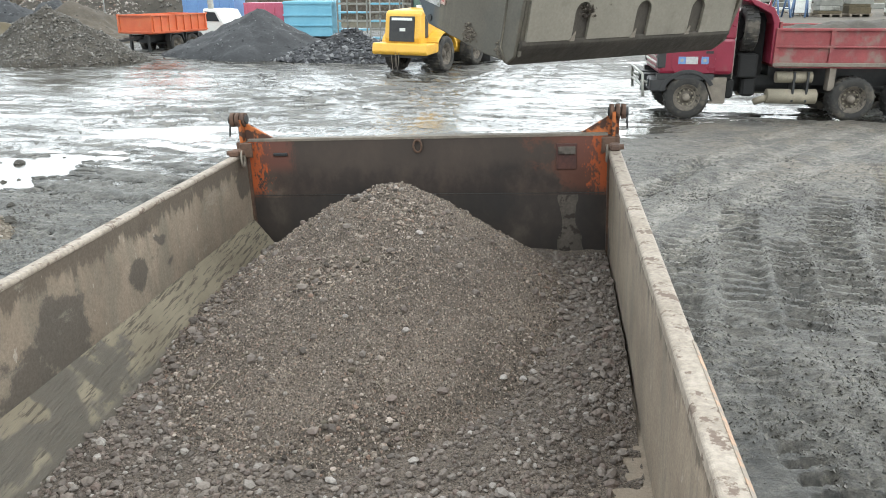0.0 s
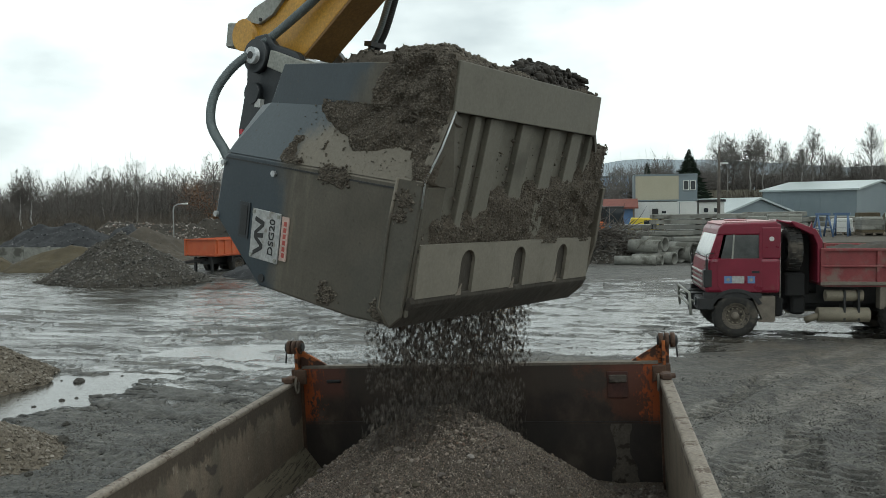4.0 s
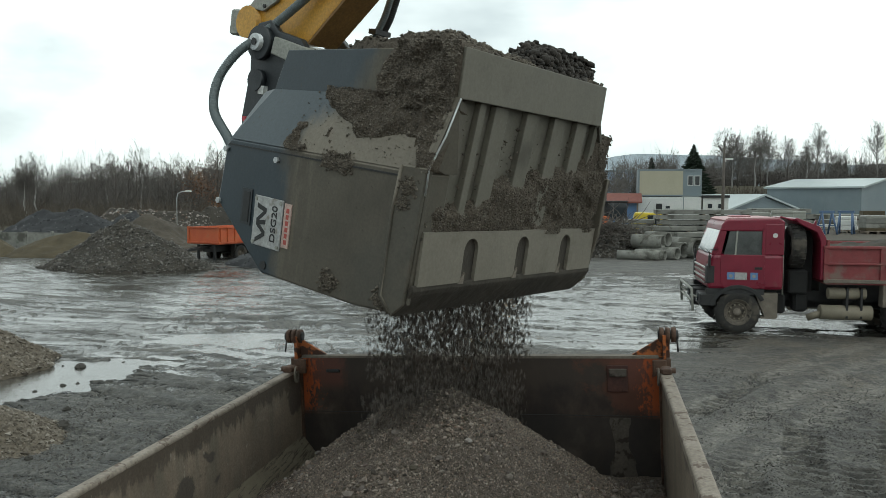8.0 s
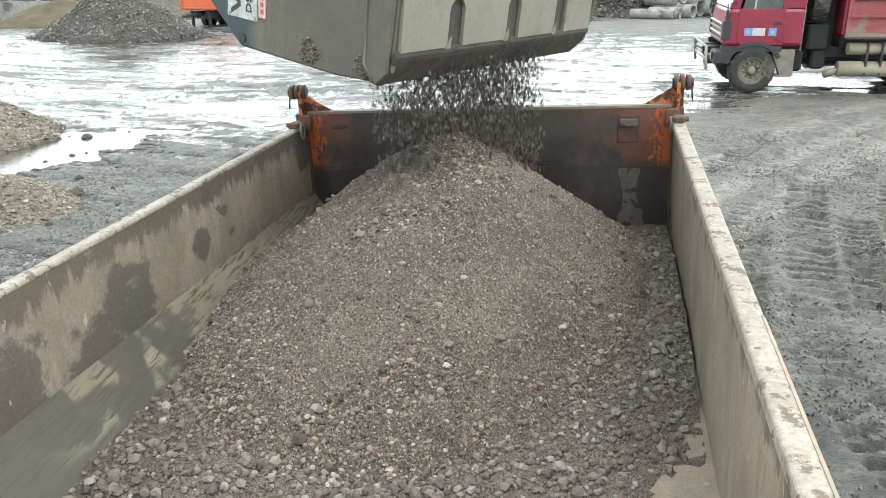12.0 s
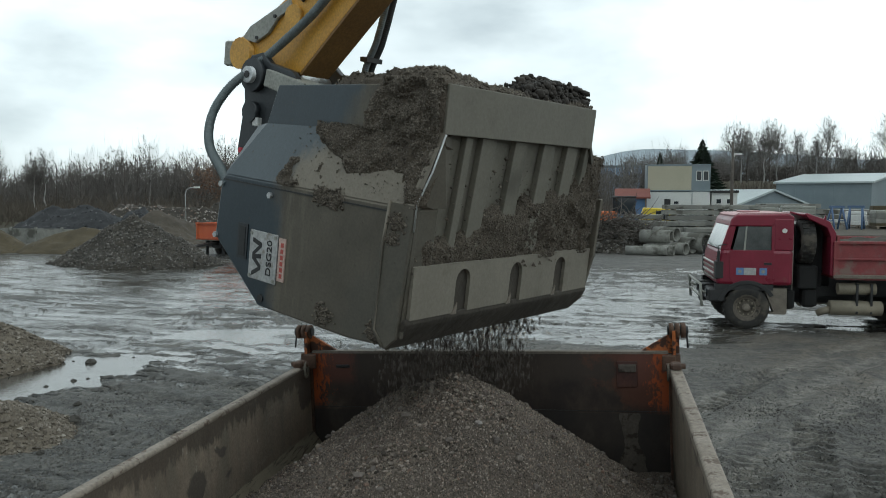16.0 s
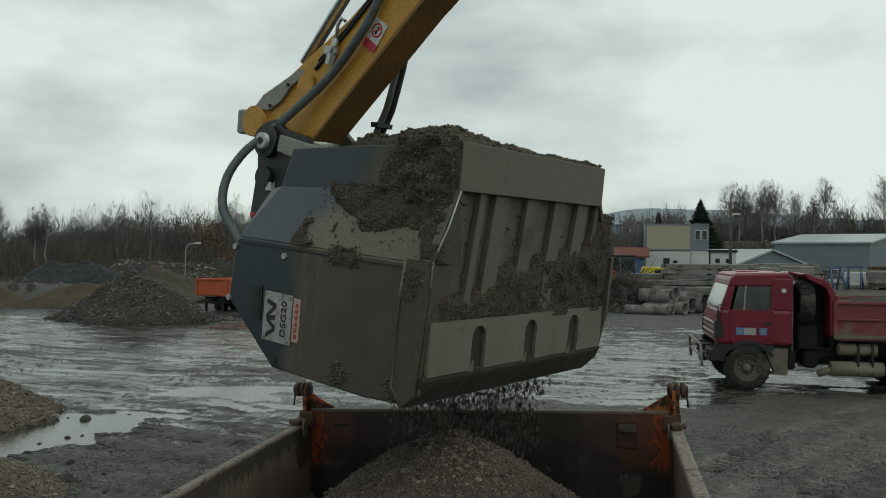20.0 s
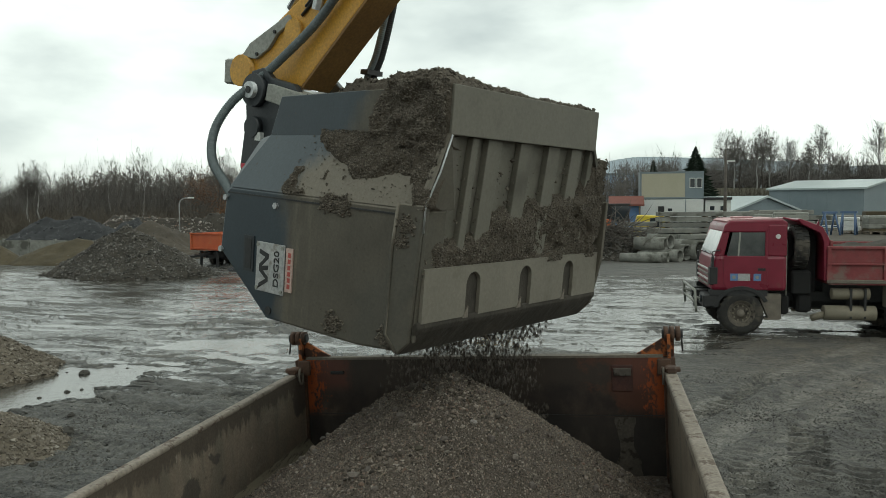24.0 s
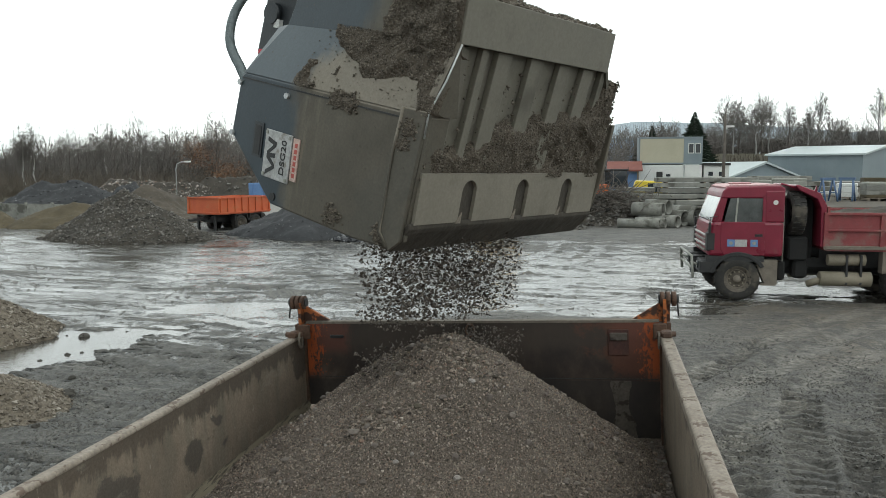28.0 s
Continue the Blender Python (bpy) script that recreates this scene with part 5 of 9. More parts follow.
def bucket_thing():
    rng = np.random.RandomState(5)
    b = thing("screening_bucket", Matrix.Identity(4), "dark grey screening bucket caked with dust and soil", "excavator bucket")
    end = [(0.03, -0.575), (0.09, -0.655), (0.36, -0.675), (1.02, -0.665), (1.425, -0.35), (1.39, -0.03), (1.36, 0.0), (0.0, 0.0)]
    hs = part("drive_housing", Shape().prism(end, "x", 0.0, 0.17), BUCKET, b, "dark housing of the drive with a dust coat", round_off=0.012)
    # sloping top of the housing, narrower towards the mouth
    rise = lambda y: (0.085 + 0.085 * np.clip((y + 0.05) / 1.3, 0, 1), 0.335 - 0.045 * np.clip((y + 0.05) / 1.3, 0, 1))
    top, ys = Shape(), np.linspace(-0.012, 1.36, 24)
    ring = [[(0, y, 0), (rise(min(y, 1.25))[0], min(y, 1.25) if y > 1.25 else y - 0.04 * (1 - y / 1.36), rise(y)[1]), (0.2, y, rise(y)[1] - 0.02), (0.2, y, 0)] for y in ys]
    top.add([p for r in ring for p in r[:2]], [(2 * i, 2 * i + 1, 2 * i + 3, 2 * i + 2) for i in range(23)], True)
    top.add([p for r in (ring[0], ring[-1]) for p in r], [(1, 2, 6, 5), (2, 3, 7, 6), (3, 0, 4, 7), (3, 2, 1, 0), (4, 5, 6, 7)])
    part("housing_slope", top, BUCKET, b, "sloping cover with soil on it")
    part("housing_seam", Shape().box(-0.004, 0.0, 0.12, 1.37, -0.035, -0.027), IRON, hs)
    part("edge_pillar", Shape().prism([(-0.01, 0.02), (0.13, 0.02), (0.15, -0.2), (0.16, -0.60), (0.09, -0.66), (0.03, -0.60)], "x", -0.022, 0.0), BUCKET, hs, round_off=0.006)
    part("edge_bead", Shape().tube([(-0.02, 0.135, 0.02), (-0.024, 0.155, -0.2), (-0.024, 0.163, -0.58), (-0.022, 0.10, -0.65)], 0.009, 6), BUCKET, hs)
    part("front_flange", Shape().prism([(0.03, 0.02), (0.045, -0.58), (0.02, -0.60), (-0.008, 0.02)], "x", 0.0, 0.025), BUCKET, b, round_off=0.004)
    slope_edge = Shape().add([(0.062, -0.072, 0.34), (0.07, -0.02, 0.34), (-0.012, 0.03, 0.02), (-0.012, -0.012, 0.02), (0.085, -0.07, 0.335), (0.085, -0.02, 0.335), (0.01, 0.03, 0.02), (0.01, -0.012, 0.02)],
                             [(0, 3, 2, 1), (4, 5, 6, 7), (0, 4, 7, 3), (1, 2, 6, 5), (0, 1, 5, 4), (3, 7, 6, 2)])
    part("slope_edge_plate", slope_edge, BUCKET, b, "bare metal edge")
    part("bright_edge", Shape().tube([(0.066, -0.074, 0.335), (0.03, -0.05, 0.17), (-0.014, -0.016, 0.02), (-0.012, -0.012, -0.1)], 0.005, 5), ALU, b, "scraped bright edge")
    # bolts, slot and plates on the housing
    for y, z in ((1.385, -0.06), (0.975, -0.07), (1.41, -0.345)):
        part("bolt", Shape().tube([(-0.014, y, z), (0.0, y, z)], 0.017, 6, smooth=False), ALU, hs)
    part("grease_hole", Shape().tube([(-0.006, 1.0, -0.62), (0.0, 1.0, -0.62)], 0.022, 12), IRON, hs)
    part("slot_frame", Shape().box(-0.006, 0.0, 1.135, 1.215, -0.435, -0.245), HITCH, hs)
    part("slot", Shape().box(-0.009, -0.006, 1.150, 1.20, -0.42, -0.26), IRON, hs)
    plate = part("name_plate", Shape().box(-0.010, -0.001, 0.885, 1.105, -0.525, -0.265), PLATE, hs, "riveted aluminium plate with black lettering", round_off=0.004)
    for y in (0.90, 1.09):
        for z in (-0.508, -0.282):
            part("rivet", Shape().tube([(-0.016, y, z), (-0.010, y, z)], 0.010, 8), GREYPLATE, plate)
    face = Matrix.Translation((-0.0115, 0.94, -0.395)) @ Matrix(((0, 0, -1, 0), (0, 1, 0, 0), (1, 0, 0, 0), (0, 0, 0, 1)))
    write("DSG20", 0.058, IRON, plate, face @ Matrix.Diagonal((1.12, 0.95, 1, 1)))
    mark = Shape()
    for z0, y0, z1, y1 in ((-0.497, 1.075, -0.455, 1.005), (-0.455, 1.005, -0.405, 1.075), (-0.405, 1.075, -0.395, 1.005), (-0.395, 1.075, -0.335, 1.005), (-0.335, 1.005, -0.315, 1.075)):
        mark.prism([(y0, z0 - 0.012), (y0, z0 + 0.012), (y1, z1 + 0.012), (y1, z1 - 0.012)], "x", -0.0125 - 0.0001 * len(mark.v), -0.0095)
    part("maker_mark", mark, IRON, plate)
    tag = part("steel_tag", Shape().box(-0.008, -0.001, 0.825, 0.875, -0.50, -0.275), surf("pink_grey_label", (0.45, 0.33, 0.28), (0.52, 0.38, 0.33), 0.6, 9.0), hs, "pale label with red print")
    red_print = surf("red_print", (0.36, 0.06, 0.05), (0.44, 0.09, 0.07), 0.6, 9.0)
    for k in range(6):
        part("print_bar", Shape().box(-0.0095, -0.008, 0.838, 0.858, -0.482 + 0.032 * k, -0.459 + 0.032 * k), red_print, tag)
    # mouth: top band, recessed ribbed wall, strip with slots
    band = Shape().prism([(-0.06, 0.335), (-0.045, 0.335), (-0.045, 0.555), (-0.06, 0.555)], "x", 0.075, 1.44)
    part("top_band", band, BANDCOAT, b, "flat dusty band along the top edge", round_off=0.004)
    part("hopper_side", Shape().add([(x + dx, y, z) for dx in (0.0, 0.02) for x, y, z in ((0.08, -0.05, 0.31), (0.08, -0.05, 0.555), (0.175, 1.18, 0.50), (0.178, 1.27, 0.26))],
                                     [(0, 1, 2, 3), (7, 6, 5, 4), (0, 4, 5, 1), (1, 5, 6, 2), (2, 6, 7, 3), (3, 7, 4, 0)]), BUCKET, b, "upright hopper side plate", round_off=0.004)
    part("hopper_side", Shape().prism([(-0.045, 0.33), (-0.045, 0.555), (1.18, 0.50), (1.27, 0.28), (0.6, 0.26)], "x", 1.42, 1.44), BUCKET, b)
    part("hopper_back", Shape().box(0.185, 1.42, 1.15, 1.18, -0.2, 0.49), BUCKET, b)
    wall = [(0.085, 0.34), (0.02, 0.03), (0.02, -0.30), (1.69, -0.30), (1.69, 0.03), (1.45, 0.34)]
    sh = Shape().add([(x, (0.34 - z) * 0.09 + dy, z) for dy in (0.0, 0.02) for x, z in wall],
                     [tuple(range(6)), tuple(range(11, 5, -1))] + [(i, 6 + i, 6 + (i + 1) % 6, (i + 1) % 6) for i in range(6)])
    part("ribbed_wall", sh, BANDCOAT, b, "recessed wall with upright ribs")
    for u in (0.30, 0.46, 0.745, 1.02, 1.27, 1.45):
        wd = 0.05 if u in (0.30, 1.45) else 0.115
        part("rib", Shape().prism([(-0.035, 0.335), (0.0, 0.335), (0.058, -0.30), (0.022, -0.30)], "x", u - wd / 2, u + wd / 2), BANDCOAT, b, round_off=0.004)
    zt, zb = -0.265, -0.51
    slots = (0.405, 0.88, 1.345)
    outline = [(0.025, zb), (0.025, zt), (1.69, zt), (1.69, zb)]
    for u in reversed(slots):
        outline += [(u + 0.058, zb)] + [(u + 0.058 * math.cos(a), zt - 0.09 + 0.058 * math.sin(a)) for a in np.linspace(0, math.pi, 10)] + [(u - 0.058, zb)]
    part("front_strip", Shape().prism(outline, "y", -0.006, 0.014), DUSTCOAT, b, "pale dusty strip with three arched slots")
    for u in slots:
        part("slot_back", Shape().box(u - 0.065, u + 0.065, 0.016, 0.03, zb, zt), BROWNHEAP, b)
        part("slot_foot", Shape().prism([(u - 0.075, zb - 0.006), (u - 0.035, zb + 0.05), (u - 0.035, zb - 0.006)], "y", -0.010, -0.004), MUDDED, b)
    lip = Shape().prism([(0.0, -0.505), (0.014, -0.505), (0.10, -0.60), (0.14, -0.66), (0.10, -0.67), (0.01, -0.555), (-0.004, -0.53)], "x", 0.0, 1.71)
    part("bottom_lip", lip, BROWNHEAP, b, "dark worn lower lip", round_off=0.006)
    for k in range(9):
        u = 0.3 + 0.16 * k
        part("screen_disc", Shape().tube([(u, 0.33, -0.56), (u + 0.07, 0.33, -0.56)], 0.15, 12, smooth=False), IRON, b)
        part("screen_disc", Shape().tube([(u + 0.08, 0.66, -0.56), (u + 0.14, 0.66, -0.56)], 0.15, 12, smooth=False), IRON, b)
    part("ledge", Shape().box(0.02, 1.69, 0.0, 0.15, -0.30, -0.285), BUCKET, b)
    part("far_end_plate", Shape().prism([(-0.035, 0.04), (-0.03, -0.30), (0.02, -0.58), (0.09, -0.655), (1.0, -0.665), (1.4, -0.35), (1.36, 0.0)], "x", 1.69, 1.72), BUCKET, b, "far end plate with an angled front edge", round_off=0.004)
    cap = Shape().add([(1.69, 0.0, 0.0), (1.69, 1.36, 0.0), (1.44, 1.25, 0.29), (1.44, -0.05, 0.335), (1.72, 0.0, 0.02), (1.72, 1.36, 0.02), (1.46, 1.25, 0.31), (1.46, -0.05, 0.345)],
                      [(0, 1, 2, 3), (4, 7, 6, 5), (0, 3, 7, 4), (1, 5, 6, 2), (0, 4, 5, 1), (3, 2, 6, 7)])
    part("far_end_slope", cap, BUCKET, b, "sloping far end plate")
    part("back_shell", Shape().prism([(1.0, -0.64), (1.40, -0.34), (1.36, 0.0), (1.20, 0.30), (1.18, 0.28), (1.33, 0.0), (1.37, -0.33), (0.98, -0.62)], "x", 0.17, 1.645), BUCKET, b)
    part("inner_floor", Shape().box(0.17, 1.64, 0.14, 1.34, -0.42, -0.30), BUCKET, b)
    # soil on the bucket
    soil_patch(rng, ((0.10, 1.42), (-0.045, 1.15)), lambda x, y: 0.47 + 0 * x,
               lambda x, y: 0.095 + 0.03 * fbm(x * 2.2 + 3, y * 2.2, 4, 2) + 0.06 * fbm(x * 9, y * 9, 3, 4) + 0.045 * np.exp(-((x - 0.14) / 0.18) ** 2 - ((y - 0.16) / 0.22) ** 2)
               - 0.03 * smooth(0.06, -0.04, y) - 0.10 * smooth(0.45, 1.1, y) + 0.015 * smooth(0.3, 0.8, x) - 0.3 * smooth(0.03, 0.0, x - 0.085 - 0.077 * y), 7200, 0.012, b, "soil_load", "brown soil and stones filling the hopper")
    onto_slope = Matrix(((0, 0, -1, 0), (1, 0, 0, 0), (0, 1, 0, 0), (0, 0, 0, 1)))
    soil_patch(rng, ((-0.03, 1.0), (0.0, 0.335)), lambda y, z: -z * rise(y)[0] / rise(y)[1],
               lambda y, z: 0.042 * smooth(-0.05, 0.22, z / 0.335 - 0.40 - 1.9 * np.clip(y - 0.50, 0, 1) + 0.55 * smooth(0.13, 0.02, y) + 0.34 * fbm(y * 5, z * 7, 4, 3)) * (0.8 + 0.9 * fbm(y * 14, z * 14, 3, 1))
               + 0.034 * smooth(0.10, 0.3, fbm(y * 9 + 4, z * 11, 4, 5)) * smooth(0.98, 0.88, y) * smooth(0.60, 0.68, y) * smooth(0.16, 0.08, z) - 0.005,
               12000, 0.0058, b, "spilled_soil", "soil spilled over the sloping cover", m=onto_slope)
    n = 420
    v_, w_ = rng.uniform(0.0, 0.95, n), rng.uniform(0.01, 0.33, n)
    k = rng.random(n) < 1.0 - 1.1 * abs(v_ - 0.35)
    v_, w_ = v_[k], w_[k]
    at = np.stack([w_ * rise(v_)[0] / rise(v_)[1] - 0.004, v_, w_], 1)
    tagged(part("stray_soil", Shape().stones(at, 0.002 + 0.006 * rng.random(len(v_)) ** 3, rng), SOIL_ST, b), kind="stuff")
    onto_wall = Matrix(((1, 0, 0, 0), (0, 0, -1, 0), (0, 1, 0, 0), (0, 0, 0, 1)))
    brink = lambda x: -0.085 + 0.11 * smooth(0.4, 0.95, x) + 0.12 * smooth(1.0, 1.35, x) + 0.24 * smooth(1.36, 1.56, x) + 0.13 * fbm(x * 3.1, x * 0 + 5, 4, 6)
    soil_patch(rng, ((0.03, 1.65), (-0.285, 0.30)), lambda x, z: -(0.004 + (0.34 - z) * 0.09),
               lambda x, z: 0.064 * np.clip((brink(x) - z) / 0.07, 0, 1) ** 0.5 + 0.03 * fbm(x * 6, z * 6, 4, 5) * smooth(0.06, -0.05, z - brink(x)) + 0.02 * fbm(x * 17, z * 17, 3, 2)
               + 0.022 * (fbm(x * 5 + 2, z * 7, 4, 1) > 0.26) * smooth(0.8, 1.4, x) - 0.012 - 0.02 * smooth(0.0, 0.1, z - brink(x)),
               17000, 0.0062, b, "ledge_soil", "soil lying on the ledge below the ribs", m=onto_wall)
    n = 2600
    u, z = rng.uniform(0.05, 1.62, n), 0.30 - 0.6 * rng.random(n) ** 0.6
    keep = rng.random(n) < 0.25 + 0.75 * (u / 1.62) ** 2
    u, z = u[keep], z[keep]
    y = 0.006 + (0.34 - z) * 0.09
    tagged(part("stuck_soil", Shape().stones(np.stack([u, y - 0.03 * (rng.random(len(u)) < 0.5), z], 1), 0.004 + 0.009 * rng.random(len(u)) ** 3, rng), SOIL_ST, b), kind="stuff")
    onto_side = Matrix(((0.077, 0, -1, 0.08), (1, 0, 0, 0), (0, 1, 0, 0), (0, 0, 0, 1)))
    soil_patch(rng, ((-0.05, 0.52), (0.27, 0.575)), lambda v, w: 0 * v,
               lambda v, w: 0.055 * smooth(-0.03, 0.08, 0.37 + 0.22 * (0.5 - w) - v + 0.16 * fbm(v * 7, w * 7, 4, 2)) * (0.8 + 0.9 * fbm(v * 15, w * 15, 3, 4)) - 0.005,
               9000, 0.0062, b, "poured_soil", "soil poured down the hopper side", m=onto_side)
    for x, yy, z, r in ((-0.024, 0.08, -0.07, 0.05), (-0.004, 0.52, -0.60, 0.065), (-0.006, 0.17, -0.60, 0.06), (-0.003, 0.50, -0.03, 0.06), (-0.003, 0.60, -0.02, 0.055), (-0.022, 0.10, -0.15, 0.035)):
        pl = np.stack([np.full(240, x), yy + r * rng.randn(240) * 0.42, z + r * rng.randn(240) * 0.36], 1)
        tagged(part("soil_clod", Shape().stones(pl, 0.004 + 0.007 * rng.random(240), rng, flat=0.9, wild=0.55), SOIL_ST, b), kind="stuff")
    dark = Shape()
    n = 1700
    px, py = rng.uniform(0.58, 1.42, n), rng.uniform(0.0, 0.22, n)
    pz = 0.46 + (0.20 + 0.1 * fbm(px * 2.5, py * 3, 3, 4)) * np.sqrt(rng.random(n)) * smooth(-0.03, 0.08, py) * smooth(0.55, 1.0, px)
    dark.pebbles(np.stack([px, py, pz], 1), 0.010 + 0.022 * rng.random(n) ** 2, rng)
    lump = tagged(part("dark_soil", dark, DARKSOIL, b, "dark damp lumps heaped on the load"), kind="stuff")
    return b, lump


BUCKET_OB, DARK_HEAP = bucket_thing()


def corrugated(points, r, pitch=0.013):
    """A ribbed hose along a smooth line through the given points."""
    p = np.asarray(points, float)
    t = np.arange(len(p))
    fine = np.linspace(0, len(p) - 1, 400)
    q = np.empty((400, 3))
    for i, f in enumerate(fine):
        k = min(int(f), len(p) - 2)
        a, b_, c, d = p[max(k - 1, 0)], p[k], p[k + 1], p[min(k + 2, len(p) - 1)]
        u = f - k
        q[i] = 0.5 * ((2 * b_) + (c - a) * u + (2 * a - 5 * b_ + 4 * c - d) * u * u + (3 * b_ - a - 3 * c + d) * u ** 3)
    s = np.concatenate([[0], np.cumsum(np.linalg.norm(np.diff(q, axis=0), axis=1))])
    m = int(s[-1] / pitch) * 4
    at = np.linspace(0, s[-1], m)
    q = np.stack([np.interp(at, s, q[:, i]) for i in range(3)], 1)
    rad = r * (1 + 0.07 * np.array([0, 1, 0, -1])[np.arange(m) % 4])
    return Shape().tube(q, rad, 12)


def excavator_arm():
    a = thing("excavator_arm", Matrix.Identity(4), "yellow excavator arm with hydraulic hoses and cylinder", "excavator arm")
    side = [(2.02, 0.60), (2.14, 0.62), (2.17, 0.72), (2.12, 0.80), (1.97, 0.86), (1.55, 1.13), (1.27, 1.31), (-0.74, 2.93), (-1.2, 2.98), (0.74, 1.345), (1.50, 0.60)]
    part("arm_beam", Shape().prism(side, "x", 0.60, 0.81), YELLOW, a, "yellow box-section arm", round_off=0.012)
    # Underside plate: dirty yellow browned down, the arm's shade put into it.
    rs = surf("shaded_dirty_underside", (0.16, 0.082, 0.022), (0.24, 0.128, 0.036), 0.6, 3.0)
    part("bottom_plate", Shape().prism([(1.50, 0.60), (0.74, 1.345), (-1.2, 2.98), (-1.21, 2.965), (0.73, 1.33), (1.49, 0.588)], "x", 0.592, 0.818), rs, a, "dirty brown underside with its shade painted in")
    part("cover_plate", Shape().prism([(2.06, 0.79), (1.98, 0.87), (1.72, 0.99), (1.63, 1.03), (1.60, 0.98), (1.72, 0.92), (1.80, 0.83), (1.92, 0.77)], "x", 0.575, 0.60), GREYPLATE, a, "grey folded cover plate", round_off=0.004)
    for y, z in ((1.90, 0.80), (1.74, 0.93)):
        part("bolt", Shape().tube([(0.565, y, z), (0.575, y, z)], 0.012, 6, smooth=False), IRON, a)
    part("end_block", Shape().box(0.58, 0.80, 2.15, 2.24, 0.62, 0.78, cut=0.01), GREYPLATE, a, "grey end block")
    part("boss", Shape().tube([(0.56, 2.05, 0.70), (0.94, 2.05, 0.70)], 0.10, 18), YELLOW, a)
    part("boss", Shape().tube([(0.57, 1.58, 0.93), (0.60, 1.58, 0.93)], 0.07, 18), YELLOW, a)
    part("cylinder_rod", Shape().tube([(0.75, 1.80, 1.10), (0.75, 0.30, 2.92)], 0.037, 14), CHROME, a, "polished cylinder rod")
    part("cylinder_barrel", Shape().tube([(0.75, 0.42, 2.775), (0.75, -0.30, 3.65)], 0.062, 16), IRON, a, "dark hydraulic cylinder")
    for k, (dx, dz) in enumerate(((0.0, 0.0), (0.03, 0.05))):
        part("pipe", Shape().tube([(0.59, 1.52 - dx, 1.02 + dz), (0.59, 1.40, 1.12 + dz * 0.5), (0.59, 1.27, 1.23 + dz * 0.4), (0.59, 1.10, 1.39 + dz * 0.4), (0.59, 0.0, 2.28 + dz * 0.4)], 0.010, 8), IRON, a)
    fit_ = part("hose_fitting", Shape().tube([(0.57, 1.375, 1.04), (0.57, 1.36, 1.10)], 0.03, 6, smooth=False).tube([(0.57, 1.36, 1.10), (0.57, 1.335, 1.19)], 0.02, 8)
                .tube([(0.57, 1.335, 1.19), (0.57, 1.33, 1.27), (0.57, 1.30, 1.31), (0.57, 1.27, 1.29)], 0.011, 8), ALU, a, "bright hose fitting")
    part("fitting_block", Shape().box(0.56, 0.60, 1.33, 1.43, 1.10, 1.15, cut=0.006), ALU, fit_)
    # warning plate: a ring with a bar
    tilt = Matrix.Translation((0.597, 1.045, 1.195)) @ pose(0, 0, 0, 33, 0, 0)
    pl = part("warning_plate", Shape().box(-0.004, 0.0, -0.055, 0.055, -0.035, 0.095, tilt), WHITE, a, "white warning sign with a red ring")
    rr = surf("sign_red", (0.55, 0.04, 0.06), (0.6, 0.06, 0.08), 0.5, 9.0)
    part("red_field", Shape().box(-0.006, -0.004, -0.055, 0.055, -0.085, -0.035, tilt), rr, pl)
    ring = [(-0.006, 0.037 * math.cos(q), 0.035 + 0.037 * math.sin(q)) for q in np.linspace(0, 2 * np.pi, 25)]
    part("ring", Shape().tube(ring, 0.005, 5, False, m=tilt), rr, pl)
    part("bar", Shape().tube([(-0.006, -0.026, 0.061), (-0.006, 0.026, 0.009)], 0.004, 5, m=tilt), rr, pl)
    part("figure_bar", Shape().box(-0.0055, -0.004, -0.006, 0.006, 0.01, 0.06, tilt), IRON, pl)
    part("hose", corrugated([(0.02, 1.36, -0.06), (0.05, 1.46, 0.0), (0.14, 1.72, 0.13), (0.22, 1.82, 0.30), (0.33, 1.82, 0.47), (0.45, 1.75, 0.61), (0.52, 1.60, 0.76), (0.55, 1.35, 0.96), (0.55, 1.14, 1.17), (0.56, 1.02, 1.36), (0.57, 0.92, 1.65), (0.58, 0.75, 2.0), (0.59, 0.4, 2.4)], 0.026),
         HOSE, a, "grey corrugated hose")
    for dx in (0.0, 0.055):
        part("hose", corrugated([(0.98 + dx, 1.22, 0.30), (1.0 + dx, 1.36, 0.62), (1.0 + dx, 1.28, 0.85), (1.0 + dx, 1.22, 1.10), (0.97 + dx, 1.12, 1.45), (0.94 + dx, 0.8, 1.9)], 0.021), HOSE if dx == 0 else IRON, a, "dark hydraulic hose")
    part("hose_clip", Shape().box(0.95, 1.09, 1.30, 1.36, 0.72, 0.75), IRON, a)
    # quick hitch between arm and bucket
    h = thing("quick_hitch", Matrix.Identity(4), "dark quick hitch with round pins", "quick hitch")
    for x in (0.46, 1.04):
        ear = [(1.45, 0.12), (1.30, 0.47), (1.42, 0.60), (1.62, 0.64), (1.70, 0.70), (1.80, 0.68), (1.86, 0.58), (1.84, 0.40), (1.88, 0.10), (1.84, -0.05), (1.45, -0.1)]
        part("ear", Shape().prism(ear, "x", x, x + 0.05), HITCH, h, round_off=0.008)
    part("bridge", Shape().box(0.51, 1.04, 1.32, 1.72, 0.10, 0.50), HITCH, h)
    part("nose", Shape().prism([(1.62, 0.50), (1.34, 0.44), (1.22, 0.47), (1.24, 0.53), (1.40, 0.56), (1.60, 0.60)], "x", 0.42, 0.60), GREYPLATE, h, "scuffed grey hitch plate", round_off=0.006)
    part("boss", Shape().tube([(0.42, 1.74, 0.56), (0.46, 1.74, 0.56)], 0.10, 20), HITCH, h)
    pin = part("pin", Shape().tube([(0.39, 1.74, 0.56), (1.12, 1.74, 0.56)], 0.05, 18), ALU, h, "bare pin end with a bore")
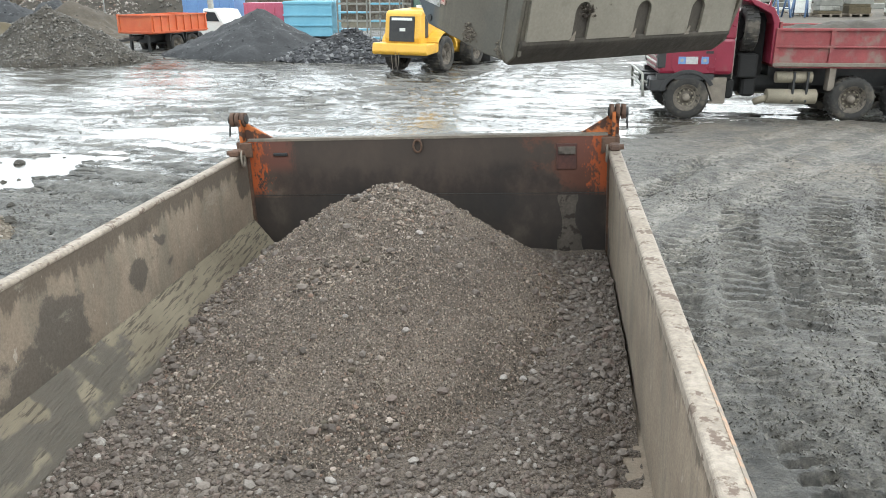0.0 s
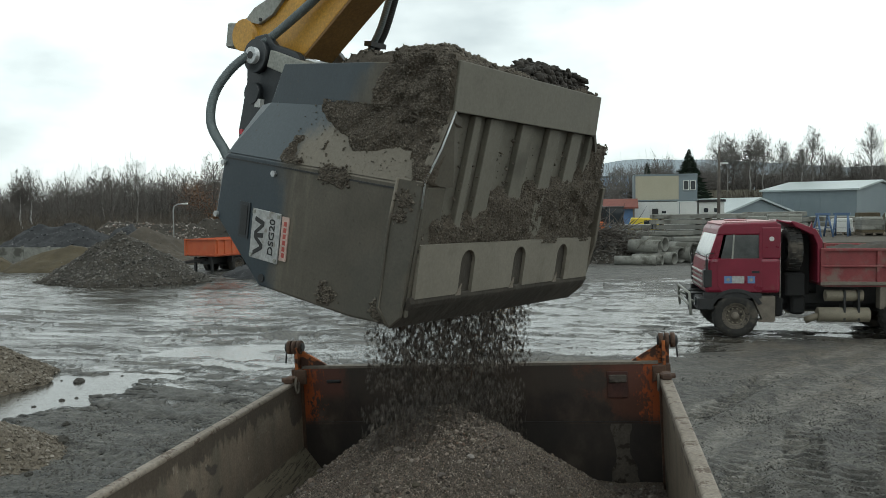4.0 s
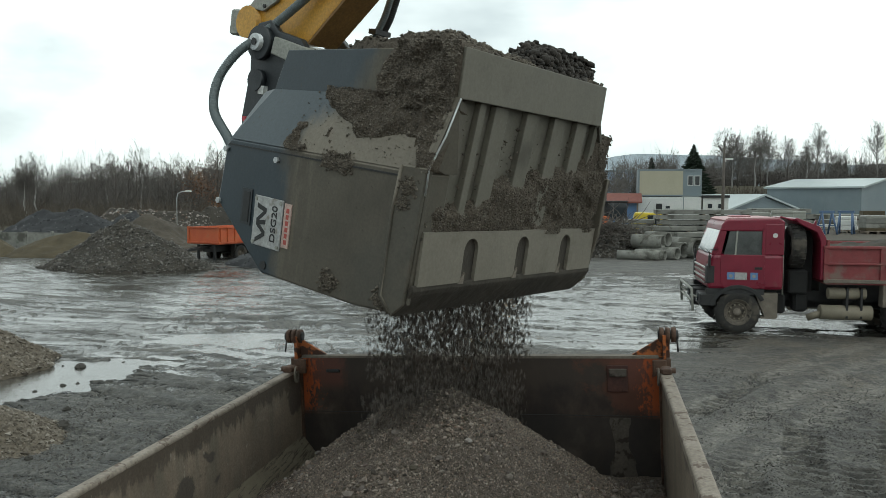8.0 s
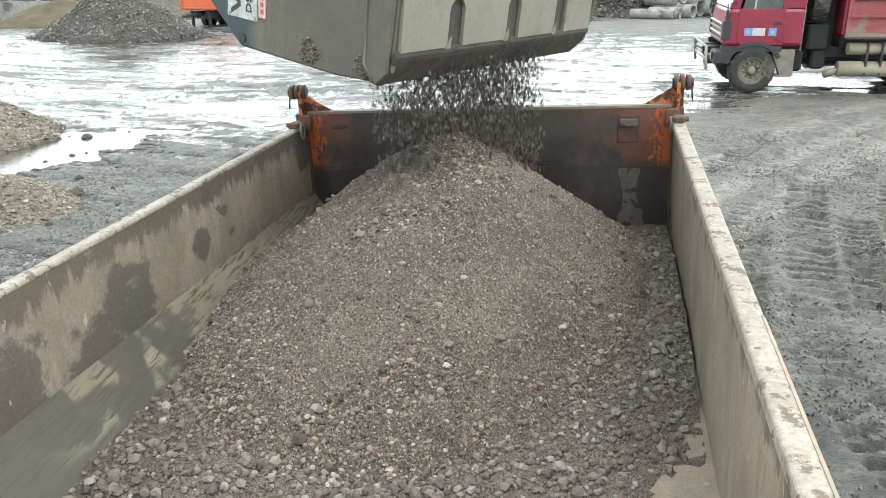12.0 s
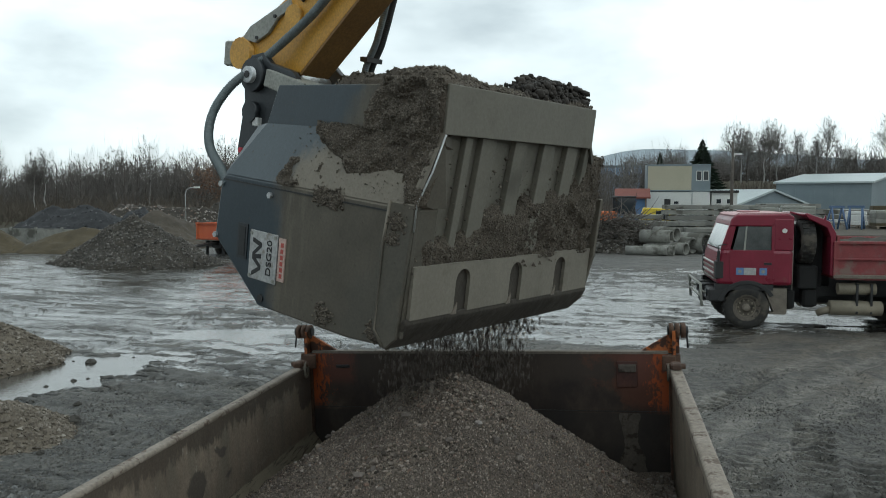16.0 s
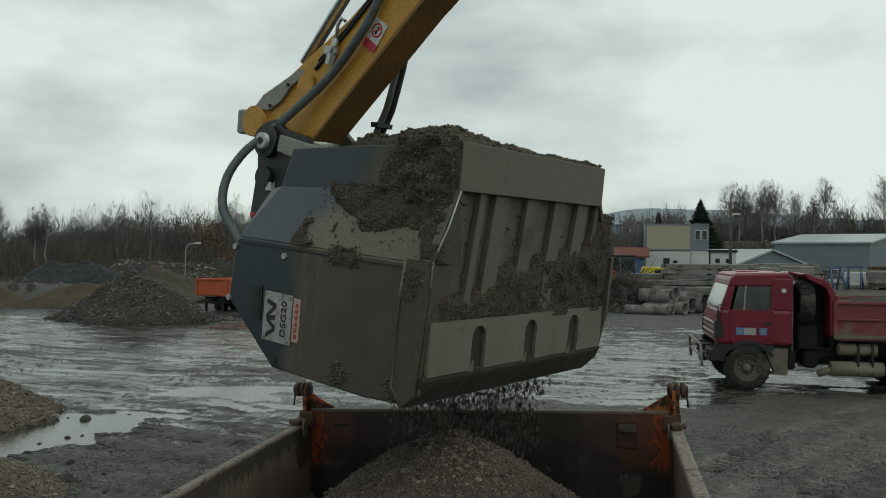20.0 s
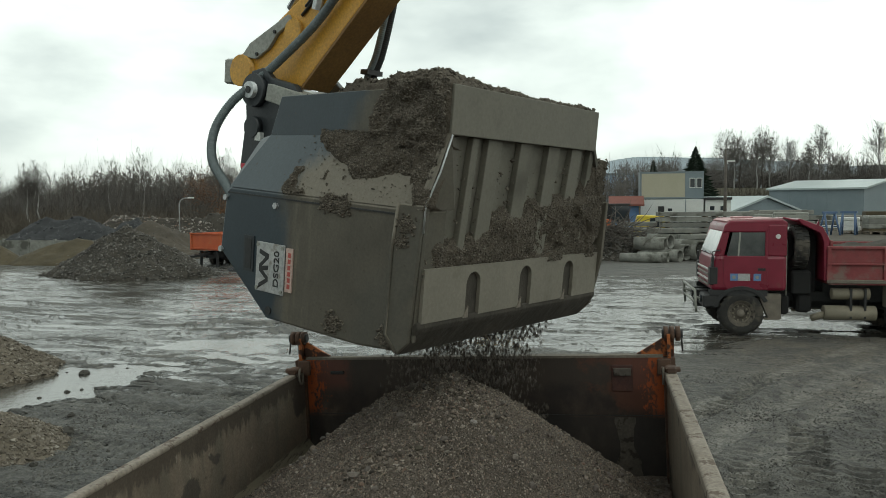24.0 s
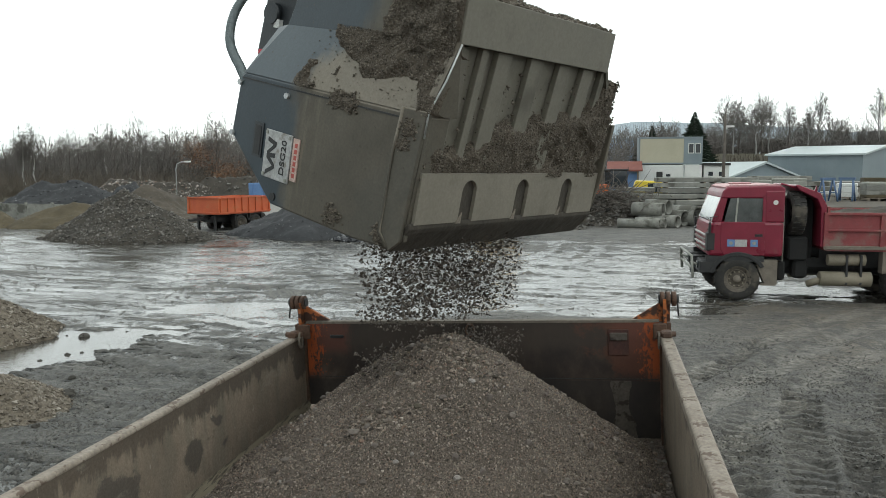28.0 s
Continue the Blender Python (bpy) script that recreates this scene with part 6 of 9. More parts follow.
    part("pin_bore", Shape().tube([(0.385, 1.74, 0.56), (0.389, 1.74, 0.56)], 0.022, 12), IRON, pin)
    part("boss", Shape().tube([(0.42, 1.74, 0.34), (0.46, 1.74, 0.34)], 0.065, 18), HITCH, h)
    part("red_cap", Shape().tube([(0.44, 1.83, 0.10), (0.46, 1.83, 0.10)], 0.016, 8), rr, h)
    part("clip", Shape().box(0.43, 0.46, 1.66, 1.71, 0.26, 0.31), WHITE, h)
    return a, h


ARM_OB, HITCH_OB = excavator_arm()


# ---- vehicles ----
def wheel_part(parent, m, r, w, rim_mat, name="wheel", lugs=22, detail=False):
    """A tyre with tread blocks and a dished rim; the axle runs along y and -y is the outside."""
    ty = Shape().lathe([(r * 0.62, -w * 0.5), (r * 0.80, -w * 0.56), (r * 0.94, -w * 0.50), (r, -w * 0.36), (r, w * 0.36), (r * 0.94, w * 0.50), (r * 0.62, w * 0.5)], 32)
    for k in range(lugs):
        a = 2 * math.pi * k / lugs
        ty.box(-0.035 * r, 0.035 * r, -w * 0.46, -w * 0.04, r * 0.97, r * 1.03, pose(0, 0, 0, 0, math.degrees(a), 0))
        ty.box(-0.035 * r, 0.035 * r, w * 0.04, w * 0.46, r * 0.97, r * 1.03, pose(0, 0, 0, 0, math.degrees(a + math.pi / lugs), 0))
    wh = part(name, ty, RUBBER, parent, m=m)
    rim = Shape().lathe([(0.0, -w * 0.30), (r * 0.16, -w * 0.32), (r * 0.18, -w * 0.18), (r * 0.40, -w * 0.12), (r * 0.48, -w * 0.30), (r * 0.60, -w * 0.47), (r * 0.63, -w * 0.47), (r * 0.63, w * 0.4)], 28)
    rm = part("rim", rim, rim_mat, wh)
    for k in range(10 if detail else 0):
        a = 2 * math.pi * k / 10
        nut = Shape().tube([(r * 0.34 * math.cos(a), -w * 0.10, r * 0.34 * math.sin(a)), (r * 0.34 * math.cos(a), -w * 0.26, r * 0.34 * math.sin(a))], r * 0.04, 6, smooth=False)
        part("wheel_nut", nut, TANK, wh)
    if detail:
        part("hub", Shape().lathe([(0.0, -w * 0.42), (r * 0.12, -w * 0.42), (r * 0.17, -w * 0.36), (r * 0.18, -w * 0.1)], 16), MUDDED, wh, "mud-caked wheel hub")
        ring = [(r * 0.44 * math.cos(a), -w * 0.19, r * 0.44 * math.sin(a)) for a in np.linspace(0, 2 * np.pi, 25)]
        part("rim_ring", Shape().tube(ring, r * 0.035, 6, False), MUDDED, wh)
    return wh


def red_truck():
    """Front axle at the origin, x ahead, y to the truck's left."""
    t = thing("dump_truck", pose(3.36, 22.5, 0.02, 0, 0, 181.5), "red three-axle dump truck standing on wet mud", "dump truck")
    out = lambda y: pose(0, y, 0, 0, 0, 180) if y > 0 else pose(0, y, 0)
    for x in (0.0, -4.0, -5.35):
        for y in (1.05, -1.05):
            wheel_part(t, Matrix.Translation((x, y, 0.545)) @ out(y).to_3x3().to_4x4(), 0.545, 0.32 if x == 0 else 0.5, RIMMUD, detail=y > 0)
    for x in (0.0, -4.0, -5.35):
        part("axle", Shape().tube([(x, -1.0, 0.545), (x, 1.0, 0.545)], 0.1, 12), IRON, t)
    part("backbone", Shape().tube([(1.0, 0, 0.72), (-5.8, 0, 0.72)], 0.16, 14), IRON, t)
    for s in (-1, 1):
        part("frame_rail", Shape().box(-5.9, 1.0, s * 0.42 - 0.05, s * 0.42 + 0.05, 0.80, 1.05), IRON, t)
    # cab
    low = [(-1.08, 1.12), (0.74, 1.12), (0.76, 1.62), (0.66, 2.02), (-1.08, 2.02)]
    cab = part("cab", Shape().prism(low, "y", -1.2, 1.2), RED, t, "dull red cab, dented and muddy", round_off=0.09)
    part("cab_rear_panel", Shape().prism([(-1.08, 2.0), (-0.62, 2.0), (-0.62, 2.80), (-1.08, 2.80)], "y", -1.18, 1.18), RED, cab, round_off=0.03)
    roof = [(-1.09, 2.60), (0.46, 2.60), (0.42, 2.78), (0.28, 2.90), (-0.95, 2.93), (-1.09, 2.86)]
    rf = part("cab_roof", Shape().prism(roof, "y", -1.17, 1.17), RED, cab, round_off=0.04)
    part("roof_skin", Shape().prism([(-1.0, 2.90), (-1.0, 2.94), (-0.9, 2.955), (0.24, 2.93), (0.36, 2.885), (0.34, 2.84), (0.2, 2.88)], "y", -1.1, 1.1), SHEENPINK, rf, "roof skin with a pale pink sheen painted in")
    part("roof_hatch", Shape().box(-0.45, 0.05, -0.3, 0.3, 2.94, 2.985, cut=0.02), SHEENPINK, rf)
    glass = [(0.665, 2.03), (0.44, 2.64), (0.42, 2.64), (0.645, 2.03)]
    # The windscreen's pale reflection is painted as its base colour.
    part("windscreen", Shape().prism(glass, "y", -1.08, 1.08), surf("reflection_pale_windscreen", (0.42, 0.45, 0.46), (0.55, 0.58, 0.58), 0.12, 2.0, 0.0), cab, "pale reflecting windscreen")
    for s in (-1, 1):
        pil = Shape().prism([(0.66, 2.0), (0.45, 2.64), (0.28, 2.64), (0.42, 2.0)], "y", s * 1.08 - 0.06, s * 1.08 + 0.06)
        part("pillar", pil, RED, cab, round_off=0.015)
        part("side_window", Shape().prism([(0.36, 2.0), (0.22, 2.60), (-0.58, 2.60), (-0.58, 2.0)], "y", s * 1.125, s * 1.145), CABGLASS, cab, "dark cab side window")
        part("window_frame", Shape().prism([(0.10, 1.98), (0.06, 2.62), (0.02, 2.62), (0.06, 1.98)], "y", s * 1.13, s * 1.16), GREYPLATE, cab)
        part("window_frame", Shape().box(-0.66, -0.56, min(s * 1.12, s * 1.17), max(s * 1.12, s * 1.17), 1.98, 2.70), RED, cab)
        door = Shape().prism([(0.34, 1.16), (0.44, 1.30), (0.44, 2.0), (-0.62, 2.0), (-0.62, 1.16)], "y", s * 1.197, s * 1.212)
        dr = part("door", door, RED, cab, round_off=0.006)
        part("handle", Shape().box(-0.56, -0.38, min(s * 1.212, s * 1.235), max(s * 1.212, s * 1.235), 1.64, 1.70), IRON, dr, "black door handle")
        for x0, x1, mt in ((0.10, 0.28, BLUE), (-0.20, 0.095, PLATE), (-0.46, -0.28, BLUE)):
            st = part("sticker", Shape().box(x0, x1, min(s * 1.213, s * 1.216), max(s * 1.213, s * 1.216), 1.38, 1.56), mt, dr, "square blue and white sticker")
            if mt is BLUE:
                part("round_mark", Shape().tube([((x0 + x1) / 2, s * 1.217, 1.47), ((x0 + x1) / 2, s * 1.220, 1.47)], 0.045, 12), GREYPLATE, st)
        part("oval_badge", Shape().tube([(-0.86, s * 1.18, 2.50), (-0.86, s * 1.19, 2.50)], 0.06, 14), WHITE, cab)
        fend = Shape()
        arch = [(0.72 * math.cos(a), 0.545 + 0.70 * math.sin(a)) for a in np.linspace(0.25, math.pi - 0.5, 12)]
        inner = [(0.62 * math.cos(a), 0.545 + 0.60 * math.sin(a)) for a in np.linspace(math.pi - 0.5, 0.25, 12)]
        fend.prism(arch + inner, "y", s * 0.85, s * 1.24)
        part("fender", fend, IRON, t, "black wheel arch", round_off=0.01)
        part("sill", Shape().box(-0.62, 0.78, min(s * 1.0, s * 1.215), max(s * 1.0, s * 1.215), 1.0, 1.14), IRON, t)
        part("mud_flap", Shape().prism([(-0.52, 1.05), (-0.40, 1.05), (-0.66, 0.42), (-0.95, 0.42), (-0.95, 1.05)], "y", s * 0.95, s * 1.2), MUDDED, t, "mud-caked step panel")
        part("step", Shape().box(-0.92, -0.55, min(s * 0.9, s * 1.22), max(s * 0.9, s * 1.22), 0.40, 0.45), MUDDED, t)
        mir = part("mirror_arm", Shape().tube([(0.50, s * 1.12, 2.15), (0.72, s * 1.26, 2.12), (0.72, s * 1.26, 1.95)], 0.012, 6), IRON, t)
        part("mirror", Shape().box(0.69, 0.75, s * 1.26 - 0.05, s * 1.26 + 0.05, 1.72, 2.0, cut=0.015), IRON, mir)
        part("headlight_panel", Shape().box(0.56, 0.775, min(s * 0.93, s * 1.206), max(s * 0.93, s * 1.206), 1.26, 1.74, cut=0.03), IRON, cab)
        part("headlight", Shape().tube([(0.93, s * 0.85, 0.88), (0.96, s * 0.85, 0.88)], 0.1, 16), GLASS, t)
    for k in range(4):
        part("grille_bar", Shape().box(0.755, 0.79, -0.9, 0.9, 1.24 + 0.13 * k, 1.28 + 0.13 * k), WHITE if k % 2 else GREYPLATE, cab)
    part("bumper", Shape().box(0.52, 0.93, -1.22, 1.22, 0.68, 1.02, cut=0.04), IRON, t, "black steel bumper")
    part("bull_bar", Shape().tube([(1.08, -1.1, 0.55), (1.12, -1.1, 1.12), (1.12, 1.1, 1.12), (1.08, 1.1, 0.55)], 0.035, 8).tube([(1.10, -1.1, 0.8), (1.10, 1.1, 0.8)], 0.03, 8)
         .tube([(0.9, 0.9, 0.85), (1.12, 0.9, 0.95)], 0.03, 8).tube([(0.9, -0.9, 0.85), (1.12, -0.9, 0.95)], 0.03, 8), GREYPLATE, t, "bent pale bull bar")
    part("wiper", Shape().tube([(0.685, 0.9, 2.05), (0.67, 0.2, 2.10)], 0.008, 5).tube([(0.685, -0.1, 2.05), (0.67, -0.8, 2.10)], 0.008, 5), IRON, cab)
    # spare wheel, guard, stack
    wheel_part(t, Matrix.Translation((-1.44, 0.72, 2.22)) @ pose(0, 0, 0, 0, 0, 90), 0.545, 0.32, IRON, "spare_wheel")
    part("spare_rack", Shape().box(-1.9, -1.25, -1.0, 0.62, 1.05, 2.6).box(-1.72, -1.25, 0.55, 0.98, 1.02, 1.62, cut=0.04), SHADEBLACK, t, "machinery behind the cab, its shadow painted black")
    part("rack_post", Shape().tube([(-1.10, 1.02, 1.0), (-1.10, 1.02, 2.4)], 0.02, 6), GREYPLATE, t)
    guard = [(-2.06, 1.4), (-1.94, 1.4), (-1.93, 2.35), (-1.84, 2.58), (-1.42, 2.80), (-1.30, 2.92), (-1.36, 2.95), (-1.90, 2.74), (-2.06, 2.45)]
    bed = part("tipper_bed", Shape().box(-6.2, -2.08, -1.22, 1.22, 1.30, 1.40), REDBED, t, "scuffed red tipper bed with ribbed sides")
    part("cab_guard", Shape().prism(guard, "y", -1.2, 1.2), RED, bed, "curved red cab guard", round_off=0.02)
    part("guard_hook", Shape().prism([(-1.82, 2.72), (-1.74, 2.76), (-1.80, 2.92)], "y", 1.14, 1.2), RED, bed)
    part("guard_lip", Shape().tube([(-1.38, 1.1, 2.86), (-0.98, 1.1, 2.97)], 0.025, 6), RED, bed)
    for s in (-1, 1):
        a, b_ = min(s * 1.17, s * 1.21), max(s * 1.17, s * 1.21)
        wl = part("side_board", Shape().box(-6.2, -2.04, a, b_, 1.36, 2.24), REDBED, bed, "scuffed red side board")
        for z, h in ((2.19, 0.07), (1.79, 0.05), (1.34, 0.09)):
            part("stringer", Shape().box(-6.2, -2.0, min(s * 1.21, s * 1.27), max(s * 1.21, s * 1.27), z, z + h, cut=0.01), REDBED if z != 1.34 else MUDDED, wl)
        for x in (-2.05, -3.35, -4.75, -6.15):
            part("stake", Shape().box(x - 0.05, x + 0.05, min(s * 1.21, s * 1.265), max(s * 1.21, s * 1.265), 1.40, 2.22), REDBED, wl)
    part("front_board", Shape().box(-2.14, -2.08, -1.2, 1.2, 1.40, 2.40), REDBED, bed)
    part("tail_board", Shape().box(-6.24, -6.18, -1.2, 1.2, 1.40, 2.24), REDBED, bed)
    part("subframe", Shape().box(-6.1, -2.1, -0.55, 0.55, 1.05, 1.30), IRON, t)
    for s in (-1, 1):
        part("air_tank", Shape().tube([(-2.18, s * 1.0, 1.06), (-3.05, s * 1.0, 1.06)], 0.145, 18), TANK, t, "dusty beige cylinder tank")
        ex = part("silencer", Shape().tube([(-2.0, s * 1.0, 0.58), (-3.2, s * 1.0, 0.58)], 0.185, 18), TANK, t, "dusty beige silencer drum")
        part("silencer_pipe", Shape().tube([(-2.05, s * 1.0, 0.54), (-1.9, s * 1.0, 0.50), (-1.75, s * 0.9, 0.42)], 0.09, 12), TANK, ex)
        part("tank_strap", Shape().box(-2.62, -2.57, s * 1.0 - 0.17, s * 1.0 + 0.17, 0.45, 1.2).box(-2.95, -2.90, s * 1.0 - 0.17, s * 1.0 + 0.17, 0.45, 1.2), IRON, t)
        part("engine_clutter", Shape().box(-1.2, -0.98, min(s * 0.6, s * 0.95), max(s * 0.6, s * 0.95), 0.5, 1.0, cut=0.05).box(-1.75, -1.4, min(s * 0.5, s * 0.9), max(s * 0.5, s * 0.9), 0.55, 1.05, cut=0.06), SHADEBLACK, t)
        part("stay", Shape().box(-3.55, -3.40, min(s * 0.9, s * 1.2), max(s * 0.9, s * 1.2), 0.75, 1.32), MUDDED, t)
    x, y = spread(-6.15, -2.2, 0.11), spread(-1.16, 1.16, 0.11)
    X, Y = np.meshgrid(x, y)
    part("soil_load", Shape().sheet(x, y, 2.12 + 0.3 * np.exp(-((X + 4.4) / 1.4) ** 2 - (Y / 0.9) ** 2) + 0.12 * fbm(X * 2, Y * 2, 4, 3)), BROWNHEAP, bed, "brown gravel load")


red_truck()


def orange_trailer():
    """Front corner at the origin, x along the length, y across to the trailer's other side."""
    t = thing("tipper_trailer", pose(-20.25, 39.6, -0.08, 0, 0, 72), "orange two-axle tipper trailer with a drawbar", "trailer")
    L, W, z0, z1 = 4.0, 2.35, 1.06, 1.93
    body = part("body", Shape().box(0, L, 0, W, z0 - 0.06, z0), TRAILERORANGE, t, "bright orange ribbed body")
    for a, b_, c, d in ((0, L, 0, 0.04), (0, L, W - 0.04, W), (0, 0.04, 0.04, W - 0.04), (L - 0.04, L, 0.04, W - 0.04)):
        part("board", Shape().box(a, b_, c, d, z0, z1), TRAILERORANGE, body)
    for k in range(8):
        x = 0.1 + (L - 0.2) * k / 7
        part("rib", Shape().prism([(x - 0.05, z0), (x + 0.05, z0), (x + 0.04, z1), (x - 0.04, z1)], "y", -0.07, 0.0), TRAILERORANGE, body)
    for y in (0.06, W - 0.06):
        part("corner_post", Shape().box(-0.07, 0.0, y - 0.06, y + 0.06, z0 - 0.05, z1 + 0.03), TRAILERORANGE, body)
    for z in (z1 - 0.05, z0):
        part("rim", Shape().box(-0.08, L, -0.09, 0.0, z, z + 0.07).box(-0.09, 0.0, -0.08, W, z + 0.002, z + 0.068), TRAILERORANGE, body)
    part("chassis", Shape().box(0.2, L - 0.1, 0.7, 0.85, 0.62, 0.92).box(0.2, L - 0.1, W - 0.85, W - 0.7, 0.62, 0.92).box(0.3, L - 0.3, 0.8, W - 0.8, 0.55, 0.8), IRON, t)
    for x in (1.7, 2.85):
        for y in (0.22, W - 0.22):
            wheel_part(t, pose(x, y, 0.46) if y < 1 else pose(x, y, 0.46, 0, 0, 180), 0.46, 0.34, RIMMUD)
        part("axle", Shape().tube([(x, 0.25, 0.46), (x, W - 0.25, 0.46)], 0.07, 10), IRON, t)
        part("fender", Shape().prism([(x - 0.55, 0.62), (x - 0.45, 1.0), (x + 0.45, 1.0), (x + 0.55, 0.62), (x + 0.5, 0.62), (x + 0.4, 0.94), (x - 0.4, 0.94), (x - 0.5, 0.62)], "y", 0.03, 0.42), IRON, t)
    part("leg", Shape().box(0.15, 0.27, 0.5, 0.62, 0.0, 0.95).box(0.10, 0.32, 0.45, 0.67, 0.0, 0.03), IRON, t, "steel landing leg")
    part("leg", Shape().box(0.15, 0.27, W - 0.62, W - 0.5, 0.0, 0.95), IRON, t)
    part("drawbar", Shape().prism([(0.2, 0.75), (0.2, 0.90), (-1.9, 0.72), (-1.9, 0.62)], "y", W / 2 - 0.2, W / 2 - 0.08).prism([(0.2, 0.75), (0.2, 0.90), (-1.9, 0.72), (-1.9, 0.62)], "y", W / 2 + 0.08, W / 2 + 0.2).box(-2.1, -1.85, W / 2 - 0.2, W / 2 + 0.2, 0.60, 0.74), IRON, t, "black drawbar")


orange_trailer()


def wheel_loader():
    """Rear axle at the origin, x ahead, y to its left."""
    t = thing("wheel_loader", pose(-5.35, 32.6, 0.0, 0, 0, 71), "yellow articulated wheel loader seen from behind", "wheel loader")
    for x, s in ((0, 1), (0, -1), (2.9, 1), (2.9, -1)):
        m = pose(x, s * 0.98, 0.70, 0, 0, 180 if s > 0 else 0)
        wheel_part(t, m, 0.70, 0.52, RIMMUD, lugs=18)
    for x in (0.0, 2.9):
        part("axle", Shape().tube([(x, -0.95, 0.70), (x, 0.95, 0.70)], 0.14, 12), IRON, t)
    hood = part("engine_hood", Shape().prism([(-1.35, 1.05), (-1.42, 1.35), (-1.30, 2.25), (-1.15, 2.36), (0.75, 2.42), (0.75, 1.05)], "y", -0.78, 0.78), LOADERYELLOW, t, "rounded yellow engine hood", round_off=0.08)
    part("grille", Shape().prism([(-1.44, 1.22), (-1.355, 2.15), (-1.33, 2.15), (-1.40, 1.22)], "y", -0.55, 0.55), IRON, hood, "black radiator grille")
    part("plate_bar", Shape().prism([(-1.38, 2.00), (-1.372, 2.10), (-1.36, 2.10), (-1.37, 2.00)], "y", -0.45, 0.45), WHITE, hood)
    part("plate", Shape().box(-1.425, -1.40, -0.16, 0.08, 1.60, 1.72), WHITE, hood)
    part("counterweight", Shape().prism([(-1.62, 0.72), (-1.70, 0.85), (-1.62, 1.16), (-0.6, 1.16), (-0.6, 0.80)], "y", -1.2, 1.2), LOADERYELLOW, t, "heavy yellow counterweight", round_off=0.05)
    part("under_guard", Shape().box(-1.5, 0.6, -0.9, 0.9, 0.62, 0.9), IRON, t)
    for s in (-1, 1):
        arch = [(0.98 * math.cos(a), 0.70 + 0.92 * math.sin(a)) for a in np.linspace(0.2, math.pi - 0.55, 12)]
        inn = [(0.88 * math.cos(a), 0.70 + 0.82 * math.sin(a)) for a in np.linspace(math.pi - 0.55, 0.2, 12)]
        part("fender", Shape().prism(arch + inn, "y", s * 0.72, s * 1.26), LOADERYELLOW, t, round_off=0.02)
        part("side_vent", Shape().box(-0.95, -0.70, min(s * 0.78, s * 0.79), max(s * 0.78, s * 0.79), 1.35, 2.15), IRON, hood)
        part("side_mark", Shape().box(-0.15, 0.45, min(s * 0.785, s * 0.795), max(s * 0.785, s * 0.795), 1.75, 2.15), IRON, hood)
        part("mark_bar", Shape().box(0.0, 0.35, min(s * 0.795, s * 0.80), max(s * 0.795, s * 0.80), 1.85, 2.02), WHITE, hood)
    cab = part("cab_frame", Shape().box(0.75, 2.15, -0.75, 0.75, 1.2, 1.5), IRON, t, "glazed operator cab")
    for x in (0.78, 2.08):
        for y in (-0.72, 0.72):
            part("cab_post", Shape().box(x - 0.04, x + 0.04, y - 0.04, y + 0.04, 1.5, 3.05), IRON, cab)
    part("cab_glass", Shape().box(0.80, 2.06, -0.70, 0.70, 1.5, 3.05), surf("green_tinted_glass", (0.05, 0.10, 0.09), (0.09, 0.15, 0.13), 0.1, 1.0, 0.0), cab)
    part("cab_roof", Shape().box(0.6, 2.3, -0.85, 0.85, 3.05, 3.2, cut=0.05), LOADERYELLOW, cab)
    part("beacon_plate", Shape().box(0.45, 0.72, -0.2, 0.35, 2.40, 2.52), WHITE, hood)
    part("front_frame", Shape().box(2.0, 3.6, -0.55, 0.55, 0.55, 1.5, cut=0.08), LOADERYELLOW, t)
    part("lift_arm", Shape().prism([(2.5, 1.3), (2.6, 1.7), (4.2, 0.7), (4.1, 0.4)], "y", -0.6, -0.45).prism([(2.5, 1.3), (2.6, 1.7), (4.2, 0.7), (4.1, 0.4)], "y", 0.45, 0.6), LOADERYELLOW, t)
    part("shovel", Shape().prism([(4.1, 0.06), (5.2, 0.04), (5.2, 0.08), (4.35, 0.2), (4.25, 0.9), (4.5, 1.15), (4.42, 1.2), (4.05, 0.95)], "y", -1.35, 1.35), IRON, t, "worn loader shovel")
    part("mirror", Shape().box(1.5, 1.6, -1.15, -0.95, 2.1, 2.4, cut=0.02).tube([(1.55, -0.75, 2.3), (1.55, -1.0, 2.3)], 0.015, 6), IRON, t)
    for k in range(2):
        part("tow_chain", Shape().tube([(-1.66, -0.02 + 0.15 * k, 0.95), (-1.70, 0.02 + 0.1 * k, 0.35), (-1.6, 0.12 + 0.2 * k, 0.1), (-1.55, 0.2 + 0.2 * k, 0.75)], 0.016, 6), MUDDED, t)
    return t


LOADER = wheel_loader()


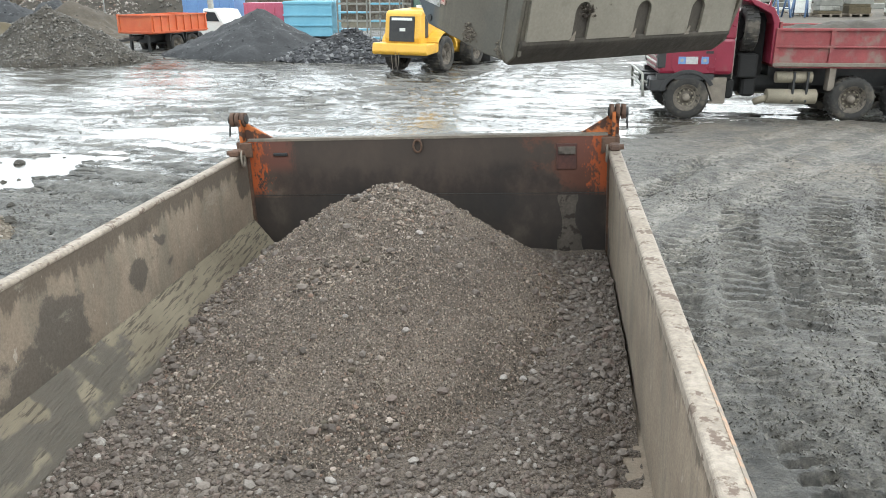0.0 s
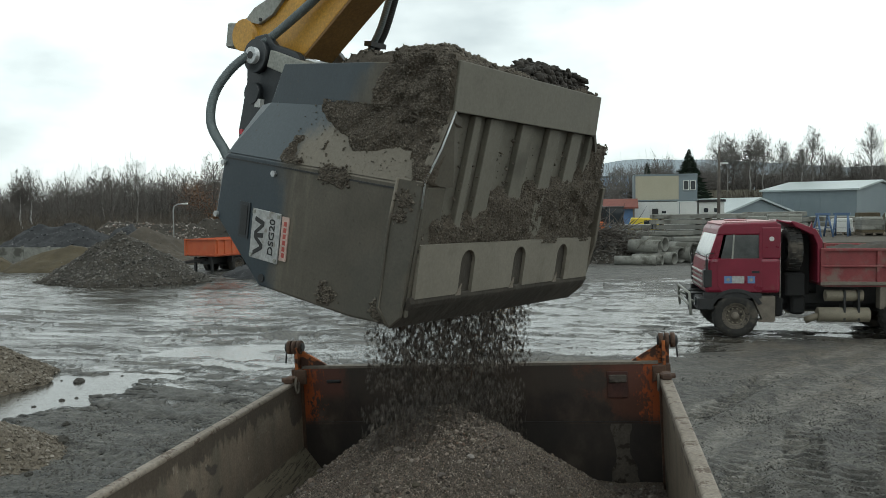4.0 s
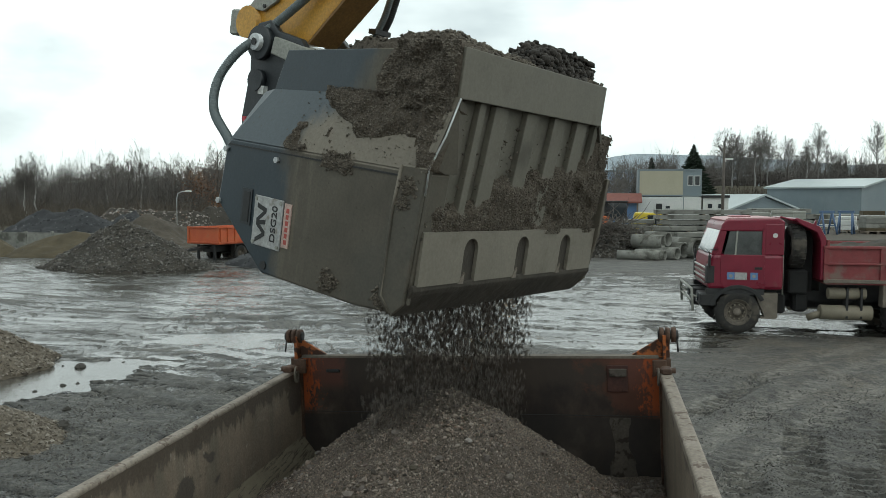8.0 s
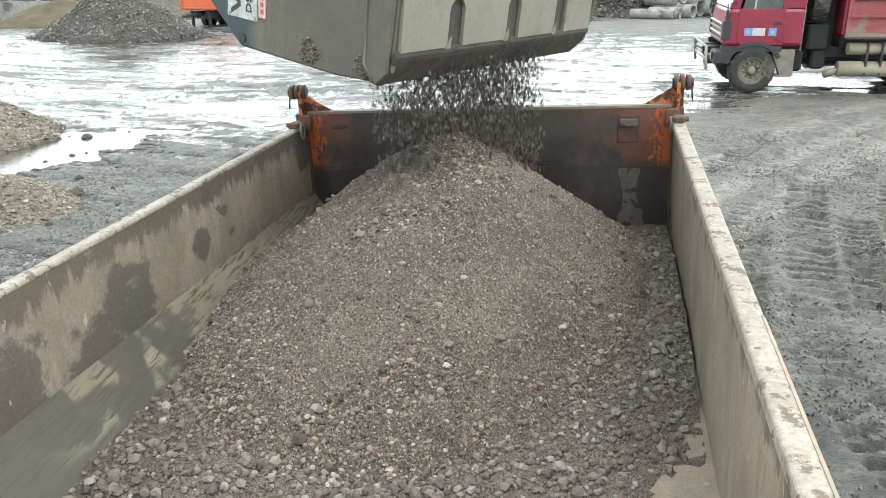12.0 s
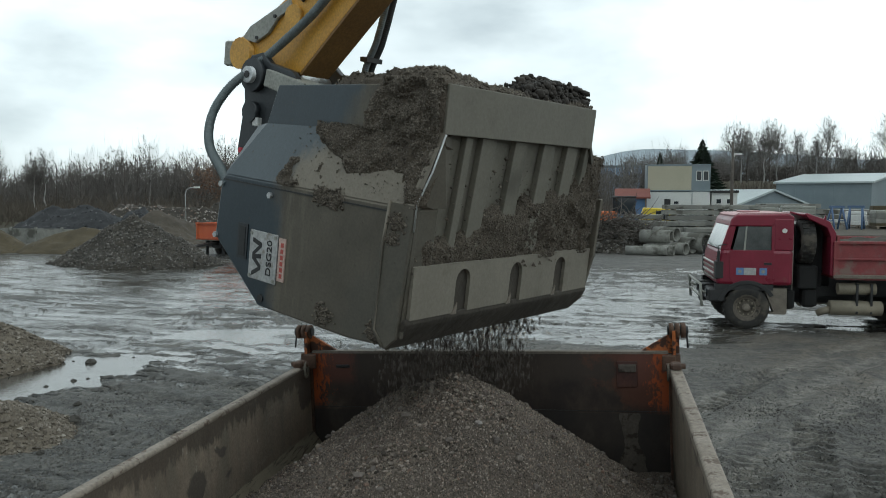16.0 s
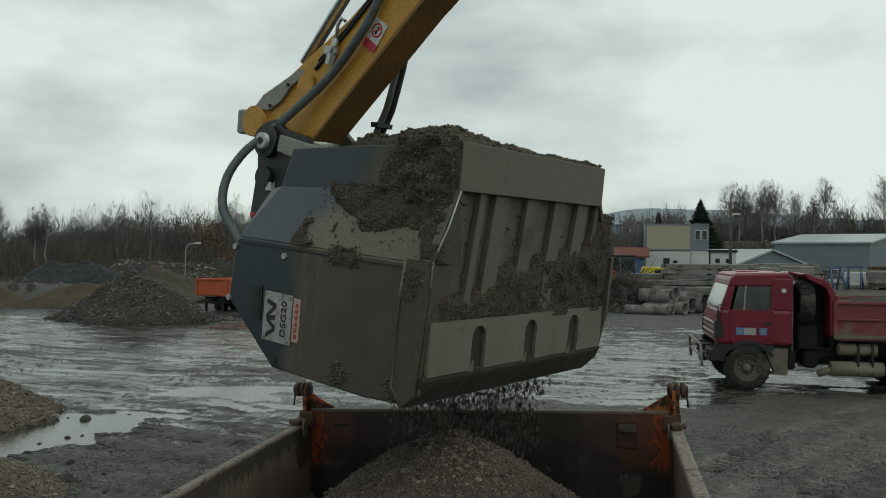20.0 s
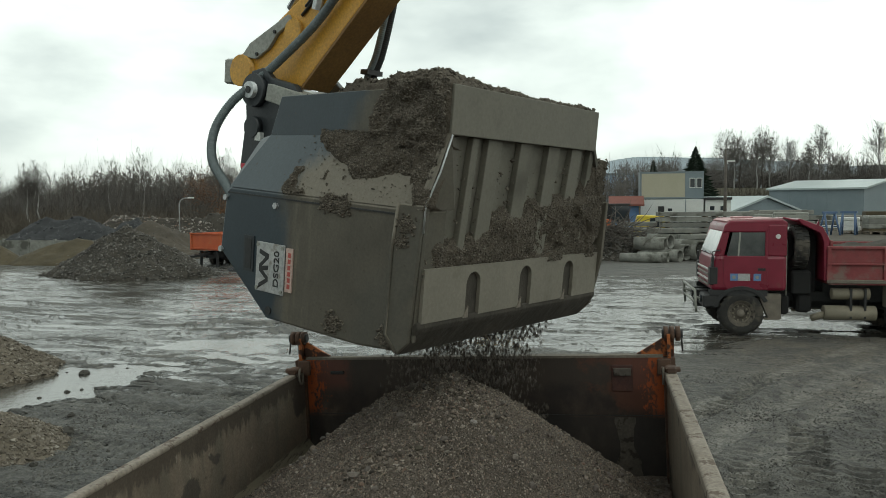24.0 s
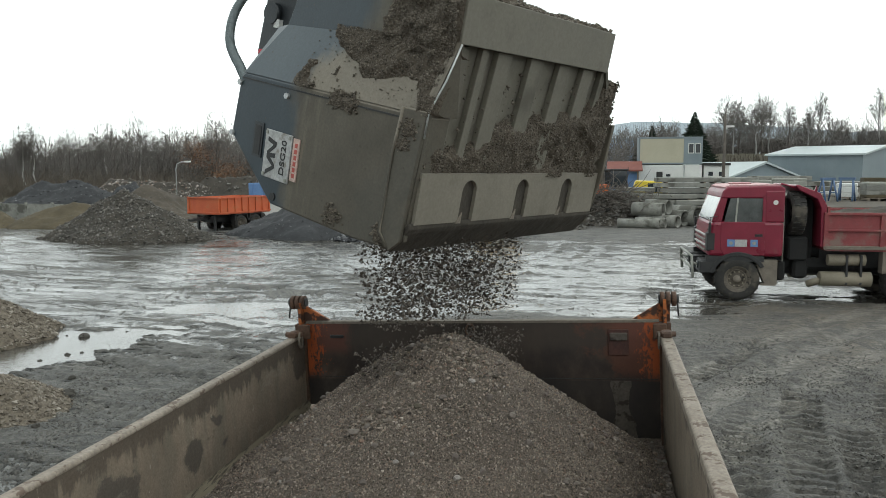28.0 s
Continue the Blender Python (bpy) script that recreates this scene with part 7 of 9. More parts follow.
# ---- heaps round the yard ----
def heap(name, label, cx, cy, rx, ry, h, mat, stone_mat, seed, n=700, size=0.09, power=1.0, turn=0.0, crest=0.0, step=None):
    """A tipped heap: an uneven cone or ridge with stones lying on it."""
    rng = np.random.RandomState(seed)
    st = step or max(rx, ry) / 46
    x, y = spread(-1.25 * rx, 1.25 * rx, st), spread(-1.25 * ry, 1.25 * ry, st)

    def height(a, b_):
        q = np.hypot(np.maximum(abs(a) - crest * rx, 0) / (rx * (1 - crest)), b_ / ry)
        q = q + 0.22 * fbm(a / rx * 2.2 + seed, b_ / ry * 2.2, 4, seed % 8)
        return h * np.maximum(1 - q, -0.12 / h) ** power if power != 1.0 else h * np.maximum(1 - q, -0.12 / h)

    def fine(a, b_):
        return height(a, b_) + 0.05 * h * fbm(a * 2.4, b_ * 2.4, 4, (seed + 3) % 8)

    X, Y = np.meshgrid(x, y)
    Z = fine(X, Y)
    Z = np.where(Z < 0.02, Z - 0.12, Z)
    ob = part(name, Shape().sheet(x, y, Z), mat, m=pose(cx, cy, 0.0, 0, 0, turn))
    tagged(ob, label, "heap", kind="stuff")
    px, py = rng.uniform(-1.1 * rx, 1.1 * rx, n * 2), rng.uniform(-1.1 * ry, 1.1 * ry, n * 2)
    pz = fine(px, py)
    k = pz > 0.0
    px, py, pz = px[k], py[k], pz[k]
    s = size * (0.25 + 0.9 * rng.random_sample(len(px)) ** 2.2)
    tagged(part("loose_stones", Shape().stones(np.stack([px, py, pz], 1), s, rng), stone_mat, ob), kind="stuff")
    return ob


heap("rubble_heap", "heap of brown-grey crushed rubble beside the trailer", -23.0, 35.2, 4.6, 2.6, 2.35, BROWNHEAP, BROWN_ST, 1, 6500, 0.08)
heap("gravel_cone", "tall smooth cone of grey-brown gravel", -29.3, 47.5, 4.6, 4.0, 2.7, EARTH, BROWN_ST, 2, 500, 0.06)
heap("sand_heap", "low tan sand heap in front of the fence", -30.5, 41.5, 5.0, 2.2, 1.55, TAN, BROWN_ST, 3, 250, 0.05)
heap("dark_stone_heap", "smooth heap of black crushed stone", -14.3, 38.6, 4.8, 3.0, 2.15, COAL, COAL_ST, 4, 1700, 0.05)
heap("broken_stone_heap", "rough heap of dark broken stone", -9.3, 36.9, 3.6, 1.9, 1.25, COAL, COAL_ST, 5, 2200, 0.14)
heap("earth_bank_heap", "dark rubble ridge behind the loader", -5.0, 44.2, 4.2, 2.0, 1.9, BROWNHEAP, BROWN_ST, 6, 1500, 0.14)
heap("black_ridge", "long black heap beyond the fence", -45.0, 60.0, 6.6, 3.0, 2.6, COAL, COAL_ST, 7, 700, 0.12, crest=0.35)
heap("debris_ridge", "ridge of pale building debris", -38.5, 63.0, 8.0, 3.0, 2.3, BROWNHEAP, DEBRIS_ST, 8, 1600, 0.15, crest=0.5)
heap("black_cone", "small black stone cone", -35.2, 55.0, 3.2, 2.6, 2.75, COAL, COAL_ST, 9, 400, 0.1)
heap("dark_bank", "dark bank of overgrown earth", -29.0, 64.0, 8.0, 3.0, 2.6, BROWNHEAP, BROWN_ST, 10, 500, 0.2, crest=0.6)
heap("spoil_heap", "heap of stony brown spoil beside the puddle", -13.2, 13.9, 2.1, 2.2, 1.15, SPOIL, SPOIL_ST, 11, 6500, 0.05, step=0.05)
heap("stone_pile", "small pile of grey stones and lumps", -8.45, 9.55, 1.25, 1.35, 0.62, SPOIL, SPOIL_ST, 12, 4200, 0.045, step=0.03)
heap("sand_pile", "pale sand pile at the yard's edge", -36.5, 40.5, 3.2, 2.2, 1.7, TAN, BROWN_ST, 13, 200, 0.05)
heap("gravel_bank", "long bank of brown gravel behind the red truck", 17.5, 31.5, 9.5, 2.6, 2.25, BROWNHEAP, BROWN_ST, 14, 1800, 0.09, crest=0.6)


def lone_stone(x, y, r, seed, mat=BROWN_ST, label="dark wet stone lying in the mud"):
    rng = np.random.RandomState(seed)
    sh = Shape()
    a, b_ = 9, 6
    th, ph = np.meshgrid(np.linspace(0, 2 * np.pi, a, endpoint=False), np.linspace(0.12, np.pi - 0.12, b_))
    k = 0.8 + 0.4 * rng.random_sample(th.shape)
    v = np.stack([r * k * np.cos(th) * np.sin(ph), 0.8 * r * k * np.sin(th) * np.sin(ph), 0.75 * r * k * np.cos(ph)], -1).reshape(-1, 3)
    f = [(i * a + j, i * a + (j + 1) % a, (i + 1) * a + (j + 1) % a, (i + 1) * a + j) for i in range(b_ - 1) for j in range(a)]
    f += [tuple(range(a - 1, -1, -1)), tuple((b_ - 1) * a + j for j in range(a))]
    sh.add(v, f)
    z = float(ground_height(np.array([x]), np.array([y]))[0])
    tagged(part("stone", sh, mat, m=pose(x, y, max(z, WATER_Z - 0.03) + 0.2 * r, 0, 0, rng.rand() * 360)), label, "stone", "stones in the mud")


for i, (sx, sy, sr) in enumerate(((-10.45, 14.55, 0.17), (-10.9, 14.6, 0.07), (-9.75, 13.1, 0.10), (-9.6, 13.3, 0.08), (-9.45, 13.5, 0.07), (-9.95, 12.6, 0.08), (-10.6, 13.0, 0.06), (-7.74, 10.44, 0.17), (-7.45, 10.9, 0.06),
                                  (-7.3, 9.2, 0.08), (-7.75, 9.0, 0.1), (-9.9, 15.2, 0.07), (-7.0, 8.6, 0.05), (-6.7, 9.9, 0.05), (4.7, 12.4, 0.07), (-8.4, 11.4, 0.1))):
    lone_stone(sx, sy, sr * 0.7, 40 + i)


# ---- stacks, pipes and clutter beyond the red truck ----
def pipe_thing(x, y, z, length, r, turn, seed):
    t = thing("concrete_pipe", pose(x, y, z, 0, 0, turn), "weathered grey concrete sewer pipe lying on the ground", "pipe", "concrete pipes")
    prof = [(r * 0.78, 0), (r, 0), (r, length), (r * 0.78, length), (r * 0.78, 0)]
    part("pipe_wall", Shape().lathe(prof, 22), CONCRETE, t)
    return t


for px, py, pz, pl, pr, pt in ((0.9, 45.9, 0.27, 2.3, 0.27, -104), (2.2, 47.2, 0.36, 1.6, 0.36, -118), (2.9, 47.1, 0.36, 1.6, 0.36, -126), (1.8, 47.4, 1.0, 1.8, 0.40, -115),
                               (3.3, 48.5, 0.48, 1.8, 0.48, -130), (4.2, 48.9, 0.60, 1.8, 0.60, -135), (2.6, 47.9, 1.12, 1.4, 0.44, -125), (1.9, 46.3, 0.3, 1.7, 0.3, -110)):
    pipe_thing(px, py, pz, pl, pr, pt, 1)


def slab_stack(x, y, w, d, rows, th, turn, seed):
    rng = np.random.RandomState(seed)
    t = thing("slab_stack", pose(x, y, 0, 0, 0, turn), "stack of long weathered concrete slabs", "slab stack", "stacks of concrete slabs")
    z = 0.0
    for k in range(rows):
        o = rng.uniform(-0.25, 0.25)
        sh = Shape().box(-w / 2 + o, w / 2 + o + rng.uniform(-0.3, 0.3), -d / 2, d / 2, z, z + th, cut=0.02)
        part("slab", sh, CONCRETE, t)
        z += th
        if k < rows - 1:
            for q in (-0.35, 0.35):
                part("batten", Shape().box(q * w - 0.06, q * w + 0.06, -d / 2, d / 2, z, z + 0.07), WOOD, t)
            z += 0.07


for s in ((4.2, 53.2, 3.4, 1.4, 5, 0.28, 4, 1), (5.3, 54.6, 3.4, 1.6, 8, 0.28, 3, 2), (8.2, 55.0, 3.0, 1.6, 8, 0.28, 4, 3), (11.5, 55.5, 3.6, 1.6, 8, 0.29, 3, 4), (15.0, 56.0, 3.6, 1.6, 7, 0.29, 3, 5),
          (6.4, 52.2, 3.6, 1.3, 4, 0.28, 2, 6), (18.5, 52.0, 3.4, 1.4, 6, 0.3, 4, 7), (2.2, 56.5, 2.6, 1.4, 6, 0.28, 0, 8), (22.5, 50.0, 3.4, 1.4, 6, 0.3, 4, 9), (16.2, 47.5, 2.8, 1.2, 5, 0.3, 4, 10)):
    slab_stack(*s)


def scrap_heap():
    """Rubble with a tangle of cut branches."""
    heap("branch_heap", "heap of rubble, roots and tangled branches", 0.3, 48.6, 2.9, 1.9, 2.1, BROWNHEAP, BROWN_ST, 21, 1500, 0.17)
    rng = np.random.RandomState(3)
    sh = Shape()
    for _ in range(380):
        a, e, L = rng.rand() * 6.28, rng.uniform(-0.2, 0.9), rng.uniform(0.5, 1.8)
        p = np.array([0.3 + rng.randn() * 1.1, 48.2 + rng.randn() * 0.7, 0.7 + rng.rand() * 1.5])
        d = np.array([math.cos(a) * math.cos(e), math.sin(a) * math.cos(e), math.sin(e)])
        sh.tube([p, p + d * L * 0.5 + rng.randn(3) * 0.1, p + d * L], [0.03, 0.02, 0.008], 4, False)
    tagged(part("cut_branches", sh, BARK), "tangle of cut branches lying on rubble", "branches", kind="stuff")


scrap_heap()


def trestle(x, y, z, turn):
    t = thing("trestle", pose(x, y, z, 0, 0, turn), "blue painted steel trestle", "trestle", "blue trestles")
    for s in (-0.32, 0.32):
        part("leg", Shape().tube([(s, -0.35, 0), (s * 0.8, 0, 1.05)], 0.045, 6), TRESTLEBLUE, t)
        part("leg", Shape().tube([(s, 0.35, 0), (s * 0.8, 0, 1.05)], 0.045, 6), TRESTLEBLUE, t)
        part("stretcher", Shape().tube([(s * 0.93, -0.2, 0.4), (s * 0.93, 0.2, 0.4)], 0.03, 6), TRESTLEBLUE, t)
    part("top_beam", Shape().box(-0.36, 0.36, -0.06, 0.06, 1.0, 1.1), TRESTLEBLUE, t)


def flat_bank():
    sh = Shape().prism([(33.0, 0.0), (35.5, 1.75), (60.0, 1.9), (60.0, 0.0)], "x", 8.2, 45.0)
    tagged(part("raised_yard", sh, EARTH), "raised level of packed brown earth", "ground", kind="structure")


flat_bank()
trestle(10.3, 40.0, 1.8, 20)
trestle(11.3, 40.6, 1.8, -25)


def clutter(x, y, z, seed, w=1.2):
    """Small stacks of boards, sacks and concrete rings on pallets."""
    rng = np.random.RandomState(seed)
    t = thing("pallet_stack", pose(x, y, z, 0, 0, rng.uniform(-20, 20)), "wooden pallet with stacked building material", "pallet", "pallets of building material")
    for k in range(5):
        part("pallet_board", Shape().box(-w / 2, w / 2, -0.5 + 0.22 * k, -0.38 + 0.22 * k, 0.1, 0.13), WOOD, t)
    for k in (-0.45, 0, 0.45):
        part("pallet_runner", Shape().box(k - 0.05, k + 0.05, -0.5, 0.5, 0.0, 0.1), WOOD, t)
    mats = [CONCRETE, WHITE, GREYPLATE, TAN, CONCRETE]
    h = 0.13
    for k in range(rng.randint(2, 5)):
        th = rng.uniform(0.12, 0.3)
        part("layer", Shape().box(-w * 0.45, w * 0.45 * rng.uniform(0.6, 1), -0.42, 0.42, h, h + th, cut=0.02), mats[rng.randint(5)], t)
        h += th + 0.004


for i, (x, y) in enumerate(((9.0, 43.0), (10.0, 45.0), (11.9, 42.4), (12.8, 41.4), (13.4, 43.6), (12.0, 46.0), (8.6, 46.0), (14.2, 41.6), (14.8, 44.2), (16.4, 42.6), (18.4, 44.0))):
    clutter(x, y, 1.80, 60 + i)


# ---- buildings ----
def window_part(parent, x0, x1, z0, z1, y, mat=WHITE):
    f = part("window", Shape().box(x0, x1, y - 0.05, y, z0, z1), mat, parent, "white framed window")
    k = (x1 - x0) * 0.12
    part("pane", Shape().box(x0 + k, x1 - k, y - 0.06, y - 0.05, z0 + k, z1 - k), GLASS, f)


def office_containers():
    t = thing("office_containers", pose(3.25, 75, 0, 0, 0, 1.5), "two-storey office of stacked cream and white containers", "site office")
    W = 5.6
    part("lower_container", Shape().box(0.0, W, 0, 2.6, 1.0, 3.62), WHITE, t, "white lower container", round_off=0.03)
    part("plinth", Shape().box(0.1, W - 0.1, 0.1, 2.5, 0.0, 1.0), CONCRETE, t)
    up = part("upper_container", Shape().box(0, W, 0, 2.6, 3.66, 6.15), GREYBLUE, t, "grey framed upper container with a cream wall", round_off=0.03)
    part("cream_wall", Shape().box(0.12, 3.95, -0.03, 0.0, 3.82, 5.98), CREAM, up)
    window_part(up, 4.35, 4.85, 4.65, 5.55, -0.01)
    window_part(up, 4.95, 5.45, 4.65, 5.55, -0.01)
    for z in (3.70, 6.02):
        part("frame_rail", Shape().box(-0.02, W + 0.02, -0.05, 0.0, z, z + 0.12), GREYBLUE, up)
    part("door", Shape().box(1.6, 2.15, -0.03, 0.0, 1.1, 3.0), IRON, t, "dark door")
    window_part(t, 2.4, 2.9, 2.5, 2.85, -0.004)
    part("post", Shape().box(4.0, 4.06, -0.03, 0.0, 1.0, 3.6), GREYBLUE, t)
    a = thing("site_shed", pose(9.0, 75.2, 0), "low white shed with a dark flat roof", "shed")
    part("wall", Shape().box(0, 2.2, 0, 2.4, 0.0, 3.55), WHITE, a)
    part("roof", Shape().box(-0.1, 2.3, -0.15, 2.5, 3.55, 3.78), IRON, a)
    window_part(a, 0.35, 0.85, 2.55, 3.05, -0.004)
    window_part(a, 1.25, 1.75, 2.55, 3.05, -0.004)
    s = thing("red_roofed_shed", pose(0.2, 72.5, 0), "open shed with a red tiled roof", "shed")
    part("wall", Shape().box(0.5, 3.0, 0.3, 3.0, 0, 3.4), BLUE, s, "dark blue wall")
    part("roof", Shape().prism([(-0.3, 3.2), (1.6, 3.95), (3.4, 3.95), (3.4, 3.85), (1.6, 3.83), (-0.3, 3.05)], "x", 0.2, 3.3), REDTILE, s, "red tiled roof")
    for x in (0.4, 2.9):
        part("post", Shape().box(x - 0.07, x + 0.07, 0.0, 0.14, 0, 3.3), WOOD, s)


office_containers()


def hall(name, x, y, w, d, eave, ridge, turn, label, front_gable):
    t = thing(name, pose(x, y, 0, 0, 0, turn), label, "hall")
    if front_gable:
        part("wall", Shape().prism([(0, 0), (w, 0), (w, eave), (w / 2, ridge), (0, eave)], "y", 0, d), GREYBLUE, t, "grey-blue sheet wall")
        r = [(-0.3, eave - 0.1), (w / 2, ridge + 0.05), (w + 0.3, eave - 0.1), (w + 0.3, eave + 0.08), (w / 2, ridge + 0.25), (-0.3, eave + 0.08)]
        part("roof", Shape().prism(r, "y", -0.3, d + 0.3), ROOFSHEET, t, "pale sheet roof")
    else:
        part("wall", Shape().prism([(0, 0), (d, 0), (d, eave), (d / 2, ridge), (0, eave)], "x", 0, w), GREYBLUE, t, "grey-blue sheet wall")
        r = [(-0.3, eave - 0.1), (d / 2, ridge + 0.05), (d + 0.3, eave - 0.1), (d + 0.3, eave + 0.08), (d / 2, ridge + 0.25), (-0.3, eave + 0.08)]
        part("roof", Shape().prism(r, "x", -0.3, w + 0.3), ROOFSHEET, t, "pale sheet roof")
        for k in range(int(w / 2)):
            part("wall_seam", Shape().box(2 * k, 2 * k + 0.06, -0.03, 0.0, 0, eave), GREYBLUE, t)
    return t


hall("large_hall", 18.1, 94, 9.6, 20.0, 4.7, 5.6, -30.0, "long grey-blue sheet metal hall with a pale roof", False)
hall("small_hall", 12.2, 82, 8.0, 14.0, 2.3, 3.7, 25.0, "low grey hall with a pale gabled roof", True)


def blue_works():
    t = thing("blue_building", pose(-6.0, 112, 0), "far blue and white clad building", "building")
    part("wall", Shape().box(0, 10.2, 0, 8, 0, 7.1), surf("patchy_blue_cladding", (0.20, 0.32, 0.50), (0.42, 0.50, 0.58), 0.6, 0.5, 0.0), t)
    part("roof_edge", Shape().box(-0.2, 10.4, -0.2, 8.2, 7.1, 7.4), GREYBLUE, t)
    for k in range(9):
        part("cladding_post", Shape().box(1.1 * k, 1.1 * k + 0.12, -0.06, 0.0, 0, 7.1), WHITE, t)
    for i, (x, w, h, mt) in enumerate(((5.0, 1.6, 6.2, WHITE), (13.5, 6.0, 8.0, WHITE), (60, 8, 9.5, WHITE), (46, 7, 9.0, GREYBLUE))):
        o = thing("far_house", pose(x, 130 + 6 * i, 0), "far pale house with a low roof", "house", "far houses")
        part("wall", Shape().box(0, w, 0, 6, 0, h - 1), mt, o)
        part("roof", Shape().prism([(-0.3, h - 1), (3, h + 0.6), (6.3, h - 1)], "x", -0.2, w + 0.2), IRON, o)


blue_works()


def tractor():
    t = thing("tractor", pose(0.3, 61, 0.75, 0, 0, 200), "orange tractor with a glazed cab parked behind rubble", "tractor")
    part("hood", Shape().box(-0.1, 1.5, -0.35, 0.35, 0.7, 1.4, cut=0.08), surf("tractor_orange", (0.62, 0.12, 0.02), (0.7, 0.18, 0.04), 0.5, 2.0), t)
    c = part("cab", Shape().box(-1.4, -0.1, -0.6, 0.6, 1.2, 2.4), GLASS, t, "dark glazed cab")
    part("roof", Shape().box(-1.5, 0.0, -0.7, 0.7, 2.4, 2.55, cut=0.04), IRON, c)
    for x, r in ((-1.0, 0.75), (1.1, 0.45)):
        for s in (-1, 1):
            wheel_part(t, pose(x, s * 0.75, r - 0.75, 0, 0, 180 if s > 0 else 0) @ pose(0, 0, 0.02), r, 0.35, ALU, lugs=14)
    part("axle", Shape().tube([(-1.0, -0.7, 0.02), (-1.0, 0.7, 0.02)], 0.1, 8).box(-1.0, 1.2, -0.2, 0.2, 0.0, 0.7), IRON, t)
    v = thing("yellow_van", pose(2.2, 62, 0.0), "small yellow service vehicle", "van")
    part("body", Shape().prism([(0, 0.4), (2.6, 0.4), (2.6, 1.5), (2.2, 2.35), (0.3, 2.4), (0, 1.4)], "y", 0, 1.6), surf("van_yellow", (0.7, 0.52, 0.04), (0.76, 0.58, 0.06), 0.4, 2.0), v, round_off=0.08)
    part("window", Shape().prism([(1.2, 1.5), (2.3, 1.5), (2.0, 2.2), (1.2, 2.2)], "y", -0.02, 0.0), GLASS, v)
    for x in (0.5, 2.1):
        part("wheel", Shape().lathe([(0.0, -0.1), (0.38, -0.1), (0.4, 0.0), (0.38, 0.1), (0, 0.1)], 18, pose(x, 0.1, 0.4)), RUBBER, v)


tractor()


def pole(x, y, h, lamp):
    if lamp:
        t = thing("street_lamp", pose(x, y, 0), "thin grey street lamp with a curved arm", "street lamp")
        part("post", Shape().tube([(0, 0, 0), (0, 0, h - 0.5), (0.1, 0, h - 0.15), (0.4, 0, h), (0.8, 0, h)], 0.035, 8), ALU, t)
        part("lamp_head", Shape().box(0.7, 1.15, -0.1, 0.1, h - 0.04, h + 0.08, cut=0.03), WHITE, t)
    else:
        t = thing("utility_pole", pose(x, y, 0), "dark wooden utility pole with a small lamp", "utility pole")
        part("post", Shape().tube([(0, 0, 0), (0.02, 0, h)], [0.16, 0.10], 10), BARK, t)
        part("lamp_head", Shape().box(0.1, 0.75, -0.12, 0.12, h - 1.1, h - 0.95).box(0.05, 0.2, -0.05, 0.05, h - 1.25, h - 0.95), WHITE, t)


pole(9.95, 70, 7.8, False)
pole(-29.9, 52, 3.9, True)


def fence():
    t = thing("concrete_fence", pose(-44, 49, 0, 0, 0, -4), "low pale concrete fence beyond the sand", "fence")
    for k in range(6):
        part("post", Shape().box(2.2 * k - 0.07, 2.2 * k + 0.07, -0.08, 0.08, 0, 1.12), CONCRETE, t)
        part("panel", Shape().box(2.2 * k + 0.07, 2.2 * k + 2.13, -0.04, 0.04, 0, 1.02), CONCRETE, t)


fence()


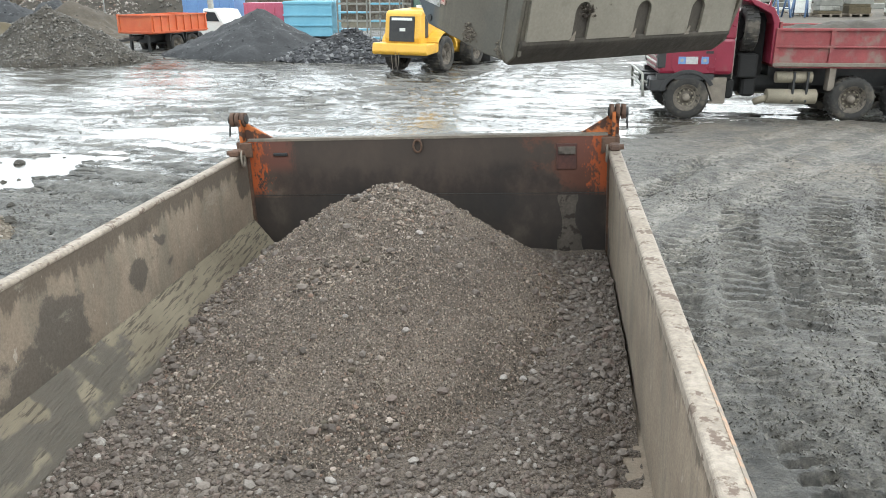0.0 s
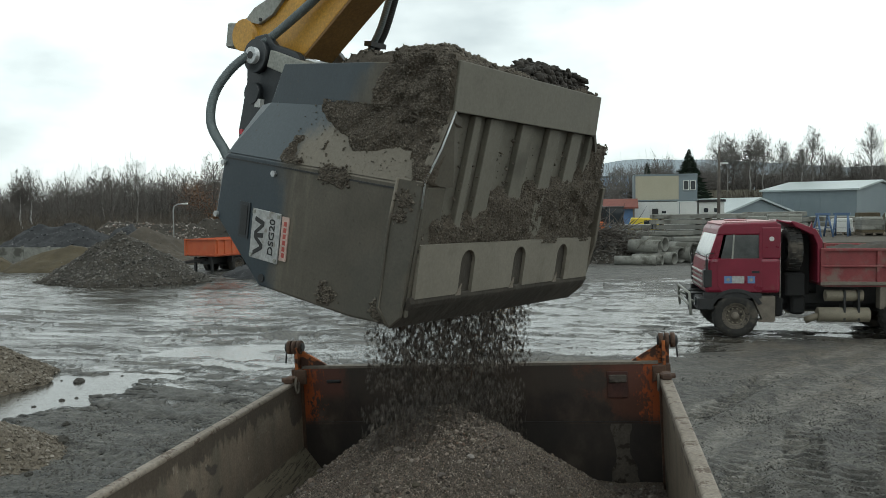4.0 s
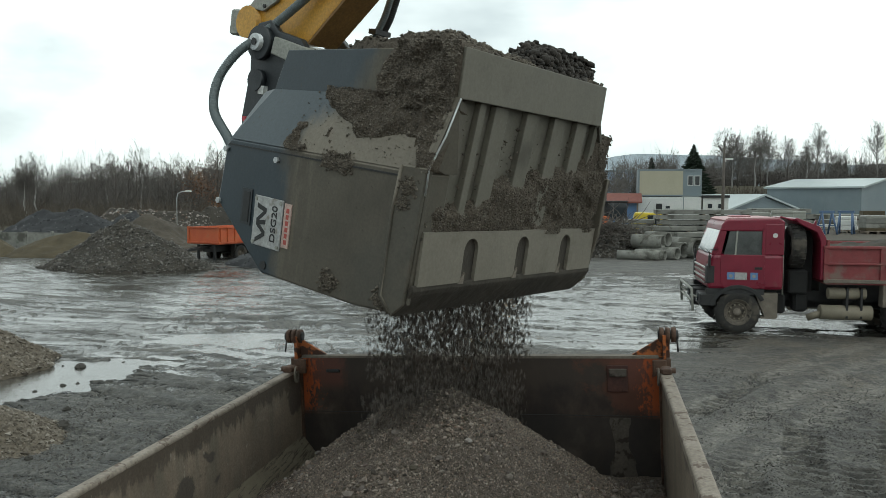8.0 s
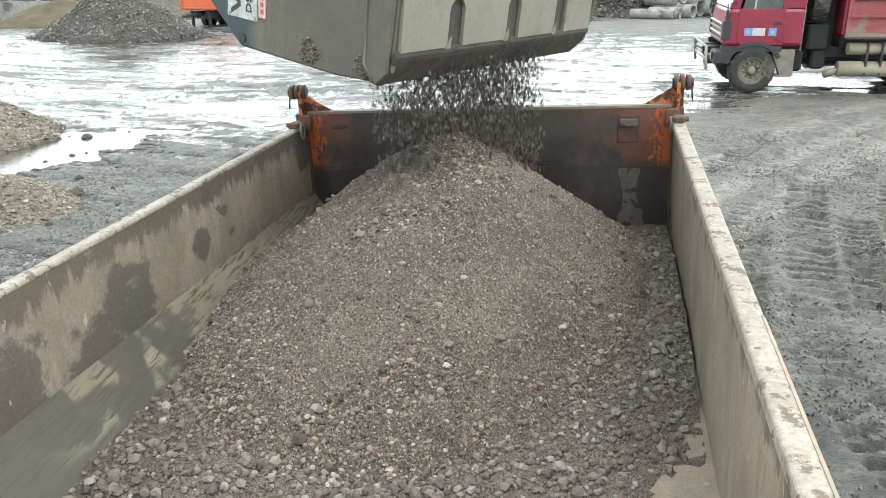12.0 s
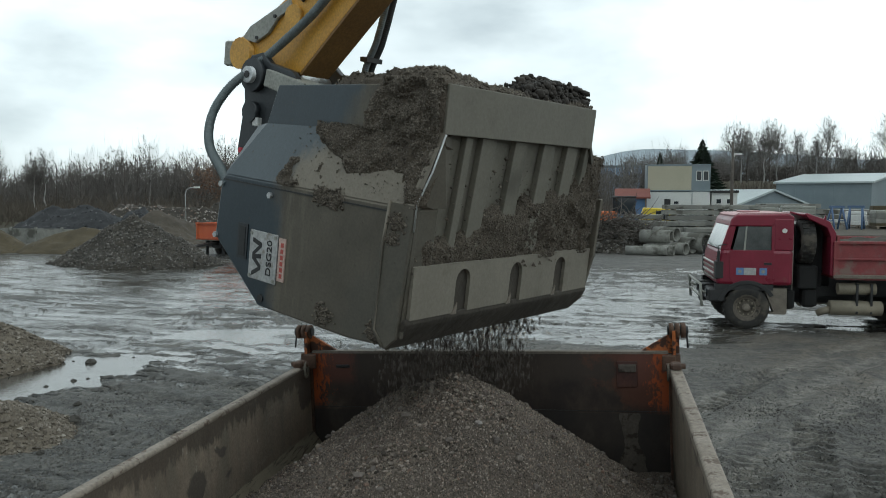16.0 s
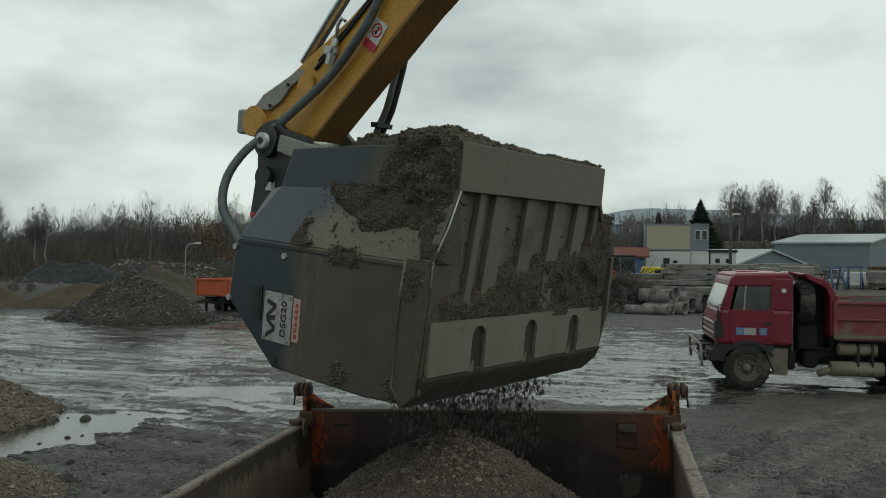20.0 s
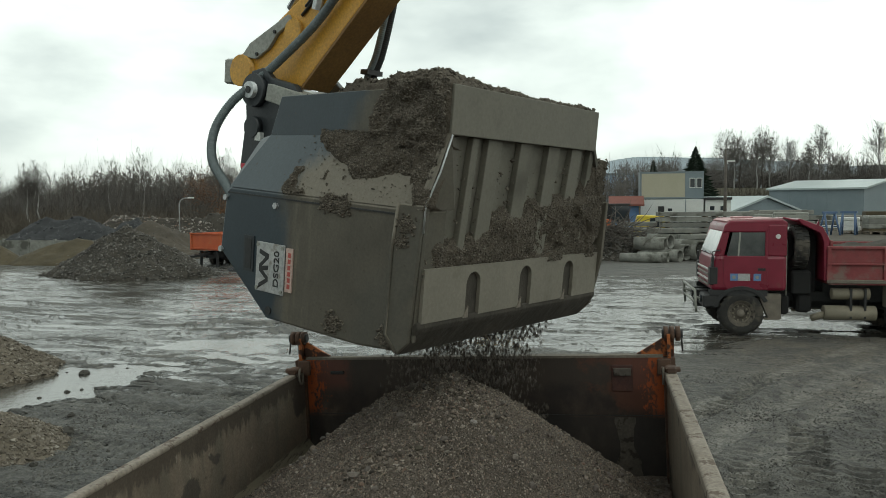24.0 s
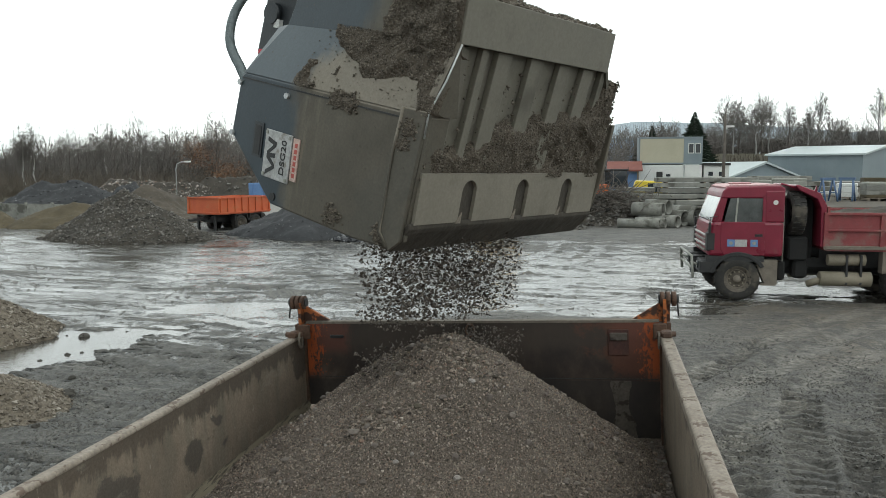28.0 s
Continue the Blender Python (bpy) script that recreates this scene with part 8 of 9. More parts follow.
# ---- parked things behind the dark heap ----
def parked_row():
    c = thing("blue_container", pose(-23.2, 49.5, 0, 0, 0, 3), "blue steel skip container", "container")
    part("shell", Shape().prism([(0, 0.75), (0.15, 0.5), (3.2, 0.5), (3.35, 0.75), (3.35, 2.45), (0, 2.45)], "y", 0, 2.2), BLUE, c, round_off=0.03)
    for k in range(5):
        part("rib", Shape().box(0.2 + 0.7 * k, 0.3 + 0.7 * k, -0.06, 0.0, 0.6, 2.4), BLUE, c)
    part("skid", Shape().box(0.2, 3.1, 0.3, 0.5, 0, 0.5).box(0.2, 3.1, 1.7, 1.9, 0, 0.5), IRON, c)
    v = thing("white_pickup", pose(-21.4, 46.5, 0, 0, 0, -25), "white and blue pickup truck parked behind the trailer", "pickup truck")
    part("body", Shape().prism([(0, 0.45), (3.6, 0.45), (3.6, 1.1), (2.8, 1.25), (2.3, 1.95), (1.2, 2.0), (1.0, 1.2), (0, 1.2)], "y", 0, 1.7), WHITE, v, round_off=0.06)
    part("side_window", Shape().prism([(1.35, 1.3), (2.5, 1.3), (2.2, 1.8), (1.35, 1.85)], "y", -0.02, 0.0), GLASS, v)
    for x in (0.7, 2.9):
        part("wheel", Shape().lathe([(0, -0.1), (0.34, -0.1), (0.36, 0), (0.34, 0.1), (0, 0.1)], 18, pose(x, 0.08, 0.36)), RUBBER, v)
        part("wheel", Shape().lathe([(0, -0.1), (0.34, -0.1), (0.36, 0), (0.34, 0.1), (0, 0.1)], 18, pose(x, 1.62, 0.36)), RUBBER, v)
    r = thing("red_container", pose(-19.0, 49.0, 0, 0, 0, 2), "raspberry red ribbed skip container", "container")
    part("shell", Shape().prism([(0, 1.3), (0.1, 0.5), (2.6, 0.5), (2.7, 1.3), (2.7, 2.25), (0, 2.25)], "y", 0, 2.0), PINKRED, r, round_off=0.03)
    for k in range(5):
        part("rib", Shape().box(0.1 + 0.58 * k, 0.2 + 0.58 * k, -0.06, 0.0, 0.6, 2.2), PINKRED, r)
    part("skid", Shape().box(0.3, 2.4, 0.3, 0.5, 0, 0.5).box(0.3, 2.4, 1.5, 1.7, 0, 0.5), IRON, r)
    q = thing("turquoise_container", pose(-16.3, 48.5, 0), "turquoise open steel container", "container")
    part("shell", Shape().box(0, 3.0, 0, 2.2, 0.3, 2.35), TURQUOISE, q, round_off=0.03)
    for z in (0.9, 1.5, 2.2):
        part("stringer", Shape().box(-0.03, 3.03, -0.07, 0.0, z, z + 0.1), TURQUOISE, q)
    part("skid", Shape().box(0.1, 2.9, 0.2, 0.5, 0, 0.3).box(0.1, 2.9, 1.7, 2.0, 0, 0.3), IRON, q)
    for j in range(3):
        k = thing("formwork_rack", pose(-13.0 + 2.0 * j, 48.6, 0), "rack of grey and turquoise steel formwork frames", "rack", "formwork racks")
        for z in (0.15, 0.65, 1.15, 1.65, 2.15, 2.6):
            part("shelf_beam", Shape().box(0, 1.85, 0, 0.9, z, z + 0.10), TURQUOISE if (j + int(z * 2)) % 2 else CONCRETE, k)
        for x in (0.0, 0.6, 1.2, 1.8):
            part("upright", Shape().box(x, x + 0.08, -0.03, 0.05, 0, 2.75), CONCRETE, k)
    p = thing("concrete_post", pose(-19.9, 46.2, 0), "grey round concrete post behind the trailer", "post")
    part("shaft", Shape().tube([(0, 0, 0), (0, 0, 3.2)], [0.2, 0.16], 12), CONCRETE, p)


parked_row()


# ---- trees, brush and hills ----
def grow(rng, sh, p, d, length, r, depth, spread_, up, seg=5, twig=0.012, keep=None):
    """A branch with its side branches, out to the twigs."""
    steps = 3 if depth > 1 else 2
    pts, q, dd = [p], p, d
    for _ in range(steps):
        dd = dd + rng.randn(3) * 0.10 + np.array([0, 0, up])
        dd /= np.linalg.norm(dd)
        q = q + dd * length / steps
        pts.append(q)
    sh.tube(pts, np.linspace(r, max(r * 0.45, twig * 0.5), steps + 1), seg if depth > 1 else 3, False)
    if depth == 0:
        return
    n = rng.randint(4, 7) if depth > 1 else rng.randint(4, 7)
    for k in range(n):
        f = rng.uniform(0.3, 1.0)
        b_ = pts[0] + (pts[-1] - pts[0]) * f if steps == 2 else pts[min(int(f * steps), steps - 1)] + (pts[min(int(f * steps) + 1, steps)] - pts[min(int(f * steps), steps - 1)]) * ((f * steps) % 1)
        side = rng.randn(3)
        side -= dd * (side @ dd)
        side /= np.linalg.norm(side)
        nd = dd * math.cos(spread_) + side * math.sin(spread_)
        grow(rng, sh, b_, nd, length * rng.uniform(0.42, 0.62) * (1.15 - 0.35 * f), r * 0.42, depth - 1, spread_ * rng.uniform(0.8, 1.2), up, 4, twig)


def bare_tree(seed, h, r, depth=3, spread_=0.6, crown_from=0.3, limbs=10, twig=0.024):
    """Trunk and crown of a leafless tree, as two shapes."""
    rng = np.random.RandomState(seed)
    trunk, crown = Shape(), Shape()
    pts = [np.array([0, 0, -0.1])]
    for k in range(1, 7):
        pts.append(pts[0] + np.array([rng.randn() * 0.012 * h, rng.randn() * 0.012 * h, h * 0.92 * k / 6]))
    trunk.tube(pts, np.linspace(r, r * 0.16, 7), 8, False)
    for k in range(limbs):
        f = crown_from + (0.98 - crown_from) * (k + rng.rand()) / limbs
        i = min(int(f * 6), 5)
        p = pts[i] + (pts[i + 1] - pts[i]) * (f * 6 - i)
        a = k * 2.4 + rng.rand()
        e = rng.uniform(0.35, 0.9) + 0.4 * f
        d = np.array([math.cos(a) * math.cos(e), math.sin(a) * math.cos(e), math.sin(e)])
        grow(rng, crown, p, d, h * (0.42 - 0.30 * f) * rng.uniform(0.8, 1.2), r * 0.42 * (1.15 - f), depth - 1, spread_, 0.06, 5, twig)
    return trunk, crown


def twigs_round(sh, rng, middle, wide, tall, k, long, thick):
    """Fine twigs that fill a crown and point outwards and up, thinning towards its rim."""
    d = rng.randn(k, 3)
    d /= np.linalg.norm(d, axis=1)[:, None]
    at = d * (rng.random_sample((k, 1)) ** 0.5) * np.array([wide, wide, tall]) * (0.8 + 0.35 * np.sin(7 * d[:, :1] + 3 * d[:, 1:2] + middle[2])) + np.array(middle)
    ways = (d * 0.55 + rng.randn(k, 3) * 0.4 + np.array([0, 0, 0.85])) * long * (0.4 + rng.random_sample((k, 1)))
    return sh.slivers(at, ways, thick * (0.5 + rng.random_sample(k)))


def tree_thing(seed, h, r, m, label, bark, depth=3, **kw):
    t = thing("bare_tree", m, label, "tree", "single bare trees")
    a, b_ = bare_tree(seed, h, r, depth, **kw)
    part("trunk", a, bark, t)
    twigs_round(b_, np.random.RandomState(seed + 500), (0, 0, h * 0.60), h * 0.23, h * 0.36, 800, h * 0.10, 0.010)
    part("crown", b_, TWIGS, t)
    return t


tree_thing(1, 8.4, 0.16, pose(-38.6, 75, 0.8), "slender bare tree standing above the brush", BARK, limbs=16)
tree_thing(2, 7.4, 0.12, pose(28.6, 115, 6.2), "bare round-crowned birch on the bank", BIRCH, limbs=26, crown_from=0.2)
tree_thing(3, 7.8, 0.12, pose(35.8, 115, 6.0), "bare round-crowned birch on the bank", BIRCH, limbs=26, crown_from=0.2)
tree_thing(4, 9.0, 0.22, pose(-74.5, 84, 1.0), "broad bare tree at the yard's edge", BARK, limbs=18, crown_from=0.2)
for i, (x, y, h) in enumerate(((-61.2, 75, 7.2), (-60.2, 75.5, 7.6), (-62.0, 76, 6.6), (-50.5, 80, 9.0), (-56.0, 82, 8.2))):
    tree_thing(10 + i, h, 0.11, pose(x, y, 0.6), "thin white-stemmed birch without leaves", BIRCH, limbs=13)
for i, (x, h) in enumerate(((14.9, 7.2), (16.2, 6.6), (17.2, 7.0), (18.6, 6.8), (19.6, 7.6), (20.9, 7.0), (22.4, 6.0), (25.0, 5.6))):
    tree_thing(30 + i, h, 0.095, pose(x, 104 + 2.0 * (i % 3), 5.0), "tall bare birch in a row behind the halls", BIRCH if i % 2 else BARK, limbs=24, crown_from=0.2)


def fir(x, y, z, h, r, seed):
    t = thing("fir_tree", pose(x, y, z), "dark green fir tree", "tree", "firs")
    rng = np.random.RandomState(seed)
    part("trunk", Shape().tube([(0, 0, 0), (0, 0, h)], [0.2, 0.03], 8), BARK, t)
    sh = Shape()
    n = 1300
    for k in range(n):
        f = (k + rng.rand()) / n
        a = rng.rand() * 6.283
        L = r * (1.02 - f) * rng.uniform(0.55, 1.1) + 0.12
        p = np.array([0, 0, h * (0.06 + 0.93 * f)])
        d = np.array([math.cos(a), math.sin(a), rng.uniform(-0.35, 0.05)])
        s = np.array([-math.sin(a), math.cos(a), 0]) * L * 0.16
        e, mid = p + d * L, p + d * L * 0.55
        v = [p, mid + s, e, mid - s, mid + np.array([0, 0, -0.16 * L])]
        sh.add(v, [(0, 1, 2), (0, 2, 3), (1, 4, 2), (2, 4, 3), (0, 4, 1), (0, 3, 4)])
    part("crown", sh, NEEDLES, t)


fir(10.8, 100, 3.5, 6.6, 3.0, 1)
fir(5.9, 100, 3.5, 5.0, 1.5, 2)
fir(4.4, 99, 3.5, 3.6, 1.1, 3)


def woods():
    rng = np.random.RandomState(9)
    kinds = [bare_tree(100 + k, 7.0, 0.10, 2, limbs=24, crown_from=0.10, spread_=0.6, twig=0.034) for k in range(6)]
    packs = [[(np.concatenate(s.v), s.f) for s in k] for k in kinds]

    def forest(name, label, places):
        tr, cr = Shape(), Shape()
        for x, y, z, s in places:
            m = pose(x, y, z, 0, 0, rng.rand() * 360) @ Matrix.Diagonal((s * 0.9, s * 0.9, s, 1))
            a, b_ = packs[rng.randint(len(packs))]
            tr.add(a[0], a[1], False, m)
            cr.add(b_[0], b_[1], False, m)
        ob = tagged(part(name, tr, BARK), label, "woods", kind="stuff")
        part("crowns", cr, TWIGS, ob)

    left = []
    for _ in range(380):
        x = rng.uniform(-98, -24)
        y = rng.uniform(76, 104)
        left.append((x, y, 0.6, rng.uniform(0.55, 1.08) * (0.60 + 0.42 * smooth(-82, -58, x) * (1 - 0.5 * smooth(-45, -28, x)))))
    forest("far_woods", "dense brown leafless woods beyond the yard", left)
    right = []
    for _ in range(150):
        x = rng.uniform(2, 62)
        right.append((x, rng.uniform(110, 130), 3.9, rng.uniform(0.5, 0.95)))
    forest("bank_woods", "leafless woods on the bank behind the halls", right)
    mid = [(rng.uniform(-30, 4), rng.uniform(84, 110), 0.5, rng.uniform(0.55, 0.95)) for _ in range(70)]
    forest("middle_woods", "leafless woods behind the yard", mid)
    sh = Shape()
    for _ in range(9000):
        x, y = rng.uniform(-98, -2), rng.uniform(66, 92)
        h = rng.uniform(0.5, 2.6)
        p = np.array([x, y, 0.3 + rng.rand()])
        q = p + np.array([rng.randn() * 1.1, rng.randn() * 0.6, h])
        sh.tube([p, (p + q) / 2 + rng.randn(3) * 0.1, q], [0.05, 0.035, 0.012], 3, False)
    for _ in range(2600):
        x, y = rng.uniform(4, 60), rng.uniform(104, 114)
        h = rng.uniform(0.6, 2.2)
        p = np.array([x, y, 3.2])
        sh.tube([p, p + np.array([rng.randn() * 0.4, rng.randn() * 0.3, h])], [0.06, 0.015], 3, False)
    tagged(part("undergrowth", sh, BRUSH), "brown tangled undergrowth at the wood's edge", "undergrowth", kind="stuff")
    haze = Shape()
    for x0, x1, y0, y1, z0, lo, hi, trees in ((-112, -22, 84, 112, 1.2, 5.4, 8.2, 330), (-30, 6, 92, 118, 1.6, 4.6, 7.0, 90), (2, 66, 112, 132, 4.4, 3.4, 6.6, 190)):
        for _ in range(trees):
            cx, h = rng.uniform(x0, x1), rng.uniform(lo, hi)
            h *= 0.78 + 0.22 * smooth(-84, -60, cx)
            twigs_round(haze, rng, (cx, rng.uniform(y0, y1), z0 + 0.52 * h), h * 0.24, h * 0.46, 190, h * 0.13, 0.024)
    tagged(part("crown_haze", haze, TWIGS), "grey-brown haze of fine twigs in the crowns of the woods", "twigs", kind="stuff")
    mass = Shape()
    for x0, x1, y0, z0, hh, k in ((-110, -2, 98, 0.5, 6.6, 19000), (-110, -2, 90, 0.4, 4.0, 13000), (2, 64, 122, 4.2, 3.0, 8000)):
        px = rng.uniform(x0, x1, k)
        tall = hh * (0.72 + 0.7 * fbm(px * 0.12, px * 0 + y0, 3, 4))
        pz = z0 + tall * np.sqrt(rng.random_sample(k))
        mass.stones(np.stack([px, y0 + rng.uniform(-2.5, 2.5, k), pz], 1), 0.06 + 0.16 * rng.random_sample(k), rng, flat=1.7)
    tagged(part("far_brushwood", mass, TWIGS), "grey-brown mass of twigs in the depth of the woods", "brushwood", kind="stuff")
    lv = Shape()
    for cx, cy, z, r, k in ((-37.2, 74.5, 2.4, 1.9, 2600), (-40.5, 75.5, 5.0, 2.2, 1400)):
        p = np.stack([cx + rng.randn(k) * r * 0.5, cy + rng.randn(k) * r * 0.4, z + rng.randn(k) * r * 0.42], 1)
        lv.stones(p, 0.05 + 0.05 * rng.random_sample(k), rng, flat=0.25)
    tagged(part("withered_shrub", lv, RUSTLEAF), "shrub that has kept its rusty withered leaves", "shrub", kind="stuff")


woods()


def rising_ground():
    x = spread(-120, 130, 3.0)
    y = np.array([58, 64, 70, 78, 86, 95, 103, 112, 122, 140, 170])
    X, Y = np.meshgrid(x, y)
    right = smooth(-2, 14, X)
    Z = right * 5.2 * smooth(92, 112, Y) + (1 - right) * (0.5 * smooth(64, 72, Y) + 2.2 * smooth(86, 112, Y)) - 0.06 * (Y < 60) + 0.25 * fbm(X * 0.15, Y * 0.2, 3, 2) * smooth(62, 75, Y)
    tagged(part("far_bank", Shape().sheet(x, y, Z), FIELD), "rising winter grass bank below the woods", "bank", kind="structure")
    x = spread(-700, 900, 12.0)
    for k, (d, base, amp) in enumerate(((620, 26, 2.2), (900, 30, 1.6))):
        h = (base + amp * 9 * (np.exp(-((x - 30) / 95) ** 2) - 0.25) + 14 * fbm(x * 0.006 + k, x * 0 + 3.3 * k, 3, k)) * (0.45 + 0.55 * smooth(-150, 0, x))
        v = np.concatenate([np.stack([x, x * 0 + d, x * 0 - 5], 1), np.stack([x, x * 0 + d, h], 1), np.stack([x, x * 0 + d + 200, x * 0 - 5], 1)])
        n = len(x)
        f = [(i, i + 1, n + i + 1, n + i) for i in range(n - 1)] + [(n + i, n + i + 1, 2 * n + i + 1, 2 * n + i) for i in range(n - 1)]
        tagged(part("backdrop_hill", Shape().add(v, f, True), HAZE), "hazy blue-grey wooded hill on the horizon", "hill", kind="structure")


rising_ground()


# ---- what moves ----
def falling_grit():
    """Pieces of the falling stream: clouds of grit that drop out of the bucket one after another and end inside the heap."""
    rng = np.random.RandomState(23)

    def cloud(n, wide, size, tall):
        u = rng.uniform(-wide, wide, n)
        v = rng.uniform(-0.24, 0.30, n) * (1 - 0.25 * abs(u) / wide)
        z = rng.uniform(-tall, tall, n)
        s = size * (0.35 + 0.9 * rng.random_sample(n) ** 2.5)
        sh = Shape().grit(np.stack([u, v, z], 1), s, rng)
        me = sh.mesh("grit_cloud")
        me.materials.append(FALLING)
        return me

    thick = [cloud(10500, 0.52, 0.0092, 0.25) for _ in range(3)]
    loose = [cloud(6800, 0.54, 0.0088, 0.24) for _ in range(3)]
    thin = [cloud(3600, 0.53, 0.0098, 0.20) for _ in range(4)]
    t, made = 0.42, []
    while t < 27.95:
        sparse = 15.6 < t < 26.9
        me = thin[len(made) % 4] if sparse else (thick if t < 12 else loose)[len(made) % 3]
        ob = new("falling_grit", me)
        tagged(ob, "falling shower of sieved grit and small stones" if not sparse else "thin trickle of falling sieved grit", "falling gravel", "falling gravel", kind="stuff")
        made.append((round(t * 30) / 30, ob))
        t += 0.10 if sparse else (0.133 if t < 13 or t > 26 else 0.16)
    return made


GRIT = falling_grit()
BUCKET_ROWS = [
    (0, -0.136, 4.888, 3.527, 12.01, -0.37, 39.08),
    (0.5, -0.584, 4.244, 3.514, 13.52, -0.39, 49.58),
    (1, -0.736, 3.865, 3.513, 12.21, 0.47, 61.93),
    (1.5, -0.779, 3.695, 3.527, 11.15, 0.82, 64.87),
    (2, -0.761, 3.757, 3.539, 10.72, 0.76, 63.88),
    (2.5, -0.757, 3.76, 3.55, 9.91, 0.82, 63.88),
    (3, -0.776, 3.747, 3.519, 9.49, 0.84, 64.23),
    (3.5, -0.776, 3.736, 3.533, 9.2, 1.02, 64.25),
    (4, -0.778, 3.748, 3.529, 9.33, 0.89, 64.03),
    (4.5, -0.77, 3.736, 3.53, 9.3, 0.91, 64.32),
    (6.5, -0.773, 3.745, 3.536, 9.05, 0.9, 64.16),
    (7, -0.77, 3.749, 3.536, 9.03, 1.01, 64.22),
    (7.5, -0.769, 3.744, 3.538, 9.15, 0.86, 64.3),
    (8, -0.769, 3.75, 3.541, 8.97, 0.92, 64.2),
    (8.5, -0.768, 3.749, 3.544, 9.1, 0.94, 64.3),
    (9, -0.765, 3.741, 3.548, 9.08, 0.98, 64.24),
    (9.5, -0.769, 3.752, 3.548, 8.99, 1.14, 64.2),
    (10, -0.764, 3.744, 3.557, 8.83, 1.18, 64.35),
    (10.5, -0.765, 3.724, 3.558, 9.12, 0.58, 63.77),
    (11, -0.762, 3.737, 3.597, 7.54, 2.07, 64.13),
    (11.5, -0.675, 3.691, 3.527, 5.17, 0.63, 63.77),
    (12, -0.879, 3.742, 3.439, 7.52, 0.62, 63.71),
    (12.5, -0.851, 3.732, 3.371, 7.41, 0.25, 63.89),
    (14.5, -0.875, 3.742, 3.353, 8.93, 0.12, 63.6),
    (15, -0.866, 3.753, 3.419, 6.35, 1.25, 63.8),
    (15.5, -0.869, 3.734, 3.371, 7.94, 0.16, 63.9),
    (16, -0.87, 3.756, 3.367, 7.58, 0.03, 63.85),
    (16.5, -0.874, 3.765, 3.371, 7.47, 0.02, 63.6),
    (17, -0.876, 3.771, 3.37, 7.5, -0, 63.66),
    (17.25, -0.862, 3.768, 3.366, 7.2, 0.02, 63.7),
    (17.5, -0.654, 3.722, 3.313, 2.05, 0.34, 63.88),
    (18, -0.834, 3.762, 3.388, 5.97, -0.09, 63.78),
    (18.2, -0.903, 3.768, 3.402, 6.6, -0.1, 63.72),
    (18.5, -0.815, 3.762, 3.322, 6, -0.28, 63.64),
    (19, -0.795, 3.75, 3.383, 5.82, 0.15, 63.55),
    (19.5, -0.824, 3.764, 3.318, 7.09, -0.11, 63.7),
    (20, -0.797, 3.744, 3.379, 5.82, 0.14, 63.82),
    (20.5, -0.813, 3.756, 3.34, 6.23, -0, 63.65),
    (22.5, -0.798, 3.741, 3.368, 5.67, 0.11, 63.79),
    (23, -0.8, 3.751, 3.372, 5.56, 0.23, 63.79),
    (23.5, -0.802, 3.752, 3.372, 5.57, 0.2, 63.69),
    (24, -0.799, 3.75, 3.376, 5.48, 0.31, 63.78),
    (24.5, -0.797, 3.743, 3.38, 5.52, 0.24, 63.85),
    (25, -0.798, 3.749, 3.381, 5.48, 0.29, 63.78),
    (25.5, -0.796, 3.734, 3.385, 5.39, 0.27, 63.91),
    (26, -0.72, 3.71, 3.339, 4.96, 0.24, 63.74),
    (26.25, -0.668, 3.705, 3.338, 4.7, 0.24, 63.7),
    (26.5, -0.771, 3.722, 3.427, 5.49, 0.47, 63.63),
    (26.65, -0.957, 3.776, 3.428, 8.0, 0.05, 63.46),
    (27, -0.94, 3.774, 3.405, 8.27, -0, 63.45),
    (27.5, -0.869, 3.748, 3.577, 10.21, 0.42, 63.69),
    (28, -0.808, 3.868, 3.641, 12.82, 0.21, 61.96),
]


def bucket_pose(t):
    for a, b in zip(BUCKET_ROWS, BUCKET_ROWS[1:]):
        if t <= b[0]:
            f = (t - a[0]) / (b[0] - a[0])
            return [p + (q - p) * f for p, q in zip(a[1:], b[1:])]
    return list(BUCKET_ROWS[-1][1:])


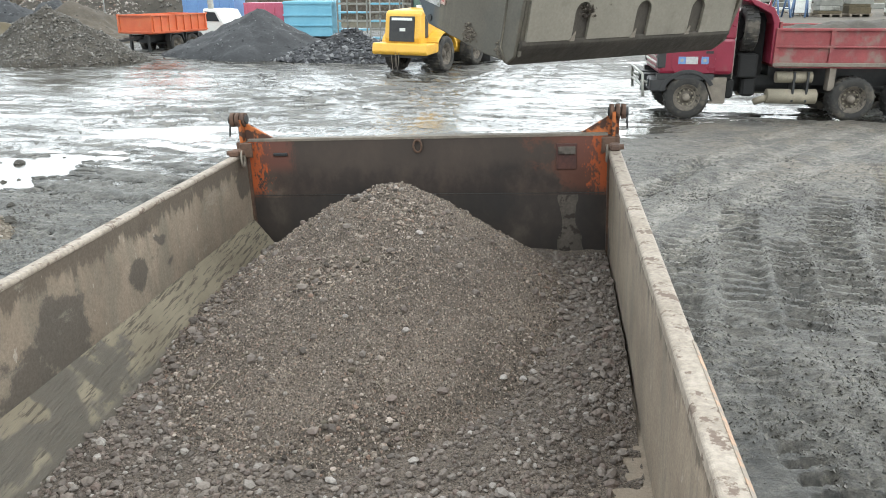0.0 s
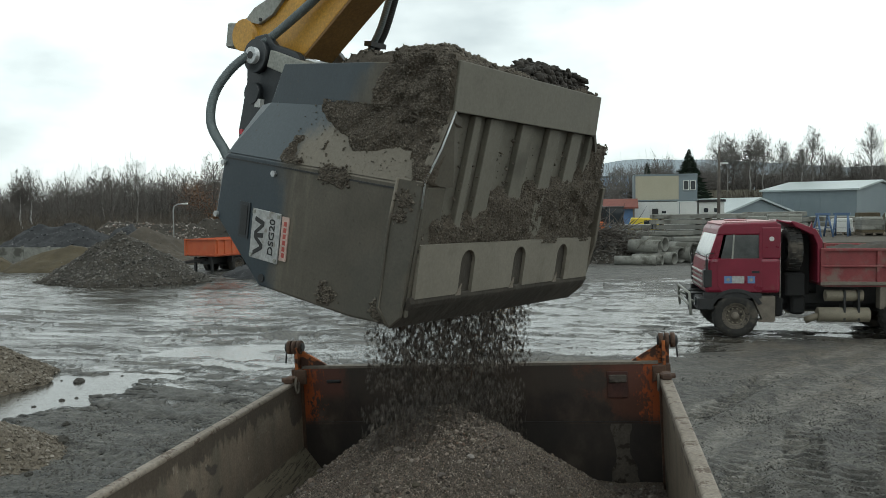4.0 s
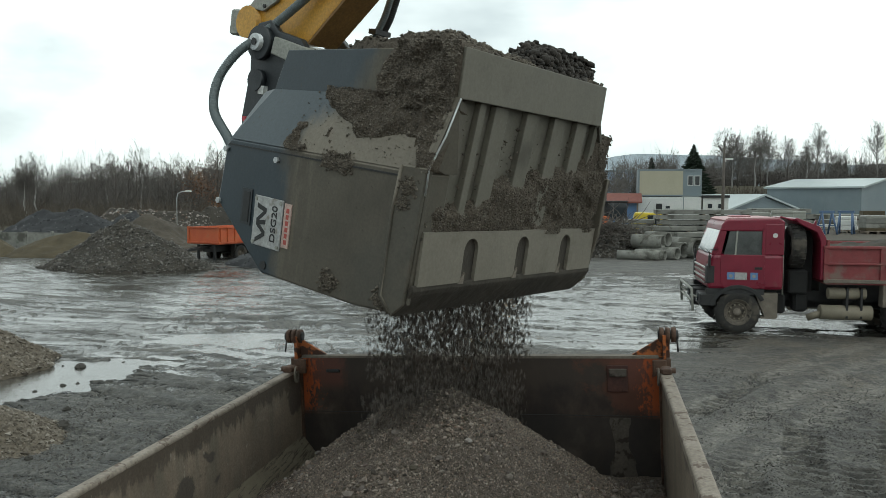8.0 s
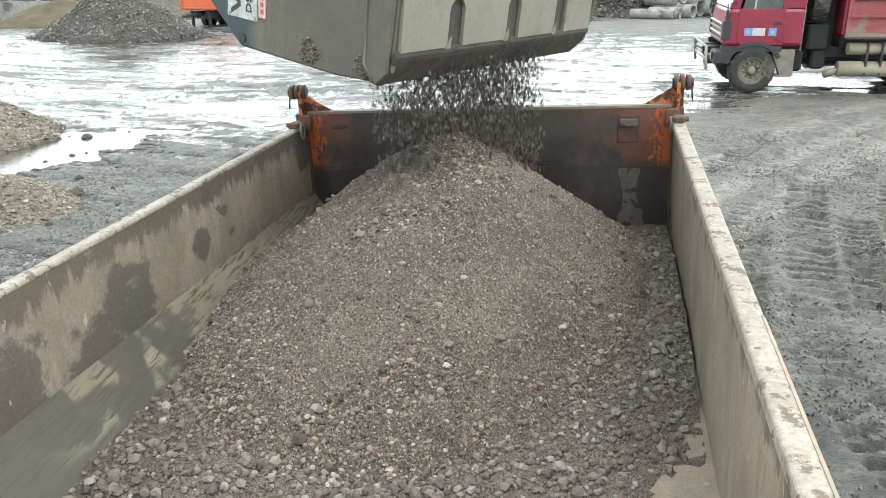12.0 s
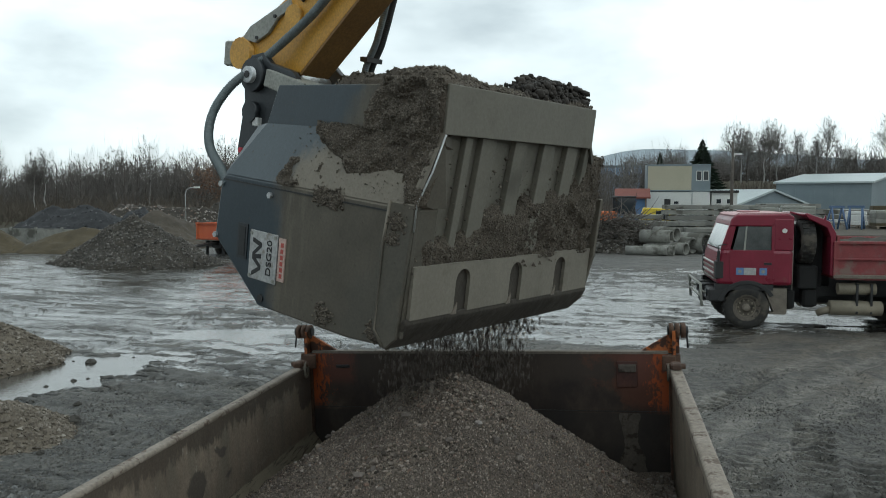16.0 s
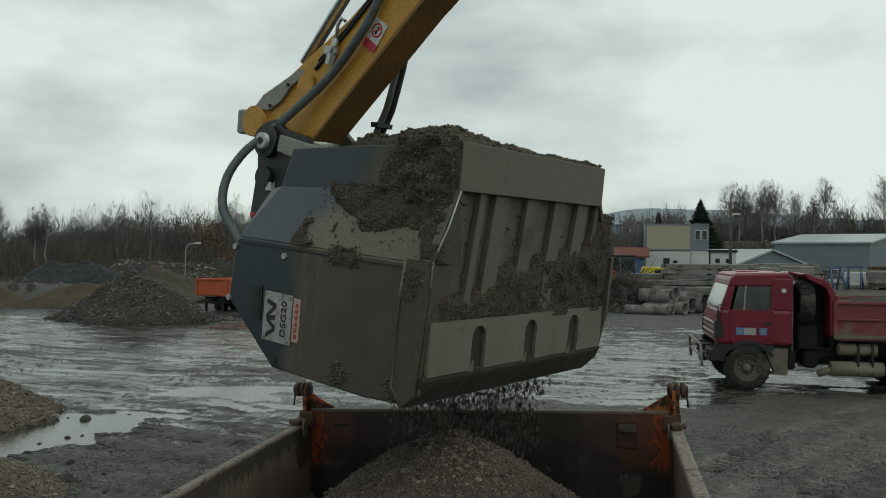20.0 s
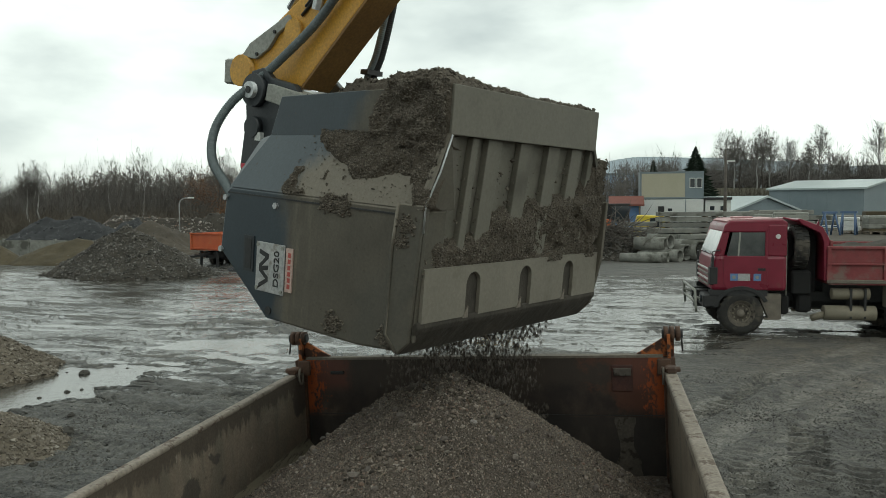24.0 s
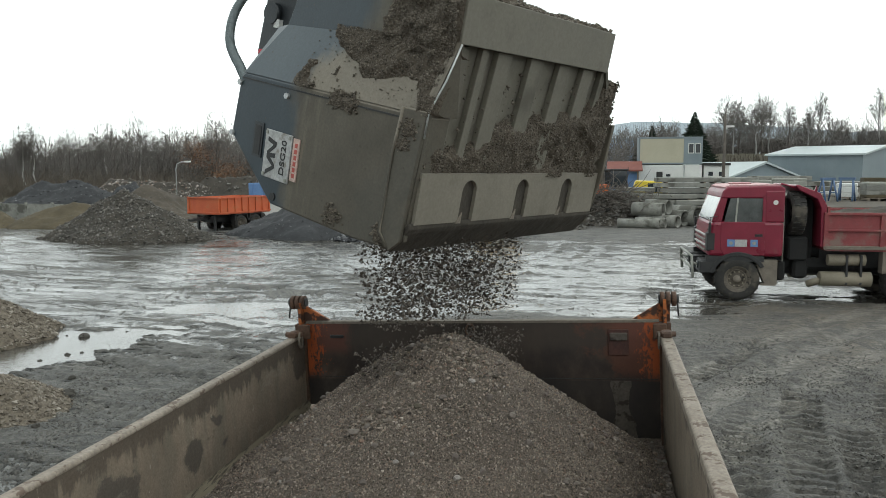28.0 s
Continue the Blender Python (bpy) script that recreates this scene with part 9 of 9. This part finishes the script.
def motions():
    rows = [(t, pose(*p)) for t, *p in BUCKET_ROWS]
    walk(BUCKET_OB, rows)
    walk(ARM_OB, rows)
    walk(HITCH_OB, rows)
    walk(LOADER, [(0.0, pose(-5.35, 32.6, 0.0, 0, 0, 71)), (0.5, pose(-5.35, 32.6, 0.0, 0, 0, 71)), (1.2, pose(-4.75, 35.3, 0.0, 0, 0, 82)), (2.0, pose(-4.9, 39.0, 0.0, 0, 0, 98)), (2.6, pose(-5.4, 40.3, 0.0, 0, 0, 102)), (28.0, pose(-5.4, 40.3, 0.0, 0, 0, 102))])
    walk(HEAP, [(0.0, pose(0, 0, 0)), (0.6, pose(0, 0, 0)), (4.5, pose(0, 0, 0.055)), (8.0, pose(0, 0, 0.085)), (12.5, pose(0, 0, 0.12)), (16.0, pose(0, 0, 0.15)), (24.0, pose(0, 0, 0.175)), (28.0, pose(0, 0, 0.195))])
    walk(DARK_HEAP, [(0.0, pose(0, 0, 0.0)), (4.5, pose(0, 0, 0.02)), (8.0, pose(0.0, 0.0, 0.05)), (12.0, pose(0.0, 0.0, 0.05)), (15.0, pose(0.04, 0.0, 0.03)), (17.0, pose(0.10, 0.0, -0.02)), (18.2, pose(0, 0.1, -0.16)), (20.0, pose(0, 0.2, -0.3)), (28.0, pose(0, 0.2, -0.3))])
    for k, (t, ob) in enumerate(GRIT):
        rows = []
        turn = 64 + 180 * (k % 2)
        for s in (0.0, 0.5, 1.0, t):
            if s < t or s == t:
                x, y, z, rx, ry, rz = bucket_pose(s)
                c, n = math.cos(radians(rz)), math.sin(radians(rz))
                u, v = (0.98 if 15.6 < t < 26.9 else 0.80), 0.46
                rows.append((s, pose(x + u * c - v * n, y + u * n + v * c, z - 0.12, 0, 0, turn)))
            if s == t:
                break
        x, y, z = rows[-1][1].translation
        fall = 1.0 / 15
        while True:
            h = z - 1.2 * fall - 4.9 * fall * fall
            if t + fall > 28.0:
                break
            if h < 1.30:
                rows.append((t + fall, pose(x, y, 1.1, 0, 0, turn)))
                break
            rows.append((t + fall, pose(x, y, h, 0, 0, turn)))
            fall += 1.0 / 15
        if rows[-1][0] < 27.99:
            rows.append((28.0, rows[-1][1]))
        walk(ob, rows)


motions()
